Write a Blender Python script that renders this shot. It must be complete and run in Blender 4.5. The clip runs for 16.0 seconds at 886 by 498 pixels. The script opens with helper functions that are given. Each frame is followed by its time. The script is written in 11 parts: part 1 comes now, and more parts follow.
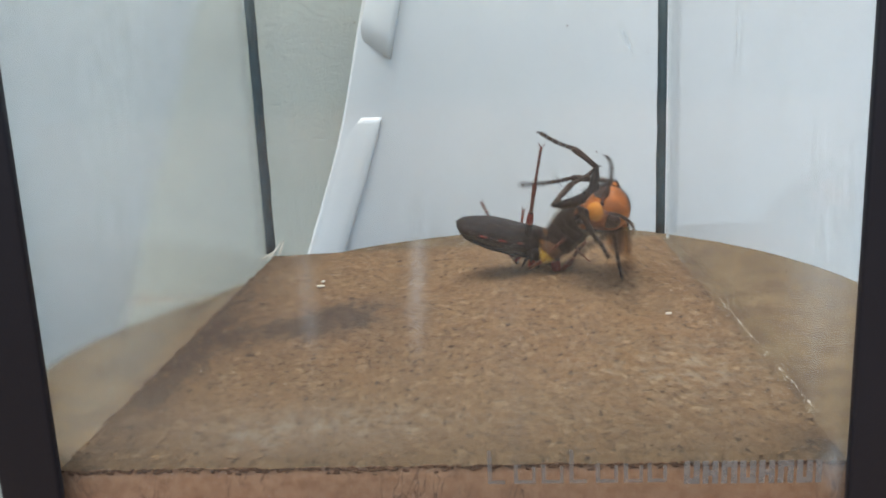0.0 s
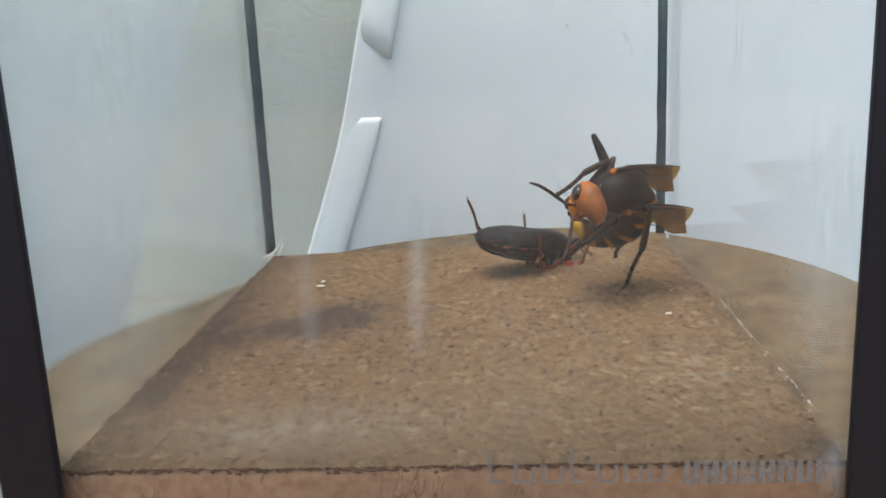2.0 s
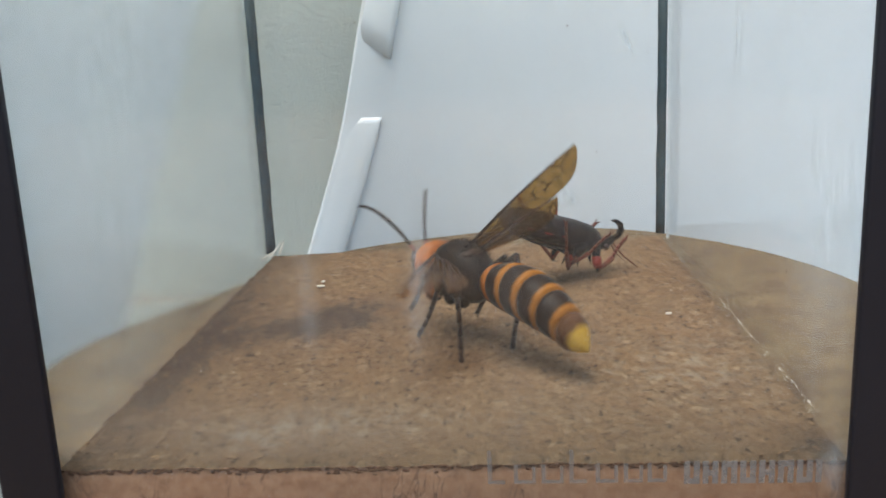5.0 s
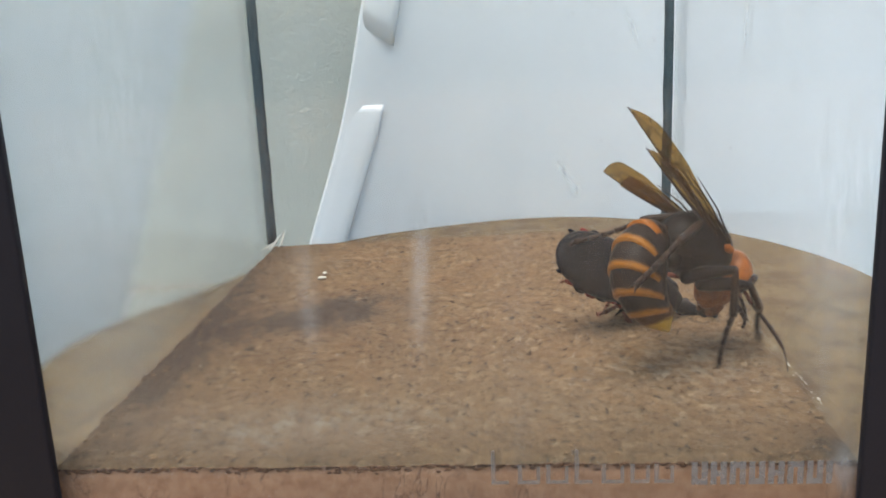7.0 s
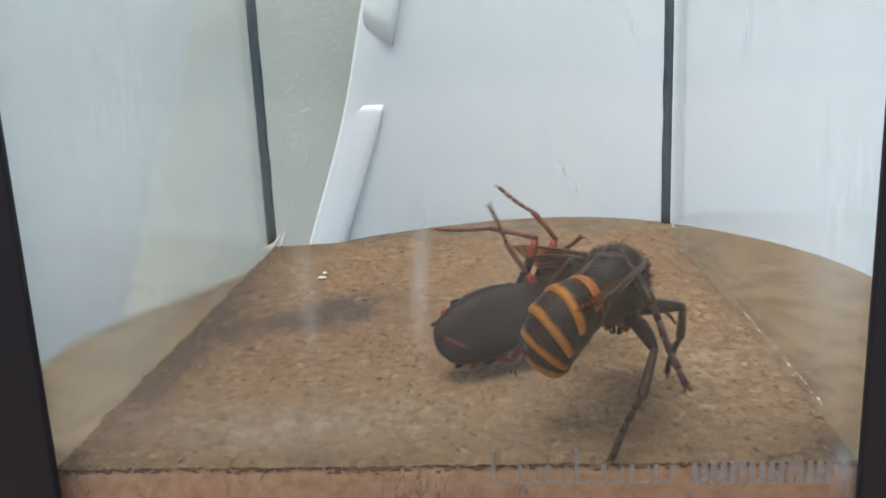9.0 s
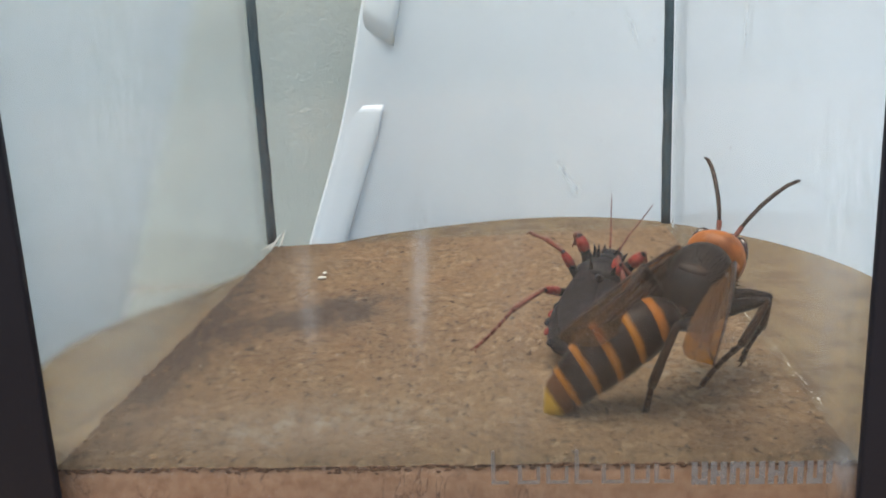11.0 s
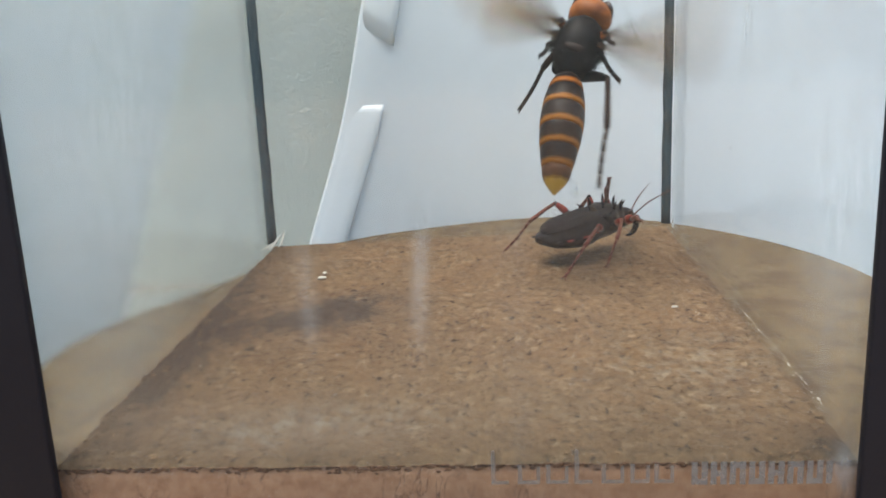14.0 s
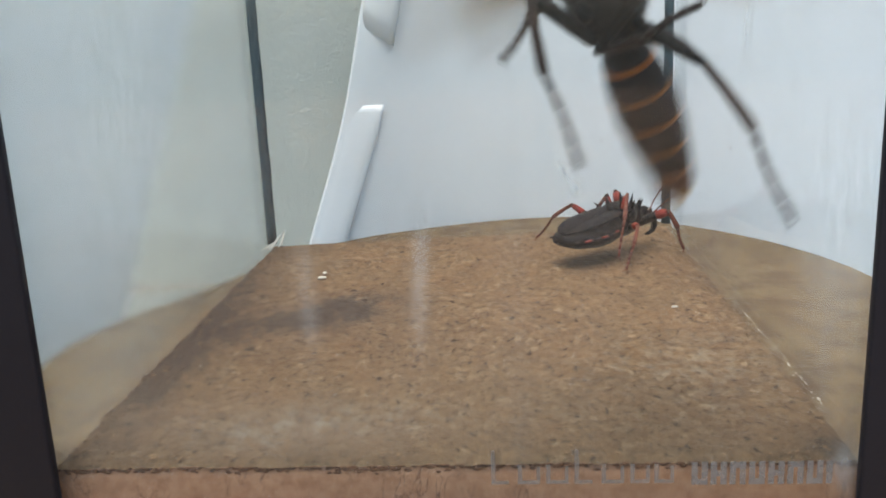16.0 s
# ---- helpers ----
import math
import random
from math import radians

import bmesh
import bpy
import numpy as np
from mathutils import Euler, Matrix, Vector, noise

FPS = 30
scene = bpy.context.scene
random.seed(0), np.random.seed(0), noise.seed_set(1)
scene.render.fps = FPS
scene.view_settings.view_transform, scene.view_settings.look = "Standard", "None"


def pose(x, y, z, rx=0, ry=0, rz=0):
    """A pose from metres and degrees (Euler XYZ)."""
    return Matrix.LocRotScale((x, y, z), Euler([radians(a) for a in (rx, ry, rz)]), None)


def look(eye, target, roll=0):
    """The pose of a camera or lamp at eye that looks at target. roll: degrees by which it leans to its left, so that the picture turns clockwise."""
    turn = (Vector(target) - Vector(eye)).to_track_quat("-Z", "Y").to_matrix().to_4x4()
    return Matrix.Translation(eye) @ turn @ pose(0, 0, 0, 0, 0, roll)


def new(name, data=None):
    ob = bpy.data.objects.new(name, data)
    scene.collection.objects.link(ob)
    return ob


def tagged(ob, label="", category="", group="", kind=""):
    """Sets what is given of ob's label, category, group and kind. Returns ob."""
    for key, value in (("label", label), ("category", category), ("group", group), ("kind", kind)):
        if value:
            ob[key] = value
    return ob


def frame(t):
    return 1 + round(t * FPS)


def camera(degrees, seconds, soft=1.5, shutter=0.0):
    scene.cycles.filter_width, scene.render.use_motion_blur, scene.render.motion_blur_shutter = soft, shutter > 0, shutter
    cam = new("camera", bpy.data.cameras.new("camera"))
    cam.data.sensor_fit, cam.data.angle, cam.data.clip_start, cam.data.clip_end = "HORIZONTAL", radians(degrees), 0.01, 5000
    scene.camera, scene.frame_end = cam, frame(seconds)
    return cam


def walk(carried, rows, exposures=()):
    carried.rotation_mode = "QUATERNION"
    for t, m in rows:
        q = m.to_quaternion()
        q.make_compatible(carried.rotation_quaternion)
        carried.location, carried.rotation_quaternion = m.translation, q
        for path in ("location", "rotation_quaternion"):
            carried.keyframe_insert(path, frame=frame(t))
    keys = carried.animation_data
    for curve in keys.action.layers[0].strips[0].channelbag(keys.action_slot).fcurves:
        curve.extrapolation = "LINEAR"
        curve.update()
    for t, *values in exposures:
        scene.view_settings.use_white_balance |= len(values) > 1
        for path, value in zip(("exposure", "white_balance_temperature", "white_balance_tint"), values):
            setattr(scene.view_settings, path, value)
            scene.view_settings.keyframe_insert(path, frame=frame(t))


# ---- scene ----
from mathutils import Quaternion

CLIP = 16.0
VIEW_A = pose(0.00896, -0.11593, 0.05788, 76.901, 2.415, 3.141)
VIEW_B = pose(0.00880, -0.11290, 0.05866, 75.964, 2.419, 3.322)
cam = camera(52.5, CLIP, soft=1.7, shutter=0.6)
# the camera rests, is nudged once, and rests again
walk(cam, [(0.0, VIEW_A), (6.4, VIEW_A), (6.467, VIEW_B), (16.0, VIEW_B)], exposures=[(0.0, 1.15, 6730, 8), (6.4, 1.15, 6730, 8), (6.5, 1.29, 6730, 8), (16.0, 1.21, 6730, 8)])

# ---- light: a bright overcast sky over an open-topped tank ----
world = bpy.data.worlds.new("overcast_sky")
scene.world = world
world.use_nodes = True
wn = world.node_tree
sky = wn.nodes.new("ShaderNodeTexSky")
sky.sky_type, sky.sun_disc = "NISHITA", False
sky.sun_elevation, sky.sun_rotation = radians(77), radians(230)
sky.air_density, sky.dust_density = 1.0, 3.0
wn.links.new(sky.outputs[0], wn.nodes["Background"].inputs[0])
wn.nodes["Background"].inputs[1].default_value = 0.15
sun_data = bpy.data.lights.new("sun", "SUN")
sun_data.energy, sun_data.angle, sun_data.color = 1.5, radians(40), (1.0, 0.97, 0.92)
sun = new("sun", sun_data)
sun.matrix_world = look((-0.12, -0.10, 0.70), (0, 0.0, 0))


# ---- materials ----
class Nodes:
    """A material under construction."""

    def __init__(self, name):
        self.mat = bpy.data.materials.new(name)
        self.mat.use_nodes = True
        self.tree = self.mat.node_tree
        self.bsdf = self.tree.nodes["Principled BSDF"]
        self.out = self.tree.nodes["Material Output"]

    def add(self, kind, **values):
        n = self.tree.nodes.new(kind)
        for k, v in values.items():
            n.inputs[k.replace("_", " ")].default_value = v
        return n

    def link(self, a, b):
        self.tree.links.new(a, b)

    def coords(self, which="Object", scale=(1, 1, 1)):
        c, m = self.add("ShaderNodeTexCoord"), self.add("ShaderNodeMapping")
        m.inputs["Scale"].default_value = scale
        self.link(c.outputs[which], m.inputs[0])
        return m.outputs[0]

    def noise(self, vec, scale, detail=4.0, rough=0.6, distortion=0.0):
        n = self.add("ShaderNodeTexNoise", Scale=scale, Detail=detail, Roughness=rough, Distortion=distortion)
        self.link(vec, n.inputs["Vector"])
        return n.outputs["Fac"]

    def ramp(self, fac, stops, ease="LINEAR"):
        r = self.add("ShaderNodeValToRGB")
        r.color_ramp.interpolation = ease
        e = r.color_ramp.elements
        while len(e) < len(stops):
            e.new(0.5)
        for el, (p, c) in zip(e, stops):
            el.position, el.color = p, (*c, 1) if len(c) == 3 else c
        self.link(fac, r.inputs[0])
        return r.outputs[0]

    def mix(self, fac, a, b, blend="MIX"):
        m = self.tree.nodes.new("ShaderNodeMix")
        m.data_type, m.blend_type = "RGBA", blend
        for sock, v in ((m.inputs[0], fac), (m.inputs[6], a), (m.inputs[7], b)):
            if isinstance(v, (int, float)):
                sock.default_value = v
            elif isinstance(v, tuple):
                sock.default_value = (*v, 1)
            else:
                self.link(v, sock)
        return m.outputs[2]

    def math(self, op, a, b=0.0, c=0.0):
        m = self.tree.nodes.new("ShaderNodeMath")
        m.operation = op
        for sock, v in zip(m.inputs, (a, b, c)):
            if isinstance(v, (int, float)):
                sock.default_value = v
            else:
                self.link(v, sock)
        return m.outputs[0]

    def bump(self, height, strength, distance):
        b = self.add("ShaderNodeBump", Strength=strength, Distance=distance)
        self.link(height, b.inputs["Height"])
        self.link(b.outputs[0], self.bsdf.inputs["Normal"])

    def finish(self, color, rough, spec=0.5, metal=0.0):
        for sock, v in ((self.bsdf.inputs["Base Color"], color), (self.bsdf.inputs["Roughness"], rough)):
            if isinstance(v, (int, float)):
                sock.default_value = v
            elif isinstance(v, tuple):
                sock.default_value = (*v, 1)
            else:
                self.link(v, sock)
        self.bsdf.inputs["Specular IOR Level"].default_value = spec
        self.bsdf.inputs["Metallic"].default_value = metal
        return self.mat


def blot(m, vec, x, y, rx, ry, turn=0.0, axes=(0, 1)):
    """A soft-edged oval mask, 1 inside, round a place on the board."""
    sep = m.add("ShaderNodeSeparateXYZ")
    m.link(vec, sep.inputs[0])
    dx, dy = m.math("SUBTRACT", sep.outputs[axes[0]], x), m.math("SUBTRACT", sep.outputs[axes[1]], y)
    c, s = math.cos(turn), math.sin(turn)
    u = m.math("DIVIDE", m.math("ADD", m.math("MULTIPLY", dx, c), m.math("MULTIPLY", dy, s)), rx)
    v = m.math("DIVIDE", m.math("SUBTRACT", m.math("MULTIPLY", dy, c), m.math("MULTIPLY", dx, s)), ry)
    d = m.math("ADD", m.math("MULTIPLY", u, u), m.math("MULTIPLY", v, v))
    return m.math("POWER", 2.718, m.math("MULTIPLY", d, -1.0))


def cork_material(name, stain_shade, level=1.0, grains=False):
    """Pressed cork: angular chips a millimetre or two across, dark crevices between some of them."""
    m = Nodes(name)
    vec = m.coords()
    flat = m.coords("Object", (1.0, 0.62, 1.0))
    swirl = m.add("ShaderNodeTexNoise", Scale=420.0, Detail=3.0)
    m.link(vec, swirl.inputs["Vector"])
    bent = m.mix(0.0014, flat, swirl.outputs["Color"], "ADD")
    chips, gaps, small = (m.add("ShaderNodeTexVoronoi", Scale=k, Randomness=1.0) for k in (560.0, 560.0, 1400.0))
    gaps.feature = "DISTANCE_TO_EDGE"
    for tex in (chips, gaps, small):
        m.link(bent, tex.inputs["Vector"])
    tone, tone_small = m.add("ShaderNodeSeparateColor"), m.add("ShaderNodeSeparateColor")
    m.link(chips.outputs["Color"], tone.inputs[0])
    m.link(small.outputs["Color"], tone_small.inputs[0])
    geo = m.add("ShaderNodeNewGeometry")
    shades = [(0.0, (0.110, 0.062, 0.030)), (0.13, (0.175, 0.103, 0.051)), (0.5, (0.229, 0.144, 0.073)), (0.85, (0.282, 0.186, 0.101)), (1.0, (0.42, 0.31, 0.195))]
    chip = m.ramp(geo.outputs["Random Per Island"] if grains else tone.outputs[0], shades)
    crumb = m.ramp(tone_small.outputs[0], shades)
    col = m.mix(0.25 if grains else 0.42, chip, crumb)
    fine = m.noise(flat, 1700, 4, 0.7)
    col = m.mix(0.5, col, m.ramp(fine, [(0.3, (0.36,) * 3), (0.5, (0.50,) * 3), (0.72, (0.68,) * 3)]), "OVERLAY")
    broad = m.noise(vec, 38, 4, 0.6)
    col = m.mix(m.ramp(broad, [(0.38, (0,) * 3), (0.7, (0.42,) * 3)]), col, (0.250, 0.180, 0.110))
    warm = m.ramp(m.noise(vec, 75, 4, 0.7), [(0.45, (0,) * 3), (0.70, (0.45,) * 3)])
    col = m.mix(warm, col, (0.25, 0.130, 0.058))
    dirt = m.ramp(m.noise(flat, 125, 7, 0.78, 0.4), [(0.48, (0,) * 3), (0.66, (0.45,) * 3)])
    col = m.mix(dirt, col, (0.105, 0.062, 0.036))
    # crevices open here and there
    worn = m.ramp(m.noise(vec, 480, 3, 0.65), [(0.49, (0,) * 3), (0.60, (1,) * 3)])
    crack = m.math("MULTIPLY", m.ramp(gaps.outputs["Distance"], [(0.06, (1,) * 3), (0.20, (0,) * 3)]), worn)
    col = m.mix(m.math("MULTIPLY", crack, 0.12 if grains else 0.65), col, (0.052, 0.030, 0.017))
    pits = m.ramp(m.noise(flat, 640, 2, 0.5, 0.3), [(0.325, (0.95,) * 3), (0.365, (0,) * 3)])
    col = m.mix(pits, col, (0.050, 0.030, 0.017))
    if not stain_shade:  # an older, patchier cork with crumbled hollows
        patch = m.ramp(m.noise(vec, 140, 6, 0.75, 0.3), [(0.42, (0.95,) * 3), (0.53, (0,) * 3)])
        col = m.mix(0.45, col, (0.255, 0.190, 0.090))
        col = m.mix(patch, col, (0.120, 0.072, 0.034))
    if stain_shade:
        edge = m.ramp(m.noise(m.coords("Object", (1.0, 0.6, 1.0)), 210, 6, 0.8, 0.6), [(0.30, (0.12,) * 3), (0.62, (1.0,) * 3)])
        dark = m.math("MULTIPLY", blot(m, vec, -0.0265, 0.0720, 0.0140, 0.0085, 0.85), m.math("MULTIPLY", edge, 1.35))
        # narrow ovals by the side panes colour in contact shade; the others are stains
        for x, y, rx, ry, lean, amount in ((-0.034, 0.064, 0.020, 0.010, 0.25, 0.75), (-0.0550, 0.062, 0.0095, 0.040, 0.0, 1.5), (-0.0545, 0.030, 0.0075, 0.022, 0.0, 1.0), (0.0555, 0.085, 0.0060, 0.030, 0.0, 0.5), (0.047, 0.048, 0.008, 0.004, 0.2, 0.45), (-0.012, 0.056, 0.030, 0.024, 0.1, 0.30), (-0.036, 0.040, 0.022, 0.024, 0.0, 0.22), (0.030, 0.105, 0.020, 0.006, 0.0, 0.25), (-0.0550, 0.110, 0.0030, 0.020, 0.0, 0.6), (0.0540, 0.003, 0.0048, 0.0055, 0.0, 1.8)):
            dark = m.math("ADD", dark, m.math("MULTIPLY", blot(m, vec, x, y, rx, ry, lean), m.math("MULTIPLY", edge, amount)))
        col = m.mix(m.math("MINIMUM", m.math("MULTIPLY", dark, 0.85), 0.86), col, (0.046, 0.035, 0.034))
        scuff = m.ramp(m.noise(vec, 330, 5, 0.75), [(0.46, (0, 0, 0)), (0.64, (1, 1, 1))])
        pale = m.math("ADD", blot(m, vec, -0.016, 0.014, 0.018, 0.006, 0.05), m.math("MULTIPLY", blot(m, vec, 0.043, 0.035, 0.012, 0.010), 0.5))
        pale = m.math("ADD", pale, m.math("MULTIPLY", blot(m, vec, -0.030, 0.008, 0.006, 0.003), 0.9))
        pale = m.math("ADD", pale, m.math("MULTIPLY", blot(m, vec, 0.034, 0.032, 0.030, 0.034), 0.33))
        col = m.mix(m.math("MINIMUM", m.math("MULTIPLY", m.math("MULTIPLY", pale, scuff), 0.8), 0.8), col, (0.40, 0.36, 0.29))
        film = m.math("MULTIPLY", blot(m, vec, 0.0, 0.006, 0.080, 0.030), m.math("ADD", 0.25, m.noise(vec, 55, 4, 0.7)))
        col = m.mix(m.math("MULTIPLY", film, 0.45), col, (0.212, 0.164, 0.106))
    col = m.mix(1.0, col, (0.92 * level, 0.875 * level, 0.835 * level), "MULTIPLY")
    height = m.math("SUBTRACT", m.math("ADD", m.math("MULTIPLY", tone.outputs[1], 0.5), m.math("MULTIPLY", fine, 0.6)), m.math("MULTIPLY", crack, 0.9))
    m.bump(height, 0.28, 0.0003)
    return m.finish(col, 0.88, 0.25)


def cut_cork_material():
    """The sawn front face of the board: pinkish, with dark cracks."""
    m = Nodes("cut_cork_face")
    vec = m.coords()
    base = m.ramp(m.noise(vec, 520, 5, 0.7), [(0.3, (0.24, 0.125, 0.070)), (0.7, (0.37, 0.215, 0.130))])
    crack = m.ramp(m.noise(m.coords("Object", (1.0, 1.0, 0.30)), 190, 3, 0.6, 2.6), [(0.480, (0, 0, 0)), (0.5, (1, 1, 1)), (0.520, (0, 0, 0))])
    gate = m.ramp(m.noise(vec, 90, 2), [(0.5, (0, 0, 0)), (0.62, (1, 1, 1))])
    col = m.mix(m.math("MULTIPLY", m.math("MULTIPLY", crack, gate), 0.8), base, (0.09, 0.05, 0.035))
    m.bump(m.noise(vec, 900, 4), 0.5, 0.0003)
    return m.finish(col, 0.85, 0.25)


def pane_material(name, dust, streak, smears=(), axes=(0, 2), tint=(0.80, 0.86, 0.87), blur=0.0, sheen=0.03, shine=0.96):
    """Thin window glass with a film of dust and dried wipe marks."""
    m = Nodes(name)
    vec = m.coords()
    clear = m.add("ShaderNodeBsdfTransparent", Color=(0.97, 0.985, 0.98, 1))
    gloss = m.add("ShaderNodeBsdfGlossy", Roughness=sheen)
    if blur:
        rough = m.add("ShaderNodeBsdfRefraction", Color=(0.97, 0.985, 0.98, 1), Roughness=blur, IOR=1.12)
        clear = rough
    graze = m.add("ShaderNodeLayerWeight", Blend=0.5)
    mirror = m.math("ADD", 0.03, m.math("MULTIPLY", m.math("POWER", graze.outputs["Facing"], 5.0), shine))
    a = m.add("ShaderNodeMixShader")
    m.link(mirror, a.inputs[0]), m.link(clear.outputs[0], a.inputs[1]), m.link(gloss.outputs[0], a.inputs[2])
    film, lit = m.add("ShaderNodeBsdfDiffuse", Color=(*tint, 1)), m.add("ShaderNodeBsdfTranslucent", Color=(*tint, 1))
    b = m.add("ShaderNodeMixShader", Fac=0.5)
    m.link(film.outputs[0], b.inputs[1]), m.link(lit.outputs[0], b.inputs[2])
    cloud = m.ramp(m.noise(vec, 22, 4, 0.6, 0.4), [(0.35, (0.35,) * 3), (0.75, (1.0,) * 3)])
    wipe = m.ramp(m.noise(m.coords("Object", (1.0, 1.0, 0.10)), 150, 3, 0.6, 0.8), [(0.58, (0,) * 3), (0.74, (1,) * 3)])
    specks = m.ramp(m.noise(vec, 900, 2, 0.5), [(0.70, (0,) * 3), (0.76, (1,) * 3)])
    fine = m.ramp(m.noise(vec, 300, 5, 0.7), [(0.3, (0.55,) * 3), (0.7, (1.35,) * 3)])
    fac = m.math("ADD", m.math("MULTIPLY", m.math("MULTIPLY", cloud, fine), dust), m.math("MULTIPLY", wipe, streak))
    fac = m.math("ADD", fac, m.math("MULTIPLY", specks, streak * 4.0))
    fray = m.ramp(m.noise(m.coords("Object", (1.0, 1.0, 0.4)), 420, 4, 0.7), [(0.36, (0.15,) * 3), (0.66, (1,) * 3)])
    for x, z, rx, rz, lean, amount in smears:
        fac = m.math("ADD", fac, m.math("MULTIPLY", m.math("MULTIPLY", blot(m, vec, x, z, rx, rz, lean, axes), fray), amount))
    c = m.add("ShaderNodeMixShader")
    m.link(fac, c.inputs[0]), m.link(a.outputs[0], c.inputs[1]), m.link(b.outputs[0], c.inputs[2])
    m.link(c.outputs[0], m.out.inputs["Surface"])
    return m.mat


def paint_material(name, light, shade, grain, relief, rough=0.6, broad=14, spec=0.4, mottle=0.0):
    m = Nodes(name)
    vec = m.coords()
    col = m.mix(m.ramp(m.noise(vec, broad, 4), [(0.3, (0,) * 3), (0.7, (1,) * 3)]), shade, light)
    if mottle:
        col = m.mix(m.ramp(m.noise(vec, grain * 0.8, 4, 0.7), [(0.35, (mottle,) * 3), (0.62, (0,) * 3)]), col, tuple(0.72 * c for c in shade))
    speck = m.ramp(m.noise(vec, grain * 1.7, 3), [(0.70, (0,) * 3), (0.76, (0.35,) * 3)])
    col = m.mix(speck, col, tuple(0.55 * c for c in shade))
    m.bump(m.noise(vec, grain, 5, 0.65), relief, 0.0006)
    return m.finish(col, rough, spec)


def print_material(name, worn, whole):
    """Worn grey print: the glass shows through it in places."""
    m = Nodes(name)
    vec = m.coords()
    m.finish(m.mix(m.noise(vec, 700, 3), (0.17, 0.160, 0.148), (0.25, 0.235, 0.215)), 0.75, 0.1)
    clear, mix = m.add("ShaderNodeBsdfTransparent"), m.add("ShaderNodeMixShader")
    m.link(m.ramp(m.noise(vec, 420, 4, 0.7), [(0.3, (worn,) * 3), (0.7, (whole,) * 3)]), mix.inputs[0])
    m.link(clear.outputs[0], mix.inputs[1]), m.link(m.bsdf.outputs[0], mix.inputs[2])
    m.link(mix.outputs[0], m.out.inputs["Surface"])
    return m.mat


def chitin_material(name, dark, light, scale=700, rough=0.32, spec=0.5, fuzz=0.0):
    m = Nodes(name)
    vec = m.coords()
    n = m.noise(vec, scale, 4, 0.6)
    col = m.mix(m.ramp(n, [(0.35, (0,) * 3), (0.68, (1,) * 3)]), dark, light)
    m.bump(m.noise(vec, scale * 1.5, 2), 0.16, 0.0001)
    m.bsdf.inputs["Sheen Weight"].default_value = fuzz
    m.bsdf.inputs["Sheen Roughness"].default_value = 0.5
    return m.finish(col, m.math("ADD", rough, m.math("MULTIPLY", n, 0.2)), spec)


def banded_material(name, band, dark, where):
    """Abdomen plates: dark in front, an amber band with an uneven border behind."""
    m = Nodes(name)
    gen = m.coords("Generated")
    sep = m.add("ShaderNodeSeparateXYZ")
    m.link(gen, sep.inputs[0])
    wob = m.math("MULTIPLY", m.math("SUBTRACT", m.noise(gen, 5, 3), 0.5), 0.22)
    under = m.ramp(sep.outputs[2], [(0.16, (0.125,) * 3), (0.55, (0.0,) * 3)])
    k = m.ramp(m.math("ADD", m.math("ADD", sep.outputs[0], wob), under), [(where - 0.07, (1,) * 3), (where + 0.07, (0,) * 3)])
    fine = m.noise(m.coords(), 1600, 3)
    col = m.mix(k, dark, m.mix(m.ramp(fine, [(0.3, (0,) * 3), (0.7, (1,) * 3)]), tuple(c * 0.8 for c in band), band))
    m.bump(m.noise(m.coords(), 600, 2), 0.12, 0.0001)
    return m.finish(col, 0.45, 0.13)


def wing_material():
    m = Nodes("amber_wing_membrane")
    vec = m.coords()
    vein = m.add("ShaderNodeTexVoronoi", Scale=330.0)
    vein.feature = "DISTANCE_TO_EDGE"
    m.link(m.coords("Object", (0.45, 1.0, 1.0)), vein.inputs["Vector"])
    line = m.ramp(vein.outputs["Distance"], [(0.012, (1,) * 3), (0.035, (0,) * 3)])
    col = m.mix(line, m.mix(m.noise(vec, 160, 3), (0.135, 0.064, 0.018), (0.080, 0.036, 0.012)), (0.022, 0.010, 0.006))
    film = m.bsdf
    m.finish(col, 0.25, 0.5)
    clear = m.add("ShaderNodeBsdfTransparent", Color=(0.84, 0.64, 0.34, 1))
    mix = m.add("ShaderNodeMixShader")
    m.link(m.math("ADD", 0.25, m.math("MULTIPLY", line, 0.4)), mix.inputs[0])
    m.link(clear.outputs[0], mix.inputs[1]), m.link(film.outputs[0], mix.inputs[2])
    m.link(mix.outputs[0], m.out.inputs["Surface"])
    return m.mat


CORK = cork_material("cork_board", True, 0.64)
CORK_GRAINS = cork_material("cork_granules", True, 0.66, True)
CORK_STAND = cork_material("cork_stand_top", False, 0.68)
CUT = cut_cork_material()
# dried smears: place along the pane, height, half sizes, lean, strength
FRONT_GLASS = pane_material("dusty_front_glass", 0.023, 0.022, ((-0.002, 0.0275, 0.0011, 0.009, -0.05, 0.22), (-0.017, 0.026, 0.0010, 0.008, 0.03, 0.14), (0.0535, -0.001, 0.0016, 0.003, 0.0, 0.35), (0.053, 0.030, 0.003, 0.014, 0.0, 0.10), (-0.022, 0.006, 0.022, 0.004, 0.0, 0.06)))
SIDE_GLASS = pane_material("cloudy_side_glass", 0.048, 0.06, ((0.073, 0.056, 0.0012, 0.008, 0.1, 0.25), (0.022, 0.026, 0.012, 0.016, 0.3, 0.20), (0.045, 0.060, 0.008, 0.02, -0.2, 0.10)), (1, 2), blur=0.007, sheen=0.08, shine=0.75)
FOGGED_GLASS = pane_material("fogged_side_glass", 0.13, 0.05, ((0.050, 0.050, 0.030, 0.03, 0.3, 0.12), (0.080, 0.004, 0.060, 0.005, 0.0, 0.05)), (1, 2), blur=0.16, sheen=0.15, shine=1.0, tint=(0.80, 0.85, 0.80))
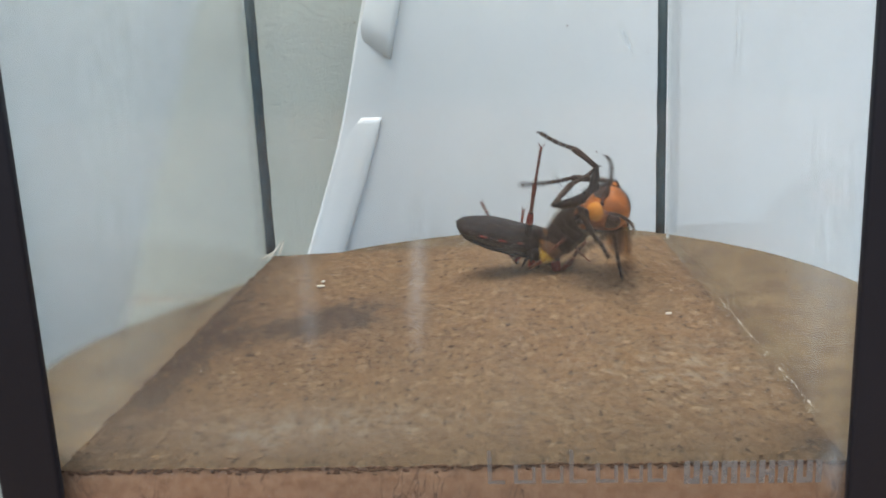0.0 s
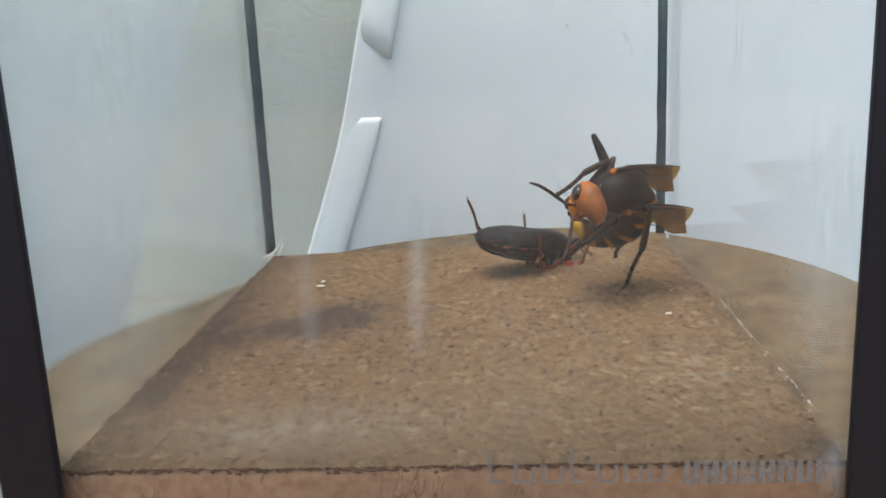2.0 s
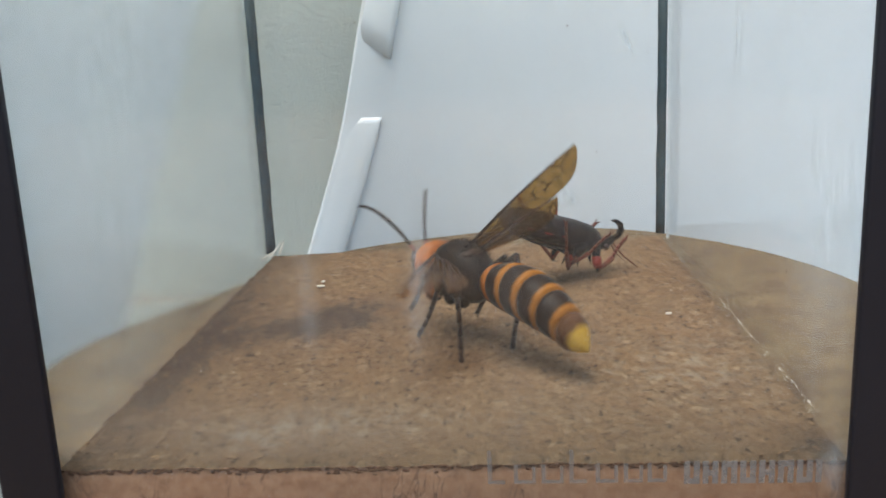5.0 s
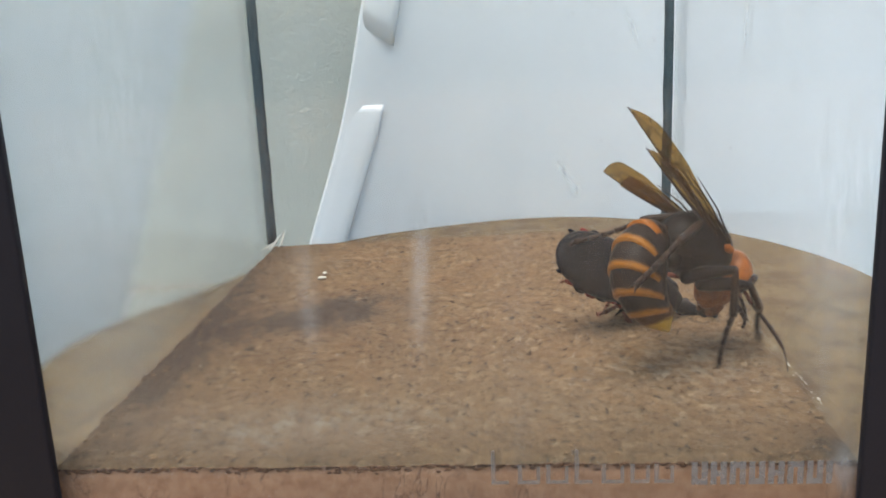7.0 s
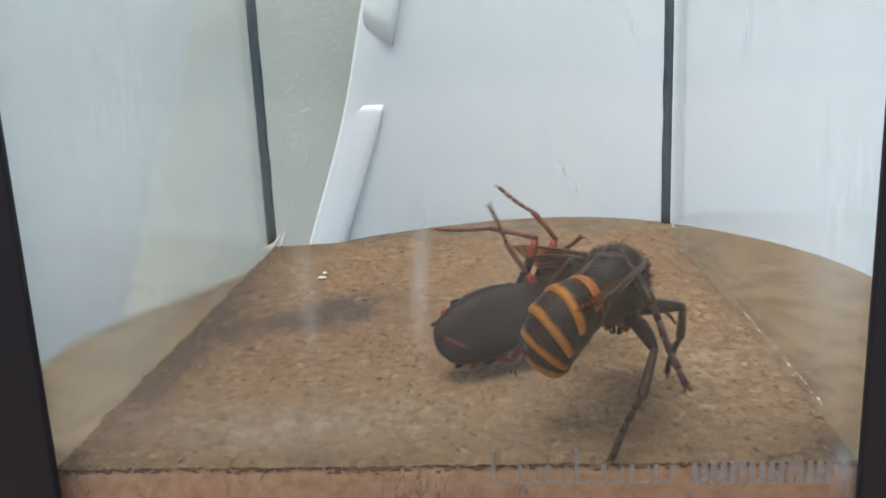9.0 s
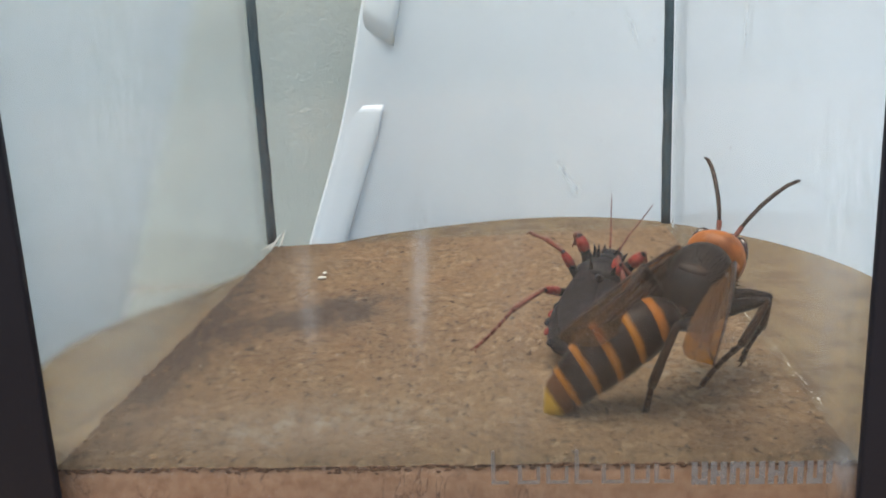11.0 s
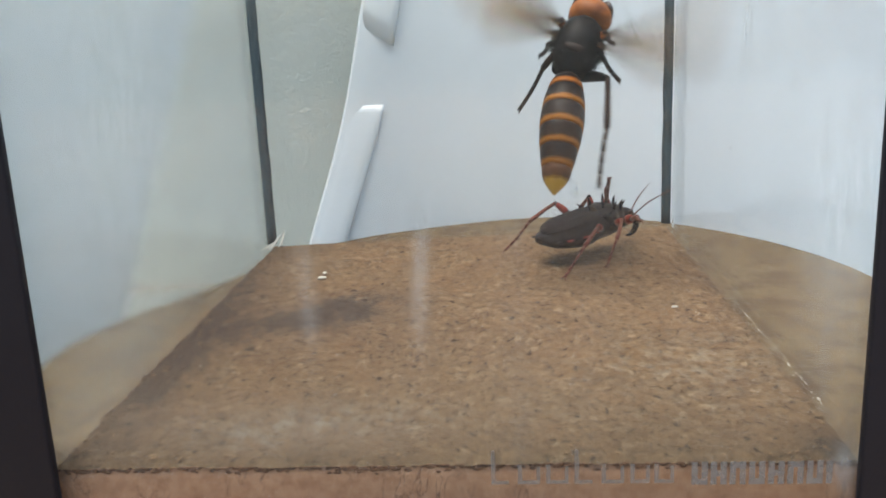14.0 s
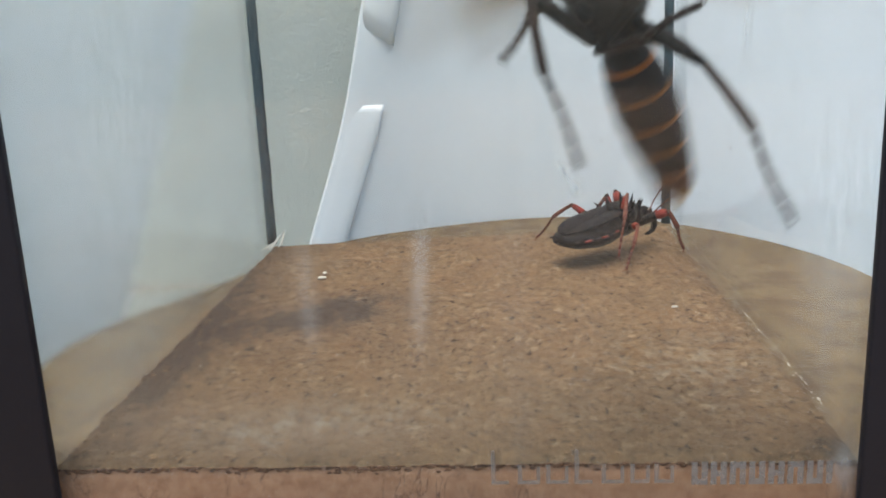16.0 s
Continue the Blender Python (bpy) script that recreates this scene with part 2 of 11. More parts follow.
BACK_GLASS = pane_material("back_glass", 0.05, 0.03, ((0.0268, 0.0165, 0.0008, 0.0034, 0.5, 0.45), (0.0300, 0.0110, 0.0018, 0.0022, 0.2, 0.25), (0.046, 0.056, 0.0008, 0.004, 0.4, 0.3), (0.044, 0.072, 0.001, 0.003, 0.3, 0.3)))
TRIM = paint_material("black_trim", (0.012, 0.014, 0.021), (0.008, 0.009, 0.014), 500, 0.15, 0.5, 14, 0.25)
SEAM = paint_material("dark_silicone", (0.034, 0.072, 0.090), (0.014, 0.034, 0.044), 420, 0.4, 0.45, 130)
PLASTIC = paint_material("white_plastic", (0.84, 0.87, 0.89), (0.79, 0.82, 0.84), 160, 0.12, 0.32)
PANEL = paint_material("white_foam_panel", (0.82, 0.87, 0.88), (0.74, 0.79, 0.80), 420, 0.25, 0.8, 25, 0.2, 0.3)
WALL = paint_material("pale_green_wall", (0.56, 0.59, 0.54), (0.48, 0.51, 0.46), 520, 1.0, 0.85, 20, 0.2, 0.4)
BENCH = paint_material("brown_bench_wood", (0.30, 0.19, 0.10), (0.20, 0.12, 0.06), 90, 0.5, 0.6)
INK = print_material("grey_print", 0.45, 0.80)
FAINT_INK = print_material("faded_grey_print", 0.22, 0.55)
CRUMB = paint_material("cork_crumb", (0.26, 0.17, 0.095), (0.11, 0.065, 0.035), 300, 0.6, 0.9, 150, 0.2)
FILLER = paint_material("grey_sheet", (0.215, 0.235, 0.228), (0.175, 0.195, 0.188), 300, 0.2, 0.8, 20, 0.2)
GRIME = paint_material("dark_grime", (0.150, 0.078, 0.046), (0.080, 0.040, 0.024), 500, 0.8, 0.9, 200, 0.15)
DUST = paint_material("grey_dust", (0.60, 0.56, 0.50), (0.42, 0.38, 0.32), 400, 0.6, 0.9, 300, 0.1)
PALE = paint_material("pale_splinter", (0.62, 0.60, 0.53), (0.50, 0.46, 0.38), 400, 0.4, 0.8, 200, 0.2)
BLACK = chitin_material("black_chitin", (0.004, 0.0035, 0.004), (0.009, 0.007, 0.007), 500, 0.40, 0.12, 0.0)
BROWN = chitin_material("dark_brown_chitin", (0.012, 0.006, 0.004), (0.030, 0.014, 0.008), 600, 0.42, 0.22)
ORANGE = chitin_material("orange_chitin", (0.105, 0.026, 0.004), (0.36, 0.100, 0.007), 210, 0.40, 0.3)
JAW = chitin_material("brown_orange_jaw", (0.050, 0.016, 0.004), (0.17, 0.046, 0.006), 420, 0.4, 0.25)
EYE = chitin_material("dark_compound_eye", (0.020, 0.010, 0.008), (0.040, 0.018, 0.012), 900, 0.12)
BAND = banded_material("banded_abdomen", (0.28, 0.103, 0.012), (0.008, 0.004, 0.003), 0.21)
BAND_WIDE = banded_material("broad_banded_abdomen", (0.26, 0.080, 0.008), (0.008, 0.004, 0.003), 0.30)
TAIL = banded_material("yellow_tipped_tail", (0.46, 0.27, 0.035), (0.07, 0.028, 0.010), 0.48)
FACE = chitin_material("yellow_face_chitin", (0.36, 0.120, 0.007), (0.48, 0.180, 0.011), 420, 0.4, 0.25)
WING = wing_material()
BUG_BLACK = chitin_material("bug_black", (0.004, 0.0045, 0.006), (0.009, 0.009, 0.012), 420, 0.40, 0.09)
BUG_MEMBRANE = chitin_material("bug_wing_cover", (0.005, 0.005, 0.007), (0.013, 0.012, 0.014), 260, 0.5, 0.06)
BUG_RED = chitin_material("bug_red", (0.105, 0.012, 0.009), (0.20, 0.024, 0.017), 500, 0.4, 0.15)
BUG_RUST = chitin_material("bug_rust", (0.070, 0.021, 0.015), (0.14, 0.038, 0.024), 500, 0.42, 0.18)


# ---- mesh helpers ----
MM = 0.001


def part(name, bm, material, parent=None, label="", smooth=True):
    """Links a bmesh as one mesh object under a thing or a part."""
    data = bpy.data.meshes.new(name)
    bmesh.ops.recalc_face_normals(bm, faces=bm.faces)
    for f in bm.faces:
        f.smooth = smooth
    bm.to_mesh(data)
    bm.free()
    for mat in material if isinstance(material, (list, tuple)) else [material]:
        data.materials.append(mat)
    ob = new(name, data)
    ob.parent = parent
    return tagged(ob, label)


def thing(name, label, category, at=None, group="", kind=""):
    ob = new(name)
    ob.empty_display_size = 0.005
    if at:
        ob.matrix_basis = at
    return tagged(ob, label, category, group, kind)


def box(bm, x0, x1, y0, y1, z0, z1, bevel=0.0, segments=2):
    made = bmesh.ops.create_cube(bm, size=1.0)["verts"]
    for v in made:
        v.co = ((x0 + x1) / 2 + v.co.x * (x1 - x0), (y0 + y1) / 2 + v.co.y * (y1 - y0), (z0 + z1) / 2 + v.co.z * (z1 - z0))
    if bevel:
        edges = list({e for v in made for e in v.link_edges})
        bmesh.ops.bevel(bm, geom=edges, offset=bevel, segments=segments, affect="EDGES", profile=0.5)
    return bm


def rings(bm, sections, closed=True):
    """Skins rings of points (each a list of vectors of one length) and caps the ends."""
    rows = [[bm.verts.new(p) for p in ring] for ring in sections]
    n = len(rows[0])
    for a, b in zip(rows, rows[1:]):
        for i in range(n):
            bm.faces.new((a[i], a[(i + 1) % n], b[(i + 1) % n], b[i]))
    if closed:
        bm.faces.new(rows[0][::-1])
        bm.faces.new(rows[-1])
    return bm


def loft(bm, stations, n=20, power=2.0):
    """A body along x: stations of (x, half width, half height, lift), in millimetres."""
    sections = []
    for x, ry, rz, lift in stations:
        ring = []
        for i in range(n):
            a = 2 * math.pi * i / n
            c, s = math.cos(a), math.sin(a)
            k = (abs(c) ** power + abs(s) ** power) ** (-1 / power)
            ring.append(Vector((x, ry * c * k, rz * s * k + lift)) * MM)
        sections.append(ring)
    return rings(bm, sections)


def tube(bm, points, radii, n=8):
    """A round limb through points (millimetres) with a radius at each."""
    pts = [Vector(p) * MM for p in points]
    sections, side = [], None
    for i, p in enumerate(pts):
        d = (pts[min(i + 1, len(pts) - 1)] - pts[max(i - 1, 0)]).normalized()
        if side is None:
            side = d.orthogonal().normalized()
        side = (side - d * side.dot(d)).normalized()
        up = d.cross(side)
        sections.append([p + (side * math.cos(2 * math.pi * k / n) + up * math.sin(2 * math.pi * k / n)) * radii[i] * MM for k in range(n)])
    return rings(bm, sections)


def ball(bm, centre, size, u=14, v=10):
    made = bmesh.ops.create_uvsphere(bm, u_segments=u, v_segments=v, radius=1.0)["verts"]
    for p in made:
        p.co = Vector([(c + a * s) * MM for c, a, s in zip(centre, p.co, size)])
    return bm


# ---- the tank and what stands round it ----
HALF, BACK_L, BACK_R = 0.0565, 0.1325, 0.1447
BOARD, GLASS, RIM = 0.0068, 0.0022, 0.150
BASE = -BOARD - GLASS
SIDE = HALF + 0.0013  # inner faces of the side panes


def back_y(x):
    return BACK_L + (BACK_R - BACK_L) * (x + HALF) / (2 * HALF)


def build_ground():
    bm = bmesh.new()
    n = 24
    rows = [[bm.verts.new((-0.9 + 1.8 * i / n, -1.2 + 1.45 * j / n, -0.040)) for i in range(n + 1)] for j in range(n + 1)]
    for j in range(n):
        for i in range(n):
            bm.faces.new((rows[j][i], rows[j][i + 1], rows[j + 1][i + 1], rows[j + 1][i]))
    tagged(part("bench_ground", bm, BENCH), "brown wooden bench top under the stand", "bench", kind="structure")
    # added filler sheet: covers the bench in the gap between stand and wall
    bm = bmesh.new()
    n = 20
    top = [[Vector((-0.19 + 0.49 * i / n, 0.012 + 0.212 * j / n, -0.0393 + 0.0004 * noise.noise(Vector((i * 0.3, j * 0.3, 0))))) for i in range(n + 1)] for j in range(n + 1)]
    grid = [[bm.verts.new(p) for p in row] for row in top]
    low = [[bm.verts.new((p.x, p.y, -0.03998)) for p in row] for row in top]
    for j in range(n):
        for i in range(n):
            bm.faces.new((grid[j][i], grid[j][i + 1], grid[j + 1][i + 1], grid[j + 1][i]))
            bm.faces.new((low[j][i], low[j + 1][i], low[j + 1][i + 1], low[j][i + 1]))
    tagged(part("paper_sheet", bm, FILLER), "plain grey filler sheet added on the bench under the stand", "paper")
    bm = box(bmesh.new(), -0.9, 0.9, 0.228, 0.25, -0.040, 1.0)
    tagged(part("wall_back", bm, WALL, smooth=False), "pale green-grey plastered wall with a fine grain", "wall", kind="structure")


def build_stand():
    bm = bmesh.new()
    cx, cy = 0.0129, 0.0974
    n = 144
    rim = []
    for i in range(n):
        a = 2 * math.pi * i / n
        r = 97.1  # a hand-cut, not quite round slab
        for k, c, s in [(1, -1.2, -3.8), (2, -2.9, 4.7), (3, -1.5, -3.5), (4, -0.2, 0.8), (5, 0.3, -1.5), (6, -0.7, 1.4)]:
            r += c * math.cos(k * a) + s * math.sin(k * a)
        r = r * 1.034 * MM * (1 + 0.006 * noise.noise(Vector((7 * math.cos(a), 7 * math.sin(a), 0))))
        rim.append((cx + r * math.cos(a), cy + r * math.sin(a), math.cos(a), math.sin(a)))
    levels = [(-0.0388, 0.0), (-0.012, 0.0), (BASE - 0.0012, 0.0), (BASE - 0.0004, 0.0005), (BASE, 0.0014)]
    rings(bm, [[Vector((x - c * inset, y - s * inset, z)) for x, y, c, s in rim] for z, inset in levels])
    tagged(part("round_stand", bm, CORK_STAND, smooth=False), "uneven round brown cork stand under the glass tank", "stand")


def build_board():
    board = thing("cork_board", "brown pressed cork board lying in the tank, with dark stains and shaded edges", "board")
    bm = bmesh.new()
    nx, ny = 150, 190
    front = [0.0004 * noise.noise(Vector((i * 0.13, 3.1, 0))) + 0.00025 * noise.noise(Vector((i * 0.7, 9.1, 0))) for i in range(nx + 1)]
    grid = []
    for j in range(ny + 1):
        row = []
        for i in range(nx + 1):
            x = -HALF + 0.0006 + (2 * HALF - 0.0012) * i / nx
            back = back_y(x) - 0.0012 - 0.0008 * max(0.0, noise.noise(Vector((i * 0.35, 5.5, 0))))
            y = 0.0004 + front[i] * (1 - j / ny) + (back - 0.0004) * j / ny
            p = Vector((x, y, 0))
            z = 0.00012 * noise.noise(p * 420) + 0.00008 * noise.noise(p * 1100) + 0.00012 * noise.noise(p * 45)
            edge = min(i, nx - i, j, ny - j)
            if edge < 2:
                z -= (2 - edge) * 0.00022 * (1.2 + 0.6 * noise.noise(p * 260))
            row.append(bm.verts.new((x, y, z - 0.0001)))
        grid.append(row)
    for j in range(ny):
        for i in range(nx):
            bm.faces.new((grid[j][i], grid[j][i + 1], grid[j + 1][i + 1], grid[j + 1][i]))
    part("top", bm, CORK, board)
    # pressed granules standing a little proud of the surface
    gold = (1 + 5 ** 0.5) / 2
    unit = np.array([(-1, gold, 0), (1, gold, 0), (-1, -gold, 0), (1, -gold, 0), (0, -1, gold), (0, 1, gold), (0, -1, -gold), (0, 1, -gold), (gold, 0, -1), (gold, 0, 1), (-gold, 0, -1), (-gold, 0, 1)]) / 1.902
    faces = np.array([(0, 11, 5), (0, 5, 1), (0, 1, 7), (0, 7, 10), (0, 10, 11), (1, 5, 9), (5, 11, 4), (11, 10, 2), (10, 7, 6), (7, 1, 8), (3, 9, 4), (3, 4, 2), (3, 2, 6), (3, 6, 8), (3, 8, 9), (4, 9, 5), (2, 4, 11), (6, 2, 10), (8, 6, 7), (9, 8, 1)])
    rng = np.random.default_rng(7)
    count = 9000
    size = rng.uniform(0.00022, 0.00075, count)
    gx = rng.uniform(-HALF + 0.0012, HALF - 0.0012, count)
    gy = 0.0030 + rng.uniform(0, 1, count) ** 1.10 * (BACK_L - 0.0048)
    spin = rng.normal(0, 0.5, count)
    jag = unit[None] * (1 + rng.uniform(-0.3, 0.3, (count, 12, 1)))
    px = jag[:, :, 0] * rng.uniform(0.8, 1.7, (count, 1))
    py = jag[:, :, 1] * rng.uniform(1.0, 2.2, (count, 1))
    pz = jag[:, :, 2] * rng.uniform(0.07, 0.15, (count, 1))
    c, s = np.cos(spin)[:, None], np.sin(spin)[:, None]
    pts = np.stack([gx[:, None] + size[:, None] * (px * c - py * s), gy[:, None] + size[:, None] * (px * s + py * c), rng.uniform(-0.00014, -0.00005, (count, 1)) + size[:, None] * pz], axis=2)
    data = bpy.data.meshes.new("granules")
    data.from_pydata(pts.reshape(-1, 3).tolist(), [], (faces[None] + 12 * np.arange(count)[:, None, None]).reshape(-1, 3).tolist())
    data.materials.append(CORK_GRAINS)
    grains = new("granules", data)
    grains.parent = board
    tagged(grains, kind="stuff")
    # sawn front face: rough, standing a little behind the crumbled top edge
    bm = bmesh.new()
    nz = 8
    rows = []
    for k in range(nz + 1):
        z = -0.0007 - (BOARD - 0.0008) * k / nz
        rows.append([bm.verts.new((-HALF + 0.0006 + (2 * HALF - 0.0012) * i / nx,
                                   0.0012 - 0.0007 * min(1, k / 1.5) + 0.00018 * noise.noise(Vector((i * 0.5, k * 0.8, 2))), z)) for i in range(nx + 1)])
    for k in range(nz):
        for i in range(nx):
            bm.faces.new((rows[k][i], rows[k][i + 1], rows[k + 1][i + 1], rows[k + 1][i]))
    part("cut_face", bm, CUT, board, "pinkish sawn front face with dark cracks")
    # dark grime caught under the crumbled lip
    bm = bmesh.new()
    for i in range(420):  # clotted grains, thick in places and missing in others
        x = random.uniform(-HALF + 0.001, HALF - 0.001)
        thick = 0.5 + 0.5 * noise.noise(Vector((x * 130, 3, 0)))
        if random.random() > 0.35 + thick:
            continue
        size = random.uniform(0.00012, 0.00030) * (0.5 + thick)
        made = bmesh.ops.create_icosphere(bm, subdivisions=1, radius=size)["verts"]
        z = -0.0007 - abs(random.gauss(0, 0.00035)) + 0.0002 * noise.noise(Vector((x * 90, 7, 0)))
        for v in made:
            p = v.co * (1 + 0.35 * noise.noise(v.co * 3000 + Vector((i, 0, 0))))
            v.co = (x + p.x * random.uniform(1.4, 3.0), 0.00055 + p.y * 0.6, z + p.z)
    part("grimy_edge", bm, GRIME, board, "dark grimy line along the edge")
    bm = box(bmesh.new(), -HALF + 0.0007, HALF - 0.0007, 0.0022, BACK_L - 0.002, -BOARD + 0.0001, -0.0016)
    part("core", bm, CUT, board, smooth=False)


def build_tank():
    tank = thing("glass_tank", "small cloudy glass tank with black front edges and an open top", "tank")
    t = GLASS
    bm = box(bmesh.new(), -SIDE - t, SIDE + t, -t, 0.0, BASE, RIM, 0.0002, 1)
    front = part("front_pane", bm, FRONT_GLASS, tank, "dusty front pane", smooth=False)
    for name, x0, x1, y1 in (("side_pane", -SIDE - t, -SIDE, BACK_L), ("side_pane", SIDE, SIDE + t, BACK_R)):
        bm = box(bmesh.new(), x0, x1, 0.0003, y1, BASE, RIM, 0.0002, 1)
        pane = part(name, bm, FOGGED_GLASS if x0 < 0 else SIDE_GLASS, tank, "cloudy side pane", smooth=False)
        pane.visible_shadow = False  # lets the daylight in
    bm = bmesh.new()
    ring = [(-SIDE - t, BACK_L + 0.0003), (SIDE + t, BACK_R + 0.0003), (SIDE + t, BACK_R + t), (-SIDE - t, BACK_L + t)]
    rings(bm, [[Vector((x, y, z)) for x, y in ring] for z in (BASE, RIM)])
    part("back_pane", bm, BACK_GLASS, tank, smooth=False)
    bm = bmesh.new()
    ring = [(-HALF, 0.0003), (HALF, 0.0003), (HALF, BACK_R), (-HALF, BACK_L)]
    rings(bm, [[Vector((x, y, z)) for x, y in ring] for z in (BASE, -BOARD - 0.0002)])
    part("bottom_pane", bm, BACK_GLASS, tank, smooth=False)
    # dark silicone in the two rear corners
    for sx, y in ((-1, BACK_L), (1, BACK_R)):
        bm = bmesh.new()
        levels = []
        for k in range(40):
            z = 0.0002 + (RIM - 0.0004) * k / 39
            w = 0.00245 + 0.00022 * noise.noise(Vector((sx * 3, 0, k * 0.45))) + 0.0001 * noise.noise(Vector((sx * 5, 2, k * 1.7)))
            x0 = sx * (SIDE - (0.0001 if sx < 0 else 0.0007))
            levels.append([Vector(p) for p in ((x0, y - 0.0002, z), (x0, y - 0.0014, z), (x0 - sx * w * 0.55, y - 0.0011, z), (x0 - sx * w, y - 0.0002 - sx * w * 0.055, z))])
        rings(bm, levels)
        part("corner_seam", bm, SEAM, tank, "dark grey silicone seam")
    # black plastic edges on the front corners
    for sx, inner in ((-1, 0.0537), (1, 0.0544)):
        bm = bmesh.new()
        x0, x1 = sorted((sx * inner, sx * (SIDE + t + 0.0022)))
        box(bm, x0, x1, -t - 0.0020, -t - 0.0001, BASE, RIM, 0.0005)
        x0, x1 = sorted((sx * (SIDE + t + 0.0002), sx * (SIDE + t + 0.0022)))
        box(bm, x0, x1, -t - 0.0005, 0.0040, BASE, RIM, 0.0005)
        part("front_edge", bm, TRIM, tank, "black plastic edge")
    # maker's mark: plain bars on the outside of the front pane
    y = -t - 0.00012
    x = 0.0064
    for wide, tall in ((0.0034, 0.0050), (0.0036, 0.0028), (0.0036, 0.0028), (0.0034, 0.0050), (0.0036, 0.0028), (0.0030, 0.0028), (0.0030, 0.0028)):
        bm = box(bmesh.new(), x, x + 0.0006, y - 0.0001, y, -0.0021, -0.0021 + tall)
        box(bm, x + 0.0006, x + wide * 0.7, y - 0.0001, y, -0.0021, -0.0016)
        if tall < 0.004:
            box(bm, x + wide * 0.7, x + wide * 0.7 + 0.0005, y - 0.0001, y, -0.0021, -0.0021 + tall * 0.9)
        part("printed_bar", bm, FAINT_INK, tank, "faded grey print", smooth=False)
        x += wide + 0.0002
    for k in range(8):
        x = 0.0331 + k * 0.00250
        bm = box(bmesh.new(), x, x + 0.0008, y - 0.0001, y, -0.0024, 0.0009)
        if k != 7:
            box(bm, x + 0.0013, x + 0.0021, y - 0.0001, y, -0.0024, 0.0009)
            box(bm, x + 0.0008, x + 0.0013, y - 0.0001, y, -0.0024 + 0.0012 * (k % 3), -0.0016 + 0.0012 * (k % 3))
        part("printed_bar", bm, INK, tank, "grey print", smooth=False)


def build_surroundings():
    # white plastic tray propped up behind the tank
    tray = thing("plastic_tray", "large white plastic tray standing on its edge behind the tank", "tray")
    y = 0.2000
    lean = 0.292  # slope of its side edge

    def edge(z, inset=0.0):
        return -0.0554 + lean * z + inset + 0.0012 * math.sin(z * 60)

    bm = bmesh.new()
    n = 40
    zs = [-0.0398 + 0.24 * k / n for k in range(n + 1)]
    cols = []
    for inset, dy in ((0, 0.0), (0.0004, -0.0008), (0.0012, -0.0010), (0.010, -0.0004), (0.0145, 0.0006), (0.05, 0.0012), (0.10, 0.0010), (0.20, 0.0), (0.36, 0.0)):
        cols.append([Vector((edge(z, inset) if inset < 0.015 else edge(z) * (1 - inset / 0.36) + inset, y + dy, z)) for z in zs])
    back = [[p + Vector((0.0006, 0.0016, 0)) for p in c] for c in cols]
    loop = cols + back[::-1]
    rings(bm, [[c[k] for c in loop] for k in range(n + 1)])
    part("sheet", bm, PLASTIC, tray)
    bm = bmesh.new()
    secs = []
    for k in range(14):  # its end is cut slantwise
        z = 0.0520 + 0.10 * k / 13
        ring = []
        for inset, deep in ((0.0006, 0.0009), (0.0016, 0.0014), (0.0060, 0.0020), (0.0112, 0.0024), (0.0128, 0.0020), (0.0136, 0.0002)):
            up = z + 0.0085 * (1 - inset / 0.0136) * (1 - k / 13)
            ring.append(Vector((edge(up, inset), y - deep * (0.55 if k == 0 else 1.0), up)))
        secs.append(ring)
    rings(bm, secs)
    part("rim_flap", bm, PLASTIC, tray, "thicker turned-over rim")
    bm = bmesh.new()
    secs = []
    for k in range(30):  # a shallow rib that swells to a rounded upper end
        z = 0.0325 - 0.072 * k / 29
        swell = min(1.0, 0.25 + 0.25 * k)
        secs.append([Vector((edge(z, inset), y - 0.0004 - deep * swell, z)) for inset, deep in ((0.0010, 0.0), (0.0022, 0.0005), (0.0060, 0.0008), (0.0100, 0.0011), (0.0126, 0.0012), (0.0136, 0.0007), (0.0140, 0.0))])
    rings(bm, secs)
    part("rib", bm, PLASTIC, tray, "raised rib")
    # foam board standing slantwise beside it
    bm = bmesh.new()
    along = Vector((-0.068, -0.168, 0)).normalized()
    out = Vector((-along.y, along.x, 0)) * -0.008
    secs = []
    for k in range(13):
        z = -0.0398 + 0.24 * k / 12
        near = Vector((-0.0844, 0.1722, z)) + along * 0.508 * (0.0734 - z)
        far = Vector((-0.0844, 0.1722, z)) + along * 0.50
        secs.append([near, near + out, far + out, far])
    rings(bm, secs)
    tagged(part("foam_board", bm, PANEL, smooth=False), "white foam board standing beside the tray", "board")


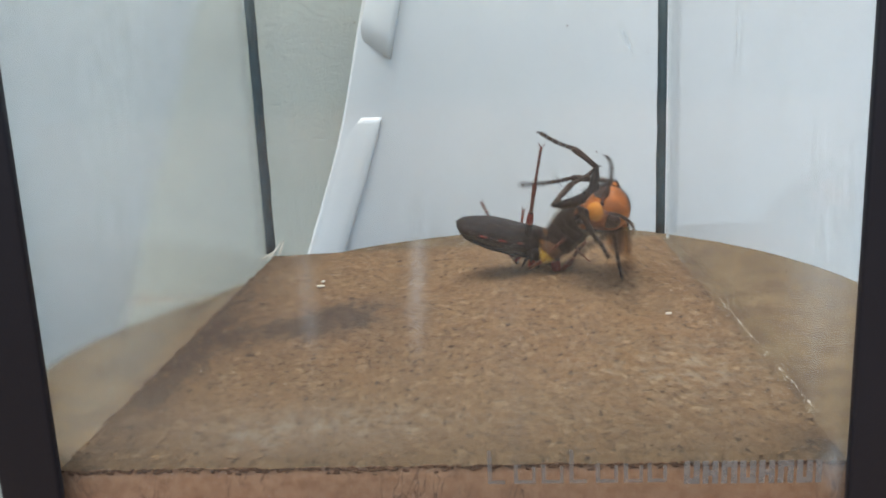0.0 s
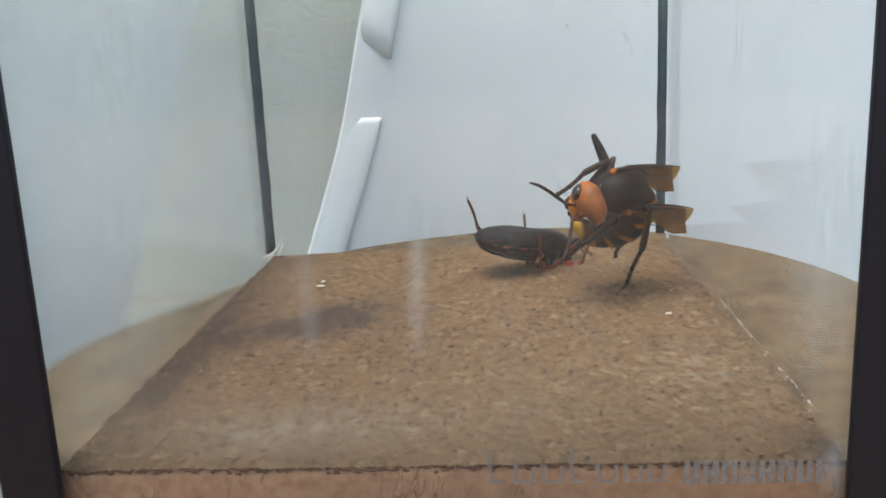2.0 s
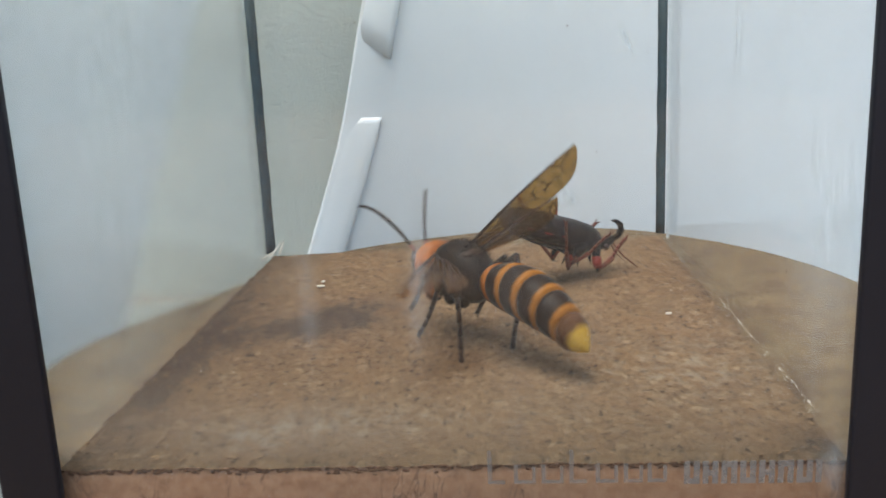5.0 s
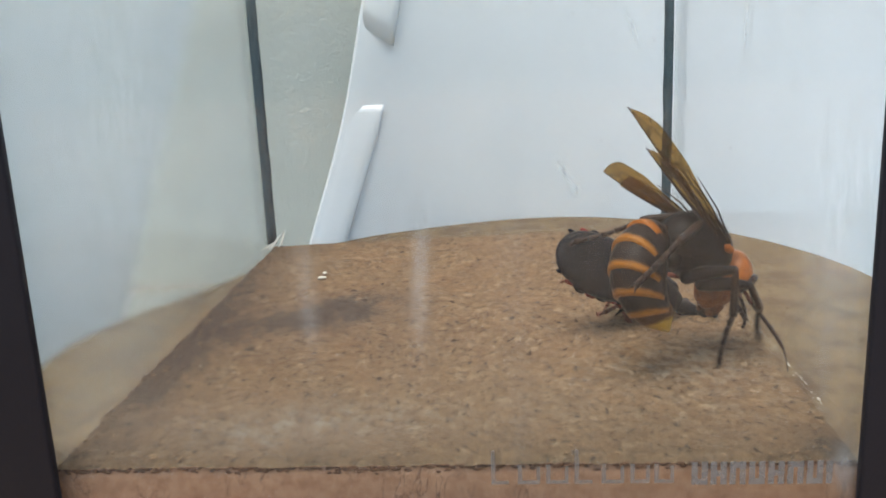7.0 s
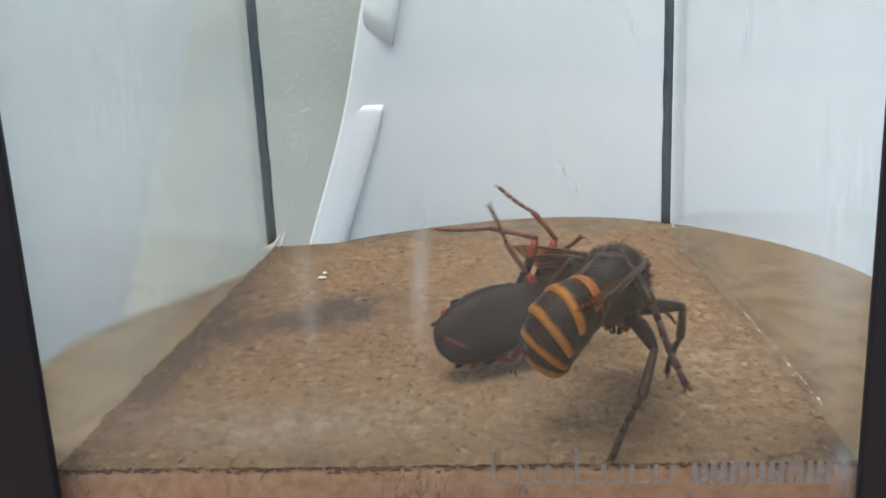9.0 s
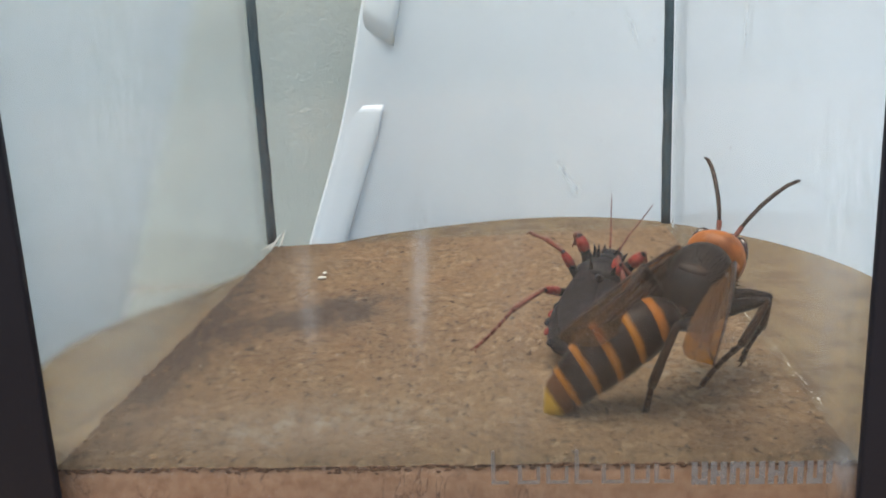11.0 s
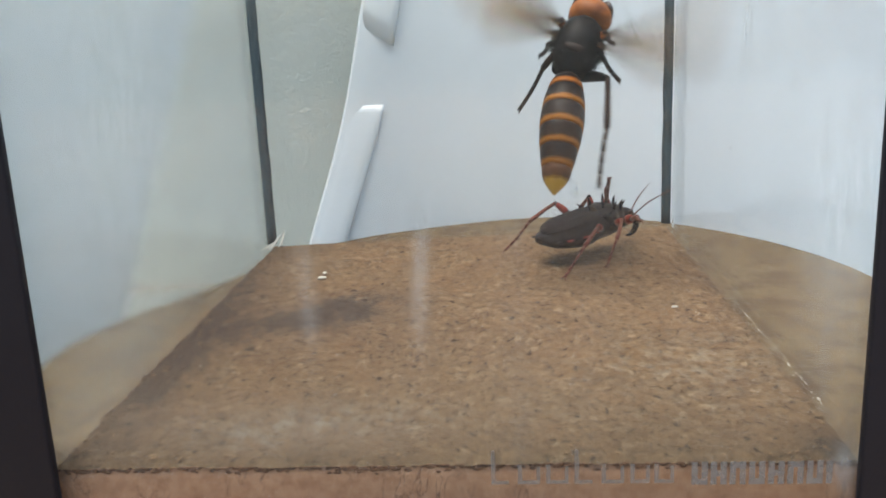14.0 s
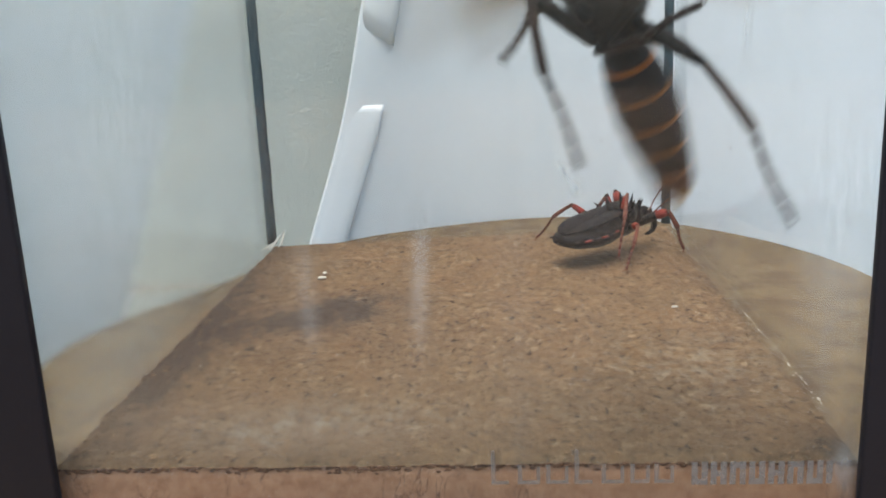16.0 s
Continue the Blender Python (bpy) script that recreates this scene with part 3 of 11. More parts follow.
def build_debris():
    """Loose crumbs and fibres on the board."""
    bm = bmesh.new()
    for i in range(260):
        x, y = random.uniform(-0.053, 0.053), random.uniform(0.002, 0.128)
        if i % 5 == 0:  # more of them along the panes and the front edge
            x = random.choice((-1, 1)) * random.uniform(0.0515, 0.0550)
        elif i % 5 == 1:
            y = random.uniform(0.0008, 0.0030)
        size = random.uniform(0.00010, 0.00036)
        made = bmesh.ops.create_icosphere(bm, subdivisions=1, radius=size)["verts"]
        flat, long, a = random.uniform(0.2, 0.4), random.uniform(1.0, 2.2), random.uniform(0, math.pi)
        for v in made:
            p = v.co * (1 + 0.35 * noise.noise(v.co * 3000 + Vector((i, 0, 0))))
            p = Vector((p.x * long, p.y, p.z * flat))
            v.co = (x + p.x * math.cos(a) - p.y * math.sin(a), y + p.x * math.sin(a) + p.y * math.cos(a), 0.0001 + size * flat + p.z)
    tagged(part("cork_crumbs", bm, CRUMB, smooth=False), "loose brown and pale cork crumbs on the board", "crumbs", kind="stuff")
    for k, (x, y, l, a, tilt) in enumerate(((-0.0545, 0.1268, 0.0078, 66, 26), (-0.0532, 0.1302, 0.0058, 80, 34), (-0.0552, 0.1240, 0.0044, 30, 14))):
        bm = bmesh.new()
        d = Vector((math.cos(radians(a)), math.sin(radians(a)), math.tan(radians(tilt))))
        tube(bm, [tuple((Vector((x, y, 0.0004)) + d * l * u + Vector((0, 0, 0.0004 * math.sin(3 * u)))) * 1000) for u in (-0.5, -0.15, 0.2, 0.5)], [0.14, 0.34, 0.30, 0.06], 6)
        for v in bm.verts:
            v.co.z = max(v.co.z + 0.0012, 0.0002)
        tagged(part("straw_splinter", bm, PALE), "thin whitish splinter lying in the tank's corner", "splinter", group="splinters in the corner")
    for x, y, l, w, a in ((0.0437, 0.0655, 0.0013, 0.0003, 4), (-0.0350, 0.0942, 0.0019, 0.0009, 10), (-0.0352, 0.0985, 0.0012, 0.0007, 70)):
        bm = box(bmesh.new(), -l / 2, l / 2, -w / 2, w / 2, 0.0, 0.0004, 0.0001, 1)
        ob = part("pale_chip", bm, PALE)
        ob.matrix_basis = pose(x, y, 0.0003, 0, 0, a)
        tagged(ob, "small pale chip lying on the cork board", "chip", group="pale chips")
    # flyspecks on the inside of the rear and side panes
    bm = bmesh.new()
    for i in range(46):
        size = random.uniform(0.00010, 0.00030)
        made = bmesh.ops.create_icosphere(bm, subdivisions=1, radius=size)["verts"]
        if i % 3:
            x = random.uniform(-0.050, 0.052)
            spot, flat = Vector((x, back_y(x) - 0.00005, random.uniform(0.012, 0.085))), Vector((1, 0.35, random.uniform(0.8, 1.6)))
        else:
            spot, flat = Vector((SIDE - 0.00005, random.uniform(0.03, 0.13), random.uniform(0.008, 0.07))), Vector((0.35, 1, random.uniform(0.8, 1.6)))
        for v in made:
            v.co = spot + Vector((v.co.x * flat.x, v.co.y * flat.y, v.co.z * flat.z))
    tagged(part("flyspecks", bm, GRIME), "small dark specks of dirt stuck to the tank's panes", "dirt", kind="stuff")
    # pale flecks of dust and chalk on the board
    bm = bmesh.new()
    for i in range(90):
        x, y = random.uniform(-0.055, 0.055), random.uniform(0.003, 0.130)
        if i % 2:
            x = 0.0565 - abs(random.gauss(0, 0.006))
        size = random.uniform(0.00006, 0.00013)
        ball(bm, (x * 1000, y * 1000, 0.05), (size * 1400, size * random.uniform(900, 2200), size * 500), 5, 4)
    tagged(part("dust_flecks", bm, PALE), "pale flecks of dust scattered over the board", "dust", kind="stuff")
    # dried bead of dust along the foot of the two side panes
    for sx, y0, y1 in ((1, 0.010, 0.074), (-1, 0.040, 0.126)):
        bm = bmesh.new()
        n = 60
        pts = [(sx * (HALF + (0.0003 if sx > 0 else -0.0004) + 0.0003 * noise.noise(Vector((i * 0.4, sx, 0)))) * 1000, (y0 + (y1 - y0) * i / n) * 1000, 0.12 + 0.12 * noise.noise(Vector((i * 0.6, 4, 0)))) for i in range(n + 1)]
        del pts[::7]
        for p in pts + pts:  # flakes with gaps between them
            size = max(0.0, 0.05 + 0.22 * noise.noise(Vector((p[1] * 0.45, 8 * sx, 0)))) * (1.0 if sx > 0 else 0.6) * random.uniform(0.5, 1.3) * (1.25 if sx > 0 else 1.0)
            if size > 0.03:
                ball(bm, (p[0] + random.gauss(0, 0.12), p[1] + random.gauss(0, 0.9), p[2]), (size, size * random.uniform(1.5, 4.0), size * 0.6), 6, 4)
        tagged(part("dust_bead", bm, DUST), "dried line of dust where board meets glass", "dust", kind="stuff")


build_ground()
build_stand()
build_board()
build_tank()
build_surroundings()
build_debris()


# ---- the hornet ----
# hips, upper and lower leg lengths (mm) and thickness, front to back
HORNET_LEGS = [((4.2, 2.6, -4.2), 8.0, 15.0), ((0.2, 3.2, -4.8), 9.0, 17.5), ((-4.2, 3.2, -4.2), 10.5, 23.0)]


def add_leg(owner, hip, upper, lower, thick, mats, spur=True):
    """leg > shin: both reach along their own x, the shin from the knee."""
    bm = bmesh.new()
    tube(bm, [(-0.6, 0, 0), (0.6, 0, 0), (upper * 0.3, 0, 0.25), (upper * 0.65, 0, 0.25), (upper * 0.93, 0, 0.0), (upper + 0.25, 0, 0)],
         [thick * 0.9, thick * 1.1, thick * 1.25, thick * 1.05, thick * 0.72, thick * 0.5], 10)
    leg = part("leg", bm, mats[0], owner)
    leg.matrix_basis = Matrix.Translation(Vector(hip) * MM)
    bm = bmesh.new()
    t = thick * 0.62
    ankle = lower * 0.46
    bend = lower * 0.055
    tube(bm, [(-0.2, 0, 0), (0.3, 0, 0), (ankle * 0.4, 0, bend * 0.5), (ankle * 0.85, 0, bend * 0.95), (ankle, 0, bend)],
         [t * 0.8, t, t * 1.05, t * 1.25, t * 1.1], 8)
    if spur:
        tube(bm, [(ankle, 0, bend), (ankle + 1.5, 0, bend - 1.0)], [t * 0.35, t * 0.08], 5)
    joints = 5
    for k in range(joints):
        u0, u1 = k / joints, (k + 0.94) / joints
        span = lower - ankle

        def lie(u):
            return (ankle + span * u, 0, bend * (1 - u) - 0.9 * thick * math.sin(math.pi * u) * 0.4)

        tube(bm, [lie(u0), lie((u0 + u1) / 2), lie(u1)], [t * 0.74, t * 0.80, t * 0.86], 6)
    for s in (-1, 1):
        tube(bm, [(lower - 0.3, 0, 0), (lower + 0.5, s * 0.5, -0.1), (lower + 0.8, s * 0.7, -0.6)], [t * 0.35, t * 0.28, t * 0.06], 5)
    shin = part("shin", bm, mats[1], leg)
    shin.matrix_basis = Matrix.Translation((upper * MM, 0, 0))
    return leg, shin


def wing_mesh(length, chord, start, end):
    """A stretch of a thin wing, from start to end of its length; x outwards, y back."""
    bm = bmesh.new()
    n, m = 16, 7
    top, low = [], []
    for i in range(n + 1):
        u = start + (end - start) * i / n
        lead = -0.10 * chord * math.sin(math.pi * u) - 0.05 * chord
        width = chord * (0.22 + 0.78 * min(1, 1.9 * u) ** 0.9) * (1 - max(0, (u - 0.72) / 0.28) ** 2.2 * 0.93)
        col = []
        for j in range(m + 1):
            v = j / m
            z = 0.28 * math.sin(v * 9 + u * 6) * chord * 0.05 - 0.10 * chord * v * v
            col.append(Vector((length * (u - start), lead + width * v, z)) * MM)
        top.append([bm.verts.new(p + Vector((0, 0, 0.00003))) for p in col])
        low.append([bm.verts.new(p - Vector((0, 0, 0.00003))) for p in col])
    for i in range(n):
        for j in range(m):
            bm.faces.new((top[i][j], top[i + 1][j], top[i + 1][j + 1], top[i][j + 1]))
            bm.faces.new((low[i][j], low[i][j + 1], low[i + 1][j + 1], low[i + 1][j]))
    return bm


def wing_veins(length, chord, start, end, bm=None):
    bm = bm or bmesh.new()
    steps = [start + (end - start) * k / 6 for k in range(7)]
    lead = [(length * (u - start), -0.10 * chord * math.sin(math.pi * u) - 0.05 * chord, 0.05) for u in steps]
    tube(bm, lead, [0.40 - 0.30 * u for u in steps], 6)
    if start == 0:
        for reach, v0 in ((0.95, 0.35), (0.90, 0.62), (0.70, 0.85)):
            x = length * end * reach
            tube(bm, [(0.3, 0.05 * chord, 0.05), (x * 0.5, v0 * 0.62 * chord, 0.02), (x, v0 * chord * 0.82, -0.02)], [0.2, 0.15, 0.07], 5)
    else:
        tube(bm, [(0, 0.45 * chord, 0.0), (length * (1 - start) * 0.5, 0.40 * chord, -0.02)], [0.12, 0.05], 5)
    return bm


def build_hornet():
    body = thing("hornet", "large hornet with an orange head and an orange-banded dark abdomen", "hornet")
    bm = bmesh.new()
    loft(bm, [(-7.0, 1.2, 1.3, -0.6), (-6.6, 3.0, 3.2, -0.4), (-5.2, 4.5, 4.6, -0.2), (-3.0, 5.4, 5.3, 0.1), (-0.5, 5.8, 5.7, 0.4), (2.2, 5.6, 5.5, 0.5), (4.6, 4.7, 4.7, 0.3), (6.2, 3.2, 3.4, 0.1), (6.9, 1.8, 2.0, 0.0)], 26, 2.15)
    bmesh.ops.scale(bm, vec=(1.0, 0.90, 1.02), verts=bm.verts)
    for v in bm.verts:
        v.co += v.co.normalized() * 0.00012 * noise.noise(v.co * 900)
    thorax = part("thorax", bm, BLACK, body, "black velvety thorax")
    bm = bmesh.new()
    for i in range(4200):
        a, b = random.uniform(0, 2 * math.pi), random.uniform(-0.9, 0.9)
        k = math.sqrt(1 - b * b)
        p = Vector((6.2 * b, 5.0 * k * math.cos(a), 5.2 * k * math.sin(a) + 0.3))
        d = Vector((b * 0.3 - 0.25, k * math.cos(a), k * math.sin(a))).normalized() * random.uniform(0.7, 2.0)
        s = d.orthogonal().normalized() * 0.05
        q = [bm.verts.new((p - s) * MM), bm.verts.new((p + s) * MM), bm.verts.new((p + d) * MM)]
        bm.faces.new(q)
    tagged(part("fuzz", bm, BLACK, thorax), kind="stuff")
    for s in (-1, 1):
        part("wing_base", ball(bmesh.new(), (2.6, s * 4.6, 3.2), (1.1, 0.8, 0.7), 10, 8), ORANGE, thorax, "small orange plate")
    part("scutellum", ball(bmesh.new(), (-3.2, 0, 4.6), (1.3, 2.4, 1.0), 14, 8), BROWN, thorax, "brown plate")
    # head, turned on its neck: deep from crown to jaws, flat from front to back
    bm = bmesh.new()
    loft(bm, [(-0.8, 1.0, 1.3, 0.2), (-0.4, 2.9, 3.2, 0.1), (0.6, 4.0, 4.6, -0.4), (2.0, 4.35, 5.1, -0.9), (3.4, 4.0, 5.0, -1.2), (4.6, 3.1, 4.3, -1.4), (5.3, 2.0, 3.0, -1.4), (5.6, 0.9, 1.5, -1.3)], 26, 2.35)
    bmesh.ops.scale(bm, vec=(1.0, 1.11, 1.08), verts=bm.verts)
    for v in bm.verts:  # narrower towards the jaws
        v.co.y *= 1.06 - 0.34 * max(0.0, -v.co.z / 0.0065)
    head = part("head", bm, ORANGE, body, "bright orange head")
    head.matrix_basis = Matrix.Translation((0.0068, 0, 0.0002))
    feelers = []
    for s in (-1, 1):
        bm = ball(bmesh.new(), (0, 0, 0), (1.95, 1.15, 2.9), 16, 12)
        for v in bm.verts:
            v.co.x -= 0.35 * max(0.0, 1 - abs(v.co.z) / 0.0016) * max(0.0, v.co.x)
        eye = part("eye", bm, EYE, head, "dark brown eye")
        eye.matrix_basis = pose(3.75 * MM, s * 3.15 * MM, 0.65 * MM, s * -8, 8, s * -52)
        bm = bmesh.new()
        tube(bm, [(3.6, s * 1.75, -3.6), (4.3, s * 1.9, -4.6), (4.7, s * 1.65, -5.8), (4.8, s * 1.1, -6.8)], [1.05, 1.15, 1.0, 0.65], 12)
        jaw = part("mandible", bm, JAW, head, "brownish orange jaw")
        bm = bmesh.new()
        tube(bm, [(5.25, s * 1.0, -5.0), (5.2, s * 0.8, -6.2), (5.0, s * 0.5, -7.2), (4.9, s * 0.2, -7.5)], [0.4, 0.62, 0.5, 0.1], 10)
        part("tooth", bm, BLACK, jaw, "black biting edge")
        bm = bmesh.new()
        tube(bm, [(5.2, s * 0.9, 1.4), (6.2, s * 1.3, 2.6), (6.9, s * 1.9, 4.6)], [0.42, 0.36, 0.46], 8)
        feeler = part("antenna", bm, BUG_RUST, head, "rusty feeler root")
        bm = bmesh.new()
        pts = [(6.9, s * 1.9, 4.6), (7.3, s * 2.5, 6.2), (8.0, s * 3.6, 8.6), (8.9, s * 5.0, 11.0), (9.9, s * 6.4, 13.0), (11.0, s * 7.7, 14.2), (12.2, s * 8.6, 14.6)]
        tube(bm, pts, [0.30, 0.35, 0.37, 0.37, 0.35, 0.32, 0.20], 8)
        part("flagellum", bm, BROWN, feeler, "dark bent feeler")
        feelers.append(feeler)
    bm = bmesh.new()
    loft(bm, [(4.0, 2.6, 2.5, -0.9), (5.3, 2.2, 2.3, -1.0), (5.85, 1.6, 1.8, -1.05), (6.1, 0.7, 0.9, -1.1)], 18, 2.3)
    part("face_plate", bm, FACE, head, "yellow-orange face plate")
    for p in ((3.0, 0, 3.8), (2.4, -0.8, 4.05), (2.4, 0.8, 4.05)):
        part("simple_eye", ball(bmesh.new(), p, (0.3, 0.3, 0.3), 8, 6), EYE, head)
    # a big, deep head
    grow = Matrix.Diagonal((1.04, 1.0, 1.04, 1))
    for ob in (head, *head.children_recursive):
        ob.data.transform(grow)
        if ob is not head:
            ob.matrix_basis.translation = grow @ ob.matrix_basis.translation
    # abdomen: overlapping plates on a waist, drooping towards the tip
    bm = bmesh.new()
    tube(bm, [(1.2, 0, 0), (0, 0, 0), (-1.5, 0, -0.1), (-3.5, 0, -0.2)], [0.9, 1.0, 1.6, 2.4], 12)
    abdomen = part("abdomen", bm, BROWN, body, "dark abdomen with amber bands")
    abdomen.matrix_basis = Matrix.Translation((-0.0068, 0, -0.0006))
    abdomen_plates = []
    plates = [(-0.6, -5.2, 1.5, 5.1, BAND_WIDE), (-4.6, -9.8, 4.7, 5.95, BAND), (-9.2, -14.4, 5.65, 5.95, BAND), (-13.8, -18.6, 5.65, 5.3, BAND), (-18.0, -22.6, 5.0, 4.2, BAND), (-22.1, -28.0, 3.9, 0.35, TAIL)]
    for k, (x0, x1, r0, r1, mat) in enumerate(plates):
        st = []
        for i in range(9):
            u = i / 8
            x = x0 + (x1 - x0) * u
            r = r0 + (r1 - r0) * (u ** 0.55 if k == 0 else u) + (0.30 * math.sin(math.pi * u) if k < 5 else 1.6 * math.sin(math.pi * u) * (1 - u * 0.35))
            if i == 0 and k:
                r -= 0.5
            st.append((x, r * 0.78, r * 0.80, -0.0052 * x * x))
        bm = bmesh.new()
        loft(bm, st, 26, 2.1)
        abdomen_plates.append(part("abdomen_plate", bm, mat, abdomen, "yellow pointed tip" if k == 5 else ""))
    wings, tips = [], []
    for name, length, chord, x, z in (("forewing", 29.0, 5.6, 2.4, 4.0), ("hindwing", 19.0, 4.0, -0.6, 3.8)):
        for s in (1, -1):
            crease = 0.62 if name == "forewing" else 1.0
            wing = part(name, wing_mesh(length, chord, 0.0, crease), WING, body, "translucent amber wing")
            wing.matrix_basis = Matrix.Translation(Vector((x, s * 4.4, z)) * MM)
            part("vein", wing_veins(length, chord, 0.0, crease), BROWN, wing)
            if crease < 1:
                tip = part("wing_tip", wing_mesh(length, chord, crease, 1.0), WING, wing, "outer end of the wing, folding at a crease")
                tip.matrix_basis = Matrix.Translation((length * crease * MM, 0, 0))
                both, count = bmesh.new(), len(tip.data.polygons)
                both.from_mesh(tip.data)
                veins = wing_veins(length, chord, crease, 1.0, both)
                for f in list(veins.faces)[count:]:
                    f.material_index, f.smooth = 1, True
                veins.to_mesh(tip.data), veins.free()
                tip.data.materials.append(BROWN)
                tips.append(tip)
            wings.append(wing)
    legs = []
    for hip, upper, lower in HORNET_LEGS:
        for s in (1, -1):
            legs.append(add_leg(body, (hip[0], s * hip[1], hip[2]), upper, lower, 1.02, (BLACK, BROWN)))
    for i in range(3):
        for s in (1, -1):
            hip = HORNET_LEGS[i][0]
            part("hip", ball(bmesh.new(), (hip[0] * 0.97, s * hip[1], hip[2] + 0.5), (1.5, 1.3, 1.7), 10, 8), BLACK, thorax)
    return body, head, feelers, abdomen, abdomen_plates, wings, tips, legs


# ---- the assassin bug ----
BUG_LEGS = [((7.2, 2.4, -1.8), 8.0, 10.5), ((2.0, 3.0, -2.0), 8.0, 13.5), ((-1.8, 3.0, -1.8), 9.5, 18.0)]


def build_bug():
    body = thing("assassin_bug", "black spiny assassin bug with red-banded legs", "insect")
    bm = bmesh.new()
    st = []
    for x, w, h in ((-19.8, 0.5, 0.3), (-19.5, 1.5, 0.7), (-18.8, 2.5, 1.1), (-17.2, 3.5, 1.6), (-14.0, 4.35, 2.1), (-10.0, 4.7, 2.6), (-6.0, 4.4, 2.7), (-2.0, 3.8, 2.7), (2.0, 3.6, 2.8), (6.0, 3.0, 2.6), (9.0, 1.8, 1.8)):
        st.append((x, w * (1.3 if x < -4 else 1.12), h * 1.3, -0.6))
    loft(bm, st, 26, 2.2)
    for v in bm.verts:
        v.co.z -= 0.12 * abs(v.co.y)
    trunk = part("trunk", bm, BUG_BLACK, body, "flattened black body")
    for k in range(6):
        for s in (-1, 1):
            x = -17.6 + k * 2.5
            w = (4.1, 5.3, 5.95, 6.0, 5.75, 5.2)[k]
            bm = bmesh.new()
            loft(bm, [(x - 1.2, 0.15, 0.12, -0.7), (x - 0.7, 0.5, 0.22, -0.7), (x + 0.5, 0.45, 0.22, -0.7), (x + 1.1, 0.15, 0.12, -0.7)], 10)
            for v in bm.verts:
                v.co.y += s * w * MM
            part("side_plate", bm, BUG_RED if k % 2 else BUG_BLACK, trunk, "red margin plate" if k % 2 else "")
    for s in (-1, 1):
        bm = bmesh.new()
        loft(bm, [(-18.7, 0.5, 0.2, 0.9), (-18.0, 1.4, 0.25, 1.3), (-16.5, 2.1, 0.35, 1.7), (-12.0, 2.7, 0.45, 2.2), (-6.0, 2.5, 0.5, 2.6), (-1.0, 1.9, 0.5, 2.9), (1.5, 0.9, 0.4, 2.8)], 14)
        for v in bm.verts:
            v.co.y = v.co.y * 1.15 + s * 2.0 * MM * min(1.0, (v.co.x / MM + 20.5) / 8)
            v.co.z += s * 0.00012
        part("wing_cover", bm, BUG_MEMBRANE, body, "dull black folded wing")
    bm = bmesh.new()
    loft(bm, [(-0.6, 3.6, 1.6, 1.9), (0.4, 4.6, 2.4, 1.8), (2.2, 4.9, 2.9, 1.6), (4.2, 4.0, 2.9, 1.3), (5.0, 3.2, 2.5, 1.1), (6.2, 3.3, 2.5, 0.9), (8.0, 2.8, 2.2, 0.7), (9.2, 1.6, 1.5, 0.5)], 22, 2.2)
    for v in bm.verts:
        v.co += v.co.normalized() * 0.00016 * noise.noise(v.co * 700)
    pro = part("pronotum", bm, BUG_BLACK, body, "knobbly black shield")
    for x, y, z, dx, dy, dz in ((0.4, 4.3, 2.6, -0.9, 2.0, 1.3), (0.6, 2.0, 4.0, -1.0, 0.5, 2.6), (2.6, 3.6, 3.6, 0.0, 1.2, 2.0), (4.6, 1.6, 3.8, 0.4, 0.5, 2.6), (6.6, 2.4, 2.8, 0.9, 1.0, 1.9), (7.8, 1.0, 2.6, 1.2, 0.4, 1.7)):
        for s in (-1, 1):
            bm = bmesh.new()
            tube(bm, [(x, s * y, z - 0.7), (x + dx * 0.5, s * (y + dy * 0.45), z + dz * 0.5), (x + dx, s * (y + dy), z + dz)], [0.55, 0.32, 0.05], 7)
            part("spine", bm, BUG_BLACK, pro, "pointed black spine")
    bm = bmesh.new()
    tube(bm, [(-0.2, 0, 2.4), (-1.8, 0, 3.6), (-2.6, 0, 5.0)], [1.3, 0.7, 0.08], 8)
    part("spine", bm, BUG_BLACK, pro, "pointed black spine")
    # head with neck, eyes, beak and feelers
    bm = bmesh.new()
    loft(bm, [(0, 1.1, 1.1, 0.0), (1.2, 1.0, 1.0, 0.1), (2.2, 1.5, 1.5, 0.2), (3.6, 1.6, 1.6, 0.2), (4.8, 1.2, 1.3, 0.0), (6.0, 0.9, 1.0, -0.2), (6.8, 0.5, 0.6, -0.4)], 16)
    head = part("head", bm, BUG_BLACK, body)
    head.matrix_basis = pose(9.0 * MM, 0, 0.6 * MM, 0, 22, 0)
    for s in (-1, 1):
        part("eye", ball(bmesh.new(), (3.1, s * 1.5, 0.7), (0.9, 0.7, 0.9), 12, 8), EYE, head, "bulging dark eye")
        bm = bmesh.new()
        tube(bm, [(5.8, s * 0.7, 0.5), (7.4, s * 1.4, 2.8), (8.6, s * 1.9, 4.4), (12.0, s * 3.2, 7.4), (16.0, s * 4.4, 10.4)], [0.24, 0.2, 0.2, 0.13, 0.06], 6)
        part("antenna", bm, BUG_RUST, head, "thin feeler")
    bm = bmesh.new()
    tube(bm, [(6.4, 0, -0.4), (7.8, 0, -0.9), (8.6, 0, -2.2), (8.2, 0, -3.8), (6.8, 0, -5.0), (5.2, 0, -5.4)], [0.65, 0.8, 0.85, 0.75, 0.5, 0.12], 10)
    part("beak", bm, BUG_BLACK, head, "thick curved beak")
    legs = []
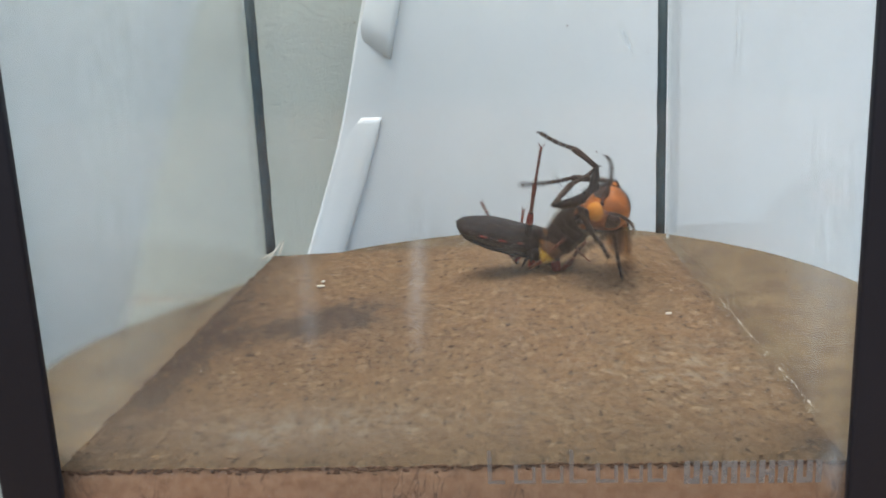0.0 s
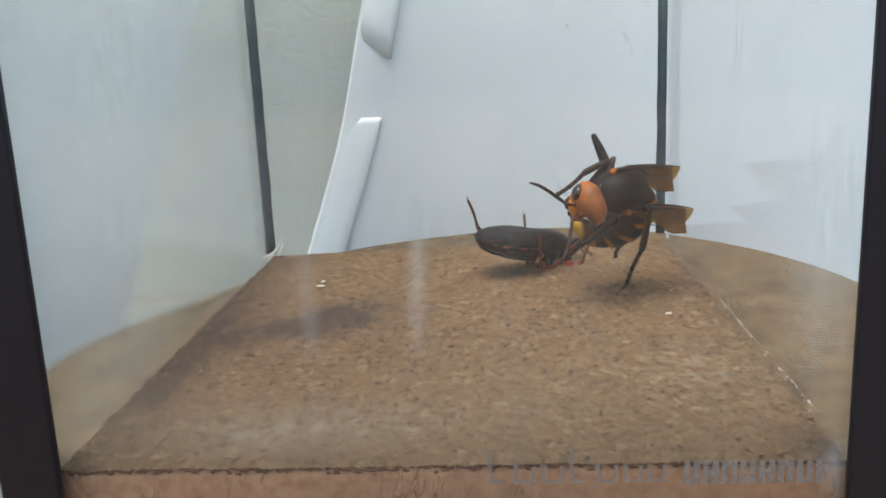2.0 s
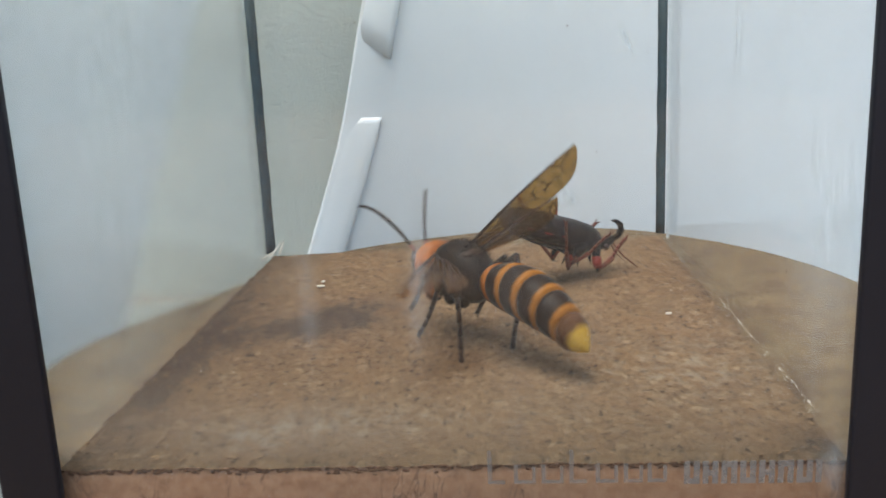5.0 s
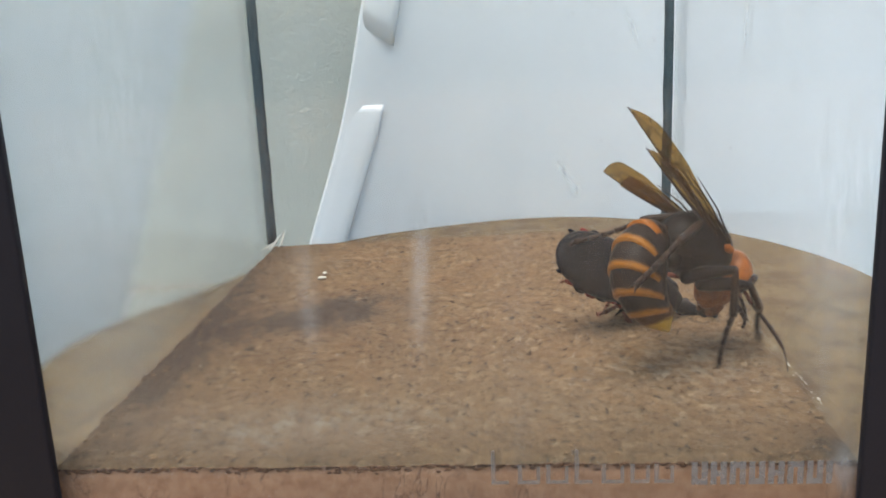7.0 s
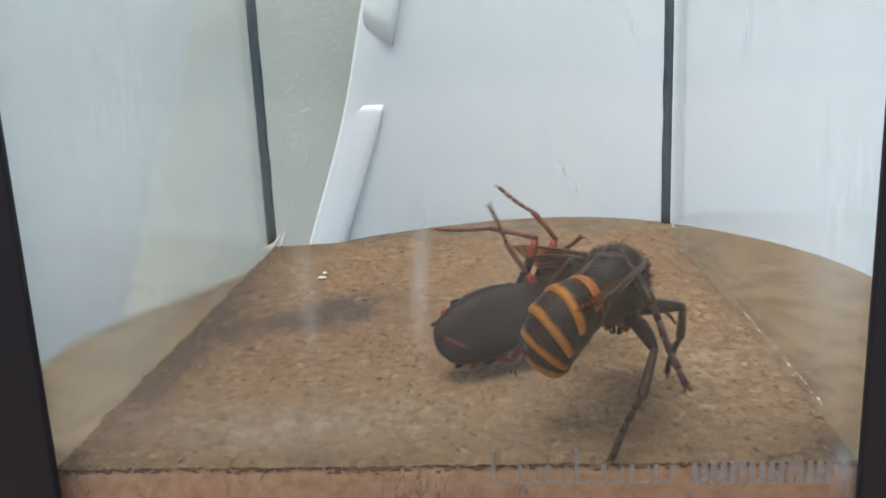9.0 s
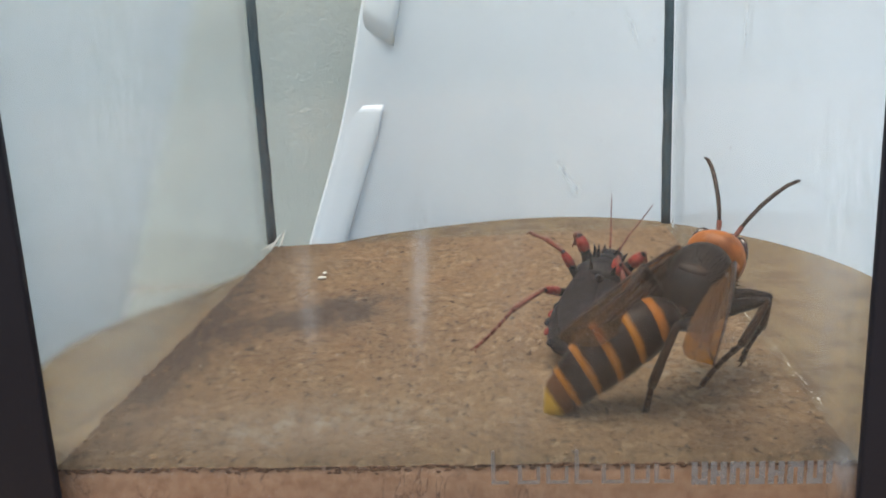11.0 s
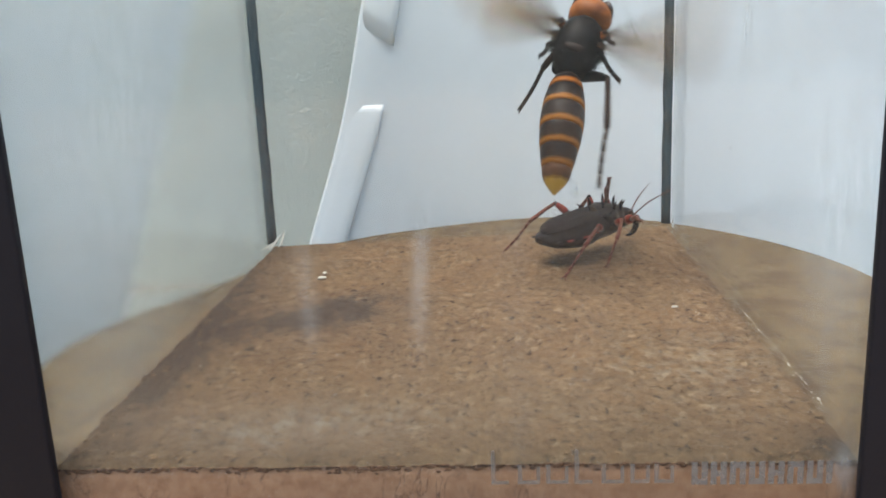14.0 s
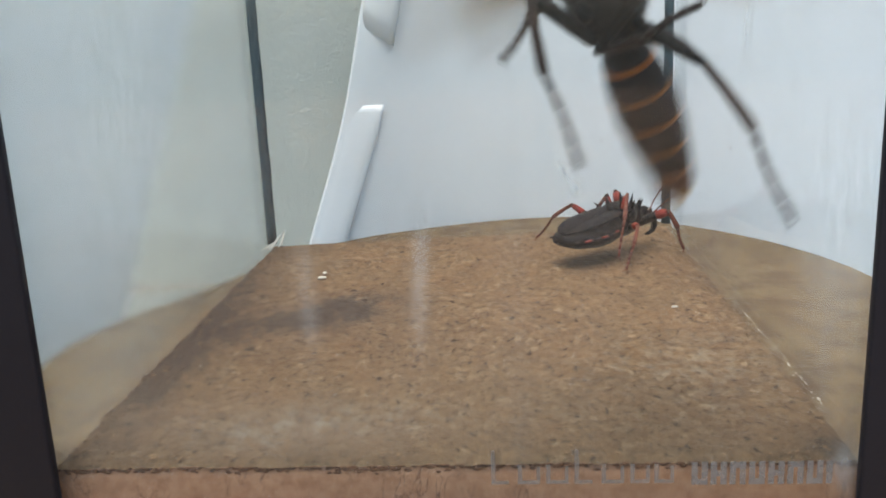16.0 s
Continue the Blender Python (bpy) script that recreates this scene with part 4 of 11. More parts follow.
    for i, (hip, upper, lower) in enumerate(BUG_LEGS):
        for s in (1, -1):
            leg, shin = add_leg(body, (hip[0], s * hip[1], hip[2]), upper, lower, 0.95 if i == 0 else 0.72, (BUG_BLACK, BUG_RUST), False)
            bm = bmesh.new()
            r = 1.22 if i == 0 else 0.90
            tube(bm, [(upper * 0.58, 0, 0.2), (upper * 0.62, 0, 0.22), (upper * 0.8, 0, 0.16), (upper * 0.95, 0, 0)], [r * 0.7, r * 1.03, r * 0.95, r * 0.72], 10)
            part("red_band", bm, BUG_RED, leg, "red band")
            legs.append((leg, shin))
    return body, head, legs


hornet, hornet_head, hornet_feelers, hornet_abdomen, hornet_plates, hornet_wings, hornet_tips, hornet_legs = build_hornet()
bug, bug_head, bug_legs = build_bug()


# ---- what moves: places in millimetres, turns as quaternions in thousandths ----
def turn(x, y, z, qw, qx, qy, qz):
    return Matrix.LocRotScale(Vector((x, y, z)) * MM, Quaternion((qw, qx, qy, qz)).normalized(), None)


def bend(upper, degrees):
    return pose(upper * MM, 0, 0, 0, degrees, 0)


def beat(rows, index, spans):
    """Adds wing beats to a wing's rows: strokes forwards and up, then backwards and down."""
    side = 1 if index % 2 == 0 else -1
    root = rows[0][1].translation
    for a, b in spans:
        for f in range(math.ceil(a * FPS), math.floor(b * FPS) + 1):
            off = (f + 7) % 15 - 7
            up = 6 if off % 2 == 0 or abs(off) == 7 else 68 if off % 4 == 1 else -56
            lean = math.sin(radians(up)) * 0.75 + 0.18 + 0.05 * math.sin(f * 0.9) - (0.25 if index > 1 else 0.0)
            t = f / FPS
            if 14.3 < t < 15.2:  # swept back while it climbs the pane
                lean -= 0.45
            out = Vector((lean, side * math.cos(radians(up)), math.sin(radians(up)))).normalized()
            back = Vector((-1, 0, 0))
            z = out.cross(back).normalized()
            y = z.cross(out)
            m = Matrix((out, y, z)).transposed().to_4x4()
            rows.append((t, Matrix.Translation(root) @ m))
    rows.sort(key=lambda r: r[0])
    full = rows[:1]
    for t, m in rows[1:]:  # no turn of more than a quarter circle from row to row
        t0, m0 = full[-1]
        a, b = m0.to_quaternion(), m.to_quaternion()
        n = int(math.degrees(a.rotation_difference(b).angle) // 75)
        for k in range(1, min(n, round((t - t0) * FPS) - 1) + 1):
            u = k / (n + 1)
            full.append((t0 + (t - t0) * u, Matrix.Translation(root) @ a.slerp(b, u).to_matrix().to_4x4()))
        full.append((t, m))
    return full


def motions():
    walk(hornet, [
        (0, turn(33.1, 92.0, 18.0, -562, 562, -324, 513)), (0.3, turn(34.7, 80.0, 22.9, -316, 264, -389, 824)), (0.6, turn(33.5, 80.0, 23.4, -231, 258, -510, 787)),
        (1, turn(34.4, 80.0, 22.9, -349, 133, -564, 737)), (1.5, turn(34.4, 80.0, 24.2, -332, 158, -554, 747)), (2, turn(35.2, 80.0, 23.9, -332, 158, -554, 747)),
        (2.5, turn(34.4, 80.0, 24.3, -332, 158, -554, 747)), (3, turn(33.5, 80.0, 24.0, -253, 180, -542, 781)), (3.4, turn(33.5, 80.0, 24.2, -299, 161, -552, 761)),
        (3.6, turn(32.5, 80.0, 24.8, -313, 206, -534, 758)), (3.7, turn(35.8, 104.0, 22.0, -266, -2, -425, 865)), (3.8, turn(30.7, 95.0, 17.5, -415, 21, -183, 891)),
        (3.9, turn(25.3, 80.0, 13.4, -335, 23, -109, 936)), (4, turn(26.1, 75.0, 14.5, 155, -73, 15, 985)), (4.1, turn(23.2, 68.0, 15.4, -236, 93, -46, 966)),
        (4.2, turn(21.1, 60.0, 16.6, -182, 80, -56, 978)), (4.7, turn(0.0, 50.0, 12.5, 185, 17, -50, 981)), (5.2, turn(4.0, 62.0, 14.0, 585, 24, -56, 809)),
        (5.6, turn(12.0, 72.0, 30.0, 747, 214, -174, 605)), (5.9, turn(22.0, 70.0, 85.0, 706, 391, -286, 516)), (6.2, turn(30.0, 62.0, 136.0, 834, 306, -193, 417)),
        (6.4, turn(32.0, 58.0, 134.0, 951, 165, -19, 262)), (6.433, turn(34.7, 54.0, 79.1, 895, 310, 241, 212)), (6.467, turn(37.3, 50.0, 23.8, 775, -244, 366, 453)),
        (6.5, turn(37.3, 50.0, 23.8, 775, -244, 366, 453)), (6.7, turn(40.1, 44.0, 21.6, 917, -13, 361, 167)), (7, turn(41.6, 40.0, 19.3, 932, -17, 324, 162)),
        (7.3, turn(40.2, 38.0, 16.6, 916, 56, 373, 140)), (7.5, turn(35.5, 40.0, 23.5, 883, -2, 326, 337)), (7.7, turn(30.3, 36.0, 17.1, 915, 35, 223, 335)),
        (8, turn(28.6, 32.0, 16.8, 876, 128, 159, 436)), (8.3, turn(27.5, 31.0, 17.3, 887, 19, 185, 423)), (8.5, turn(28.6, 29.0, 21.5, 879, 16, 133, 458)),
        (8.7, turn(24.5, 28.0, 18.1, 885, 68, 72, 455)), (9, turn(25.4, 20.0, 18.9, 786, -28, 58, 614)), (9.2, turn(27.1, 18.0, 19.3, 789, 13, 6, 614)),
        (9.9, turn(30.4, 22.0, 18.7, 864, 176, 70, 466)), (10.6, turn(37.7, 24.0, 17.9, 876, 157, -6, 455)), (11.3, turn(41.7, 24.0, 16.5, 840, 129, -93, 519)),
        (11.5, turn(47.7, 20.0, 11.7, 977, -4, 38, 210)), (11.7, turn(41.0, 22.0, 17.4, 917, 38, -59, 393)), (11.8, turn(37.9, 30.0, 17.0, 706, 163, -74, 686)),
        (11.9, turn(34.0, 34.0, 15.1, 728, 27, 44, 684)), (12, turn(33.6, 36.0, 14.7, 755, 6, 49, 654)), (12.1, turn(33.8, 42.0, 18.0, 755, 64, -9, 653)),
        (12.2, turn(30.8, 52.0, 18.2, 718, 110, -89, 681)), (12.3, turn(26.8, 62.0, 16.2, 687, 168, -96, 701)), (12.5, turn(21.9, 92.0, 21.5, 608, 28, 60, 791)),
        (12.7, turn(14.9, 102.0, 19.9, 515, -258, 17, 817)), (12.8, turn(11.2, 90.0, 24.8, 686, -44, -30, 726)), (12.9, turn(8.7, 102.0, 24.9, 709, 109, -180, 673)),
        (13, turn(11.7, 110.0, 25.1, 740, 234, -171, 606)), (13.1, turn(10.5, 100.0, 31.9, 748, 271, -144, 589)), (13.3, turn(3.6, 98.0, 34.4, 672, 238, -222, 665)),
        (13.5, turn(15.4, 94.0, 32.1, 782, 244, -136, 557)), (13.6, turn(20.4, 92.0, 33.2, 869, 248, 45, 425)), (13.7, turn(22.5, 95.0, 34.7, 844, 236, -93, 472)),
        (13.8, turn(25.9, 98.0, 38.3, 753, 222, -229, 575)), (13.9, turn(28.0, 98.0, 53.4, 742, 319, -245, 536)), (14, turn(26.5, 92.0, 52.4, 741, 368, -254, 502)),
        (14.1, turn(29.2, 62.0, 54.4, 850, 166, -108, 488)), (14.2, turn(39.5, 26.0, 49.9, 952, 196, -38, 234)), (14.267, turn(38.6, 19.0, 40.1, 968, 155, -141, -138)),
        (14.3, turn(37.7, 12.0, 30.3, 839, 91, -223, -488)), (14.4, turn(37.2, 14.0, 17.9, 877, 63, -104, -466)), (14.5, turn(38.0, 14.0, 17.4, 882, 46, -159, -441)),
        (14.6, turn(36.4, 13.0, 22.0, 905, 1, -239, -352)), (14.7, turn(36.7, 12.0, 27.3, 839, -71, -232, -487)), (14.8, turn(35.1, 12.0, 29.0, 831, -220, -250, -446)),
        (14.9, turn(33.8, 12.0, 30.2, 782, -373, -238, -438)), (15, turn(34.1, 12.0, 30.6, 704, -386, -313, -508)), (15.1, turn(31.4, 12.0, 32.5, 631, -431, -402, -505)),
        (15.2, turn(30.3, 12.0, 35.2, 576, -503, -450, -461)), (15.3, turn(28.4, 12.0, 36.4, 553, -542, -479, -412)), (15.4, turn(26.8, 12.0, 38.1, 574, -548, -457, -402)),
        (15.5, turn(24.5, 12.0, 37.5, 561, -543, -470, -410)), (15.6, turn(24.0, 12.0, 44.8, 576, -443, -443, -525)), (15.7, turn(22.0, 12.0, 44.3, -502, 516, 500, 482)),
        (15.8, turn(22.3, 12.0, 45.2, -522, 414, 444, 599)), (15.9, turn(21.0, 12.0, 56.3, -560, 393, 398, 611)), (16, turn(23.5, 14.0, 62.4, -531, 279, 364, 712))])
    walk(hornet_head, [
        (0, turn(6.8, 0.0, 0.2, 859, 57, 503, -74)), (0.3, turn(6.8, 0.0, 0.2, 961, 0, 276, 0)), (0.6, turn(6.8, 0.0, 0.2, 961, 0, 276, 0)),
        (1, turn(6.8, 0.0, 0.2, 961, 0, 276, 0)), (1.5, turn(6.8, 0.0, 0.2, 961, 0, 276, 0)), (2, turn(6.8, 0.0, 0.2, 961, 0, 276, 0)),
        (2.5, turn(6.8, 0.0, 0.2, 961, 0, 276, 0)), (3, turn(6.8, 0.0, 0.2, 961, 0, 276, 0)), (3.4, turn(6.8, 0.0, 0.2, 961, 0, 276, 0)),
        (3.6, turn(6.8, 0.0, 0.2, 961, 0, 276, 0)), (3.7, turn(6.8, 0.0, 0.2, 991, 0, 131, 0)), (4, turn(6.8, 0.0, 0.2, 985, 0, 174, 0)),
        (6.4, turn(6.8, 0.0, 0.2, 991, 0, 131, 0)), (6.467, turn(6.8, 0.0, 0.2, 924, 0, 383, 0)), (6.5, turn(6.8, 0.0, 0.2, 924, 0, 383, 0)),
        (6.7, turn(6.8, 0.0, 0.2, 966, 0, 259, 0)), (7, turn(6.8, 0.0, 0.2, 991, 0, 131, 0)), (7.3, turn(6.8, 0.0, 0.2, 966, 0, 259, 0)),
        (7.5, turn(6.8, 0.0, 0.2, 982, 0, 191, 0)), (7.7, turn(6.8, 0.0, 0.2, 982, 0, 191, 0)), (8, turn(6.8, 0.0, 0.2, 982, 0, 191, 0)),
        (8.3, turn(6.8, 0.0, 0.2, 982, 0, 191, 0)), (8.5, turn(6.8, 0.0, 0.2, 988, 0, 156, 0)), (8.7, turn(6.8, 0.0, 0.2, 988, 0, 156, 0)),
        (9, turn(6.8, 0.0, 0.2, 966, 0, 259, 0)), (9.2, turn(6.8, 0.0, 0.2, 966, 0, 259, 0)), (9.9, turn(6.8, 0.0, 0.2, 991, 0, 131, 0)),
        (11.3, turn(6.8, 0.0, 0.2, 998, 0, 70, 0)), (11.5, turn(6.8, 0.0, 0.2, 996, 0, 87, 0)), (11.7, turn(6.8, 0.0, 0.2, 995, 0, 105, 0)),
        (11.9, turn(6.8, 0.0, 0.2, 914, 0, 407, 0)), (12, turn(6.8, 0.0, 0.2, 906, 0, 423, 0)), (12.1, turn(6.8, 0.0, 0.2, 934, 0, 358, 0)),
        (12.5, turn(6.8, 0.0, 0.2, 924, 0, 383, 0)), (14.3, turn(6.8, 0.0, 0.2, 991, 0, 131, 0)), (14.4, turn(6.8, 0.0, 0.2, 912, -134, 179, 345)),
        (14.5, turn(6.8, 0.0, 0.2, 919, -102, 201, 325)), (14.6, turn(6.8, 0.0, 0.2, 970, -147, 194, -26)), (14.7, turn(6.8, 0.0, 0.2, 981, -100, 161, -39)),
        (14.8, turn(6.8, 0.0, 0.2, 985, -42, 71, -152)), (14.9, turn(6.8, 0.0, 0.2, 962, 81, 186, -181)), (15, turn(6.8, 0.0, 0.2, 960, 48, 256, -101)),
        (15.1, turn(6.8, 0.0, 0.2, 929, 23, 363, -63)), (15.2, turn(6.8, 0.0, 0.2, 882, 37, 464, -69)), (15.3, turn(6.8, 0.0, 0.2, 847, 41, 523, -90)),
        (15.4, turn(6.8, 0.0, 0.2, 852, 54, 508, -116)), (15.5, turn(6.8, 0.0, 0.2, 850, 45, 516, -99)), (15.6, turn(6.8, 0.0, 0.2, 909, -2, 415, -28)),
        (15.7, turn(6.8, 0.0, 0.2, 852, 7, 524, -16)), (15.8, turn(6.8, 0.0, 0.2, 919, -17, 391, 48)), (15.9, turn(6.8, 0.0, 0.2, 944, 0, 330, 28)),
        (16, turn(6.8, 0.0, 0.2, 978, -47, 176, 102))])
    walk(hornet_abdomen, [
        (0, turn(-6.8, 0.0, -0.6, 950, 307, -3, -56)), (0.3, turn(-6.8, 0.0, -0.6, 901, 79, -317, -286)), (0.6, turn(-6.8, 0.0, -0.6, 865, 226, -333, -299)),
        (1, turn(-6.8, 0.0, -0.6, 781, 181, -398, -445)), (1.5, turn(-6.8, 0.0, -0.6, 799, 186, -385, -422)), (2, turn(-6.8, 0.0, -0.6, 799, 186, -385, -422)),
        (2.5, turn(-6.8, 0.0, -0.6, 799, 186, -385, -422)), (3, turn(-6.8, 0.0, -0.6, 822, 224, -394, -344)), (3.4, turn(-6.8, 0.0, -0.6, 806, 203, -394, -392)),
        (3.6, turn(-6.8, 0.0, -0.6, 830, 190, -352, -388)), (3.667, turn(-6.8, 0.0, -0.6, 927, 265, -100, -248)), (3.7, turn(-6.8, 0.0, -0.6, 776, 41, 51, -627)),
        (3.8, turn(-6.8, 0.0, -0.6, -457, -332, -188, 804)), (3.833, turn(-6.8, 0.0, -0.6, 814, 48, 164, -555)), (3.9, turn(-6.8, 0.0, -0.6, 951, -248, 95, -156)),
        (4, turn(-6.8, 0.0, -0.6, 992, 20, 1, -122)), (4.1, turn(-6.8, 0.0, -0.6, 935, -235, 73, -254)), (4.2, turn(-6.8, 0.0, -0.6, 948, -223, 9, -225)),
        (4.7, turn(-6.8, 0.0, -0.6, 971, 0, 241, 0)), (5.2, turn(-6.8, 0.0, -0.6, 996, 0, 87, 0)), (6.4, turn(-6.8, 0.0, -0.6, 996, 0, 87, 0)),
        (6.433, turn(-6.8, 0.0, -0.6, 892, -130, -191, 389)), (6.467, turn(-6.8, 0.0, -0.6, 758, 29, -650, -45)), (6.5, turn(-6.8, 0.0, -0.6, 758, 29, -650, -45)),
        (6.7, turn(-6.8, 0.0, -0.6, 820, -275, -479, 151)), (7, turn(-6.8, 0.0, -0.6, 873, -225, -424, 85)), (7.3, turn(-6.8, 0.0, -0.6, 829, -315, -446, 123)),
        (7.5, turn(-6.8, 0.0, -0.6, 994, 37, -52, -90)), (7.7, turn(-6.8, 0.0, -0.6, 943, 33, -328, 47)), (8, turn(-6.8, 0.0, -0.6, 956, 89, -197, -200)),
        (8.3, turn(-6.8, 0.0, -0.6, 971, 148, -135, -132)), (8.5, turn(-6.8, 0.0, -0.6, 971, 133, -88, -179)), (8.7, turn(-6.8, 0.0, -0.6, 952, 168, -116, -230)),
        (9, turn(-6.8, 0.0, -0.6, 909, 194, -118, -351)), (9.2, turn(-6.8, 0.0, -0.6, 863, 230, -59, -446)), (9.533, turn(-6.8, 0.0, -0.6, 717, -130, -383, -568)),
        (9.9, turn(-6.8, 0.0, -0.6, -481, 235, 136, 834)), (10.6, turn(-6.8, 0.0, -0.6, -682, 149, 145, 701)), (10.95, turn(-6.8, 0.0, -0.6, 896, -90, -109, -421)),
        (11.3, turn(-6.8, 0.0, -0.6, 994, -20, -58, -86)), (11.5, turn(-6.8, 0.0, -0.6, 998, -62, 0, 4)), (11.7, turn(-6.8, 0.0, -0.6, 997, -28, -66, -30)),
        (11.8, turn(-6.8, 0.0, -0.6, 979, 9, 46, -198)), (11.9, turn(-6.8, 0.0, -0.6, 994, 40, -74, -70)), (12, turn(-6.8, 0.0, -0.6, 995, 21, -100, -6)),
        (12.1, turn(-6.8, 0.0, -0.6, 998, 17, -49, 21)), (12.2, turn(-6.8, 0.0, -0.6, 995, 1, 95, -7)), (12.3, turn(-6.8, 0.0, -0.6, 975, -13, 214, 59)),
        (12.5, turn(-6.8, 0.0, -0.6, 973, -27, -222, 65)), (12.7, turn(-6.8, 0.0, -0.6, 987, -11, -75, -145)), (12.8, turn(-6.8, 0.0, -0.6, 995, 3, -25, 101)),
        (12.9, turn(-6.8, 0.0, -0.6, 991, -9, 97, 94)), (13, turn(-6.8, 0.0, -0.6, 977, -23, 164, 137)), (13.1, turn(-6.8, 0.0, -0.6, 985, -10, 66, 158)),
        (13.3, turn(-6.8, 0.0, -0.6, 995, -2, 19, 97)), (13.5, turn(-6.8, 0.0, -0.6, 994, -4, 45, 98)), (13.6, turn(-6.8, 0.0, -0.6, 938, 53, -168, 298)),
        (13.7, turn(-6.8, 0.0, -0.6, 981, 0, 3, 194)), (13.8, turn(-6.8, 0.0, -0.6, 999, -1, 46, 12)), (13.9, turn(-6.8, 0.0, -0.6, 984, 15, -135, 112)),
        (14, turn(-6.8, 0.0, -0.6, 991, -8, 69, 113)), (14.1, turn(-6.8, 0.0, -0.6, 955, -36, -262, -132)), (14.2, turn(-6.8, 0.0, -0.6, 839, -120, -205, -490)),
        (14.267, turn(-6.8, 0.0, -0.6, 985, -56, -145, 70)), (14.3, turn(-6.8, 0.0, -0.6, 793, 27, -36, 607)), (14.4, turn(-6.8, 0.0, -0.6, 986, -1, 5, 164)),
        (14.5, turn(-6.8, 0.0, -0.6, 990, -10, 108, 92)), (14.6, turn(-6.8, 0.0, -0.6, 995, 4, 71, -63)), (14.7, turn(-6.8, 0.0, -0.6, 984, 8, -45, 173)),
        (14.8, turn(-6.8, 0.0, -0.6, 1000, 0, -12, 29)), (14.9, turn(-6.8, 0.0, -0.6, 996, 4, 47, -78)), (15, turn(-6.8, 0.0, -0.6, 992, -2, 123, 19)),
        (15.1, turn(-6.8, 0.0, -0.6, 982, -10, 182, 53)), (15.2, turn(-6.8, 0.0, -0.6, 980, -6, 197, 28)), (15.3, turn(-6.8, 0.0, -0.6, 972, 8, 234, -35)),
        (15.4, turn(-6.8, 0.0, -0.6, 982, 16, 156, -104)), (15.5, turn(-6.8, 0.0, -0.6, 990, 1, 142, -7)), (15.6, turn(-6.8, 0.0, -0.6, 982, 8, -182, 43)),
        (15.7, turn(-6.8, 0.0, -0.6, 998, 0, -59, 4)), (15.8, turn(-6.8, 0.0, -0.6, 979, 2, -206, 9)), (15.9, turn(-6.8, 0.0, -0.6, 973, -3, -232, -13)),
        (16, turn(-6.8, 0.0, -0.6, 994, -6, -87, -72))])
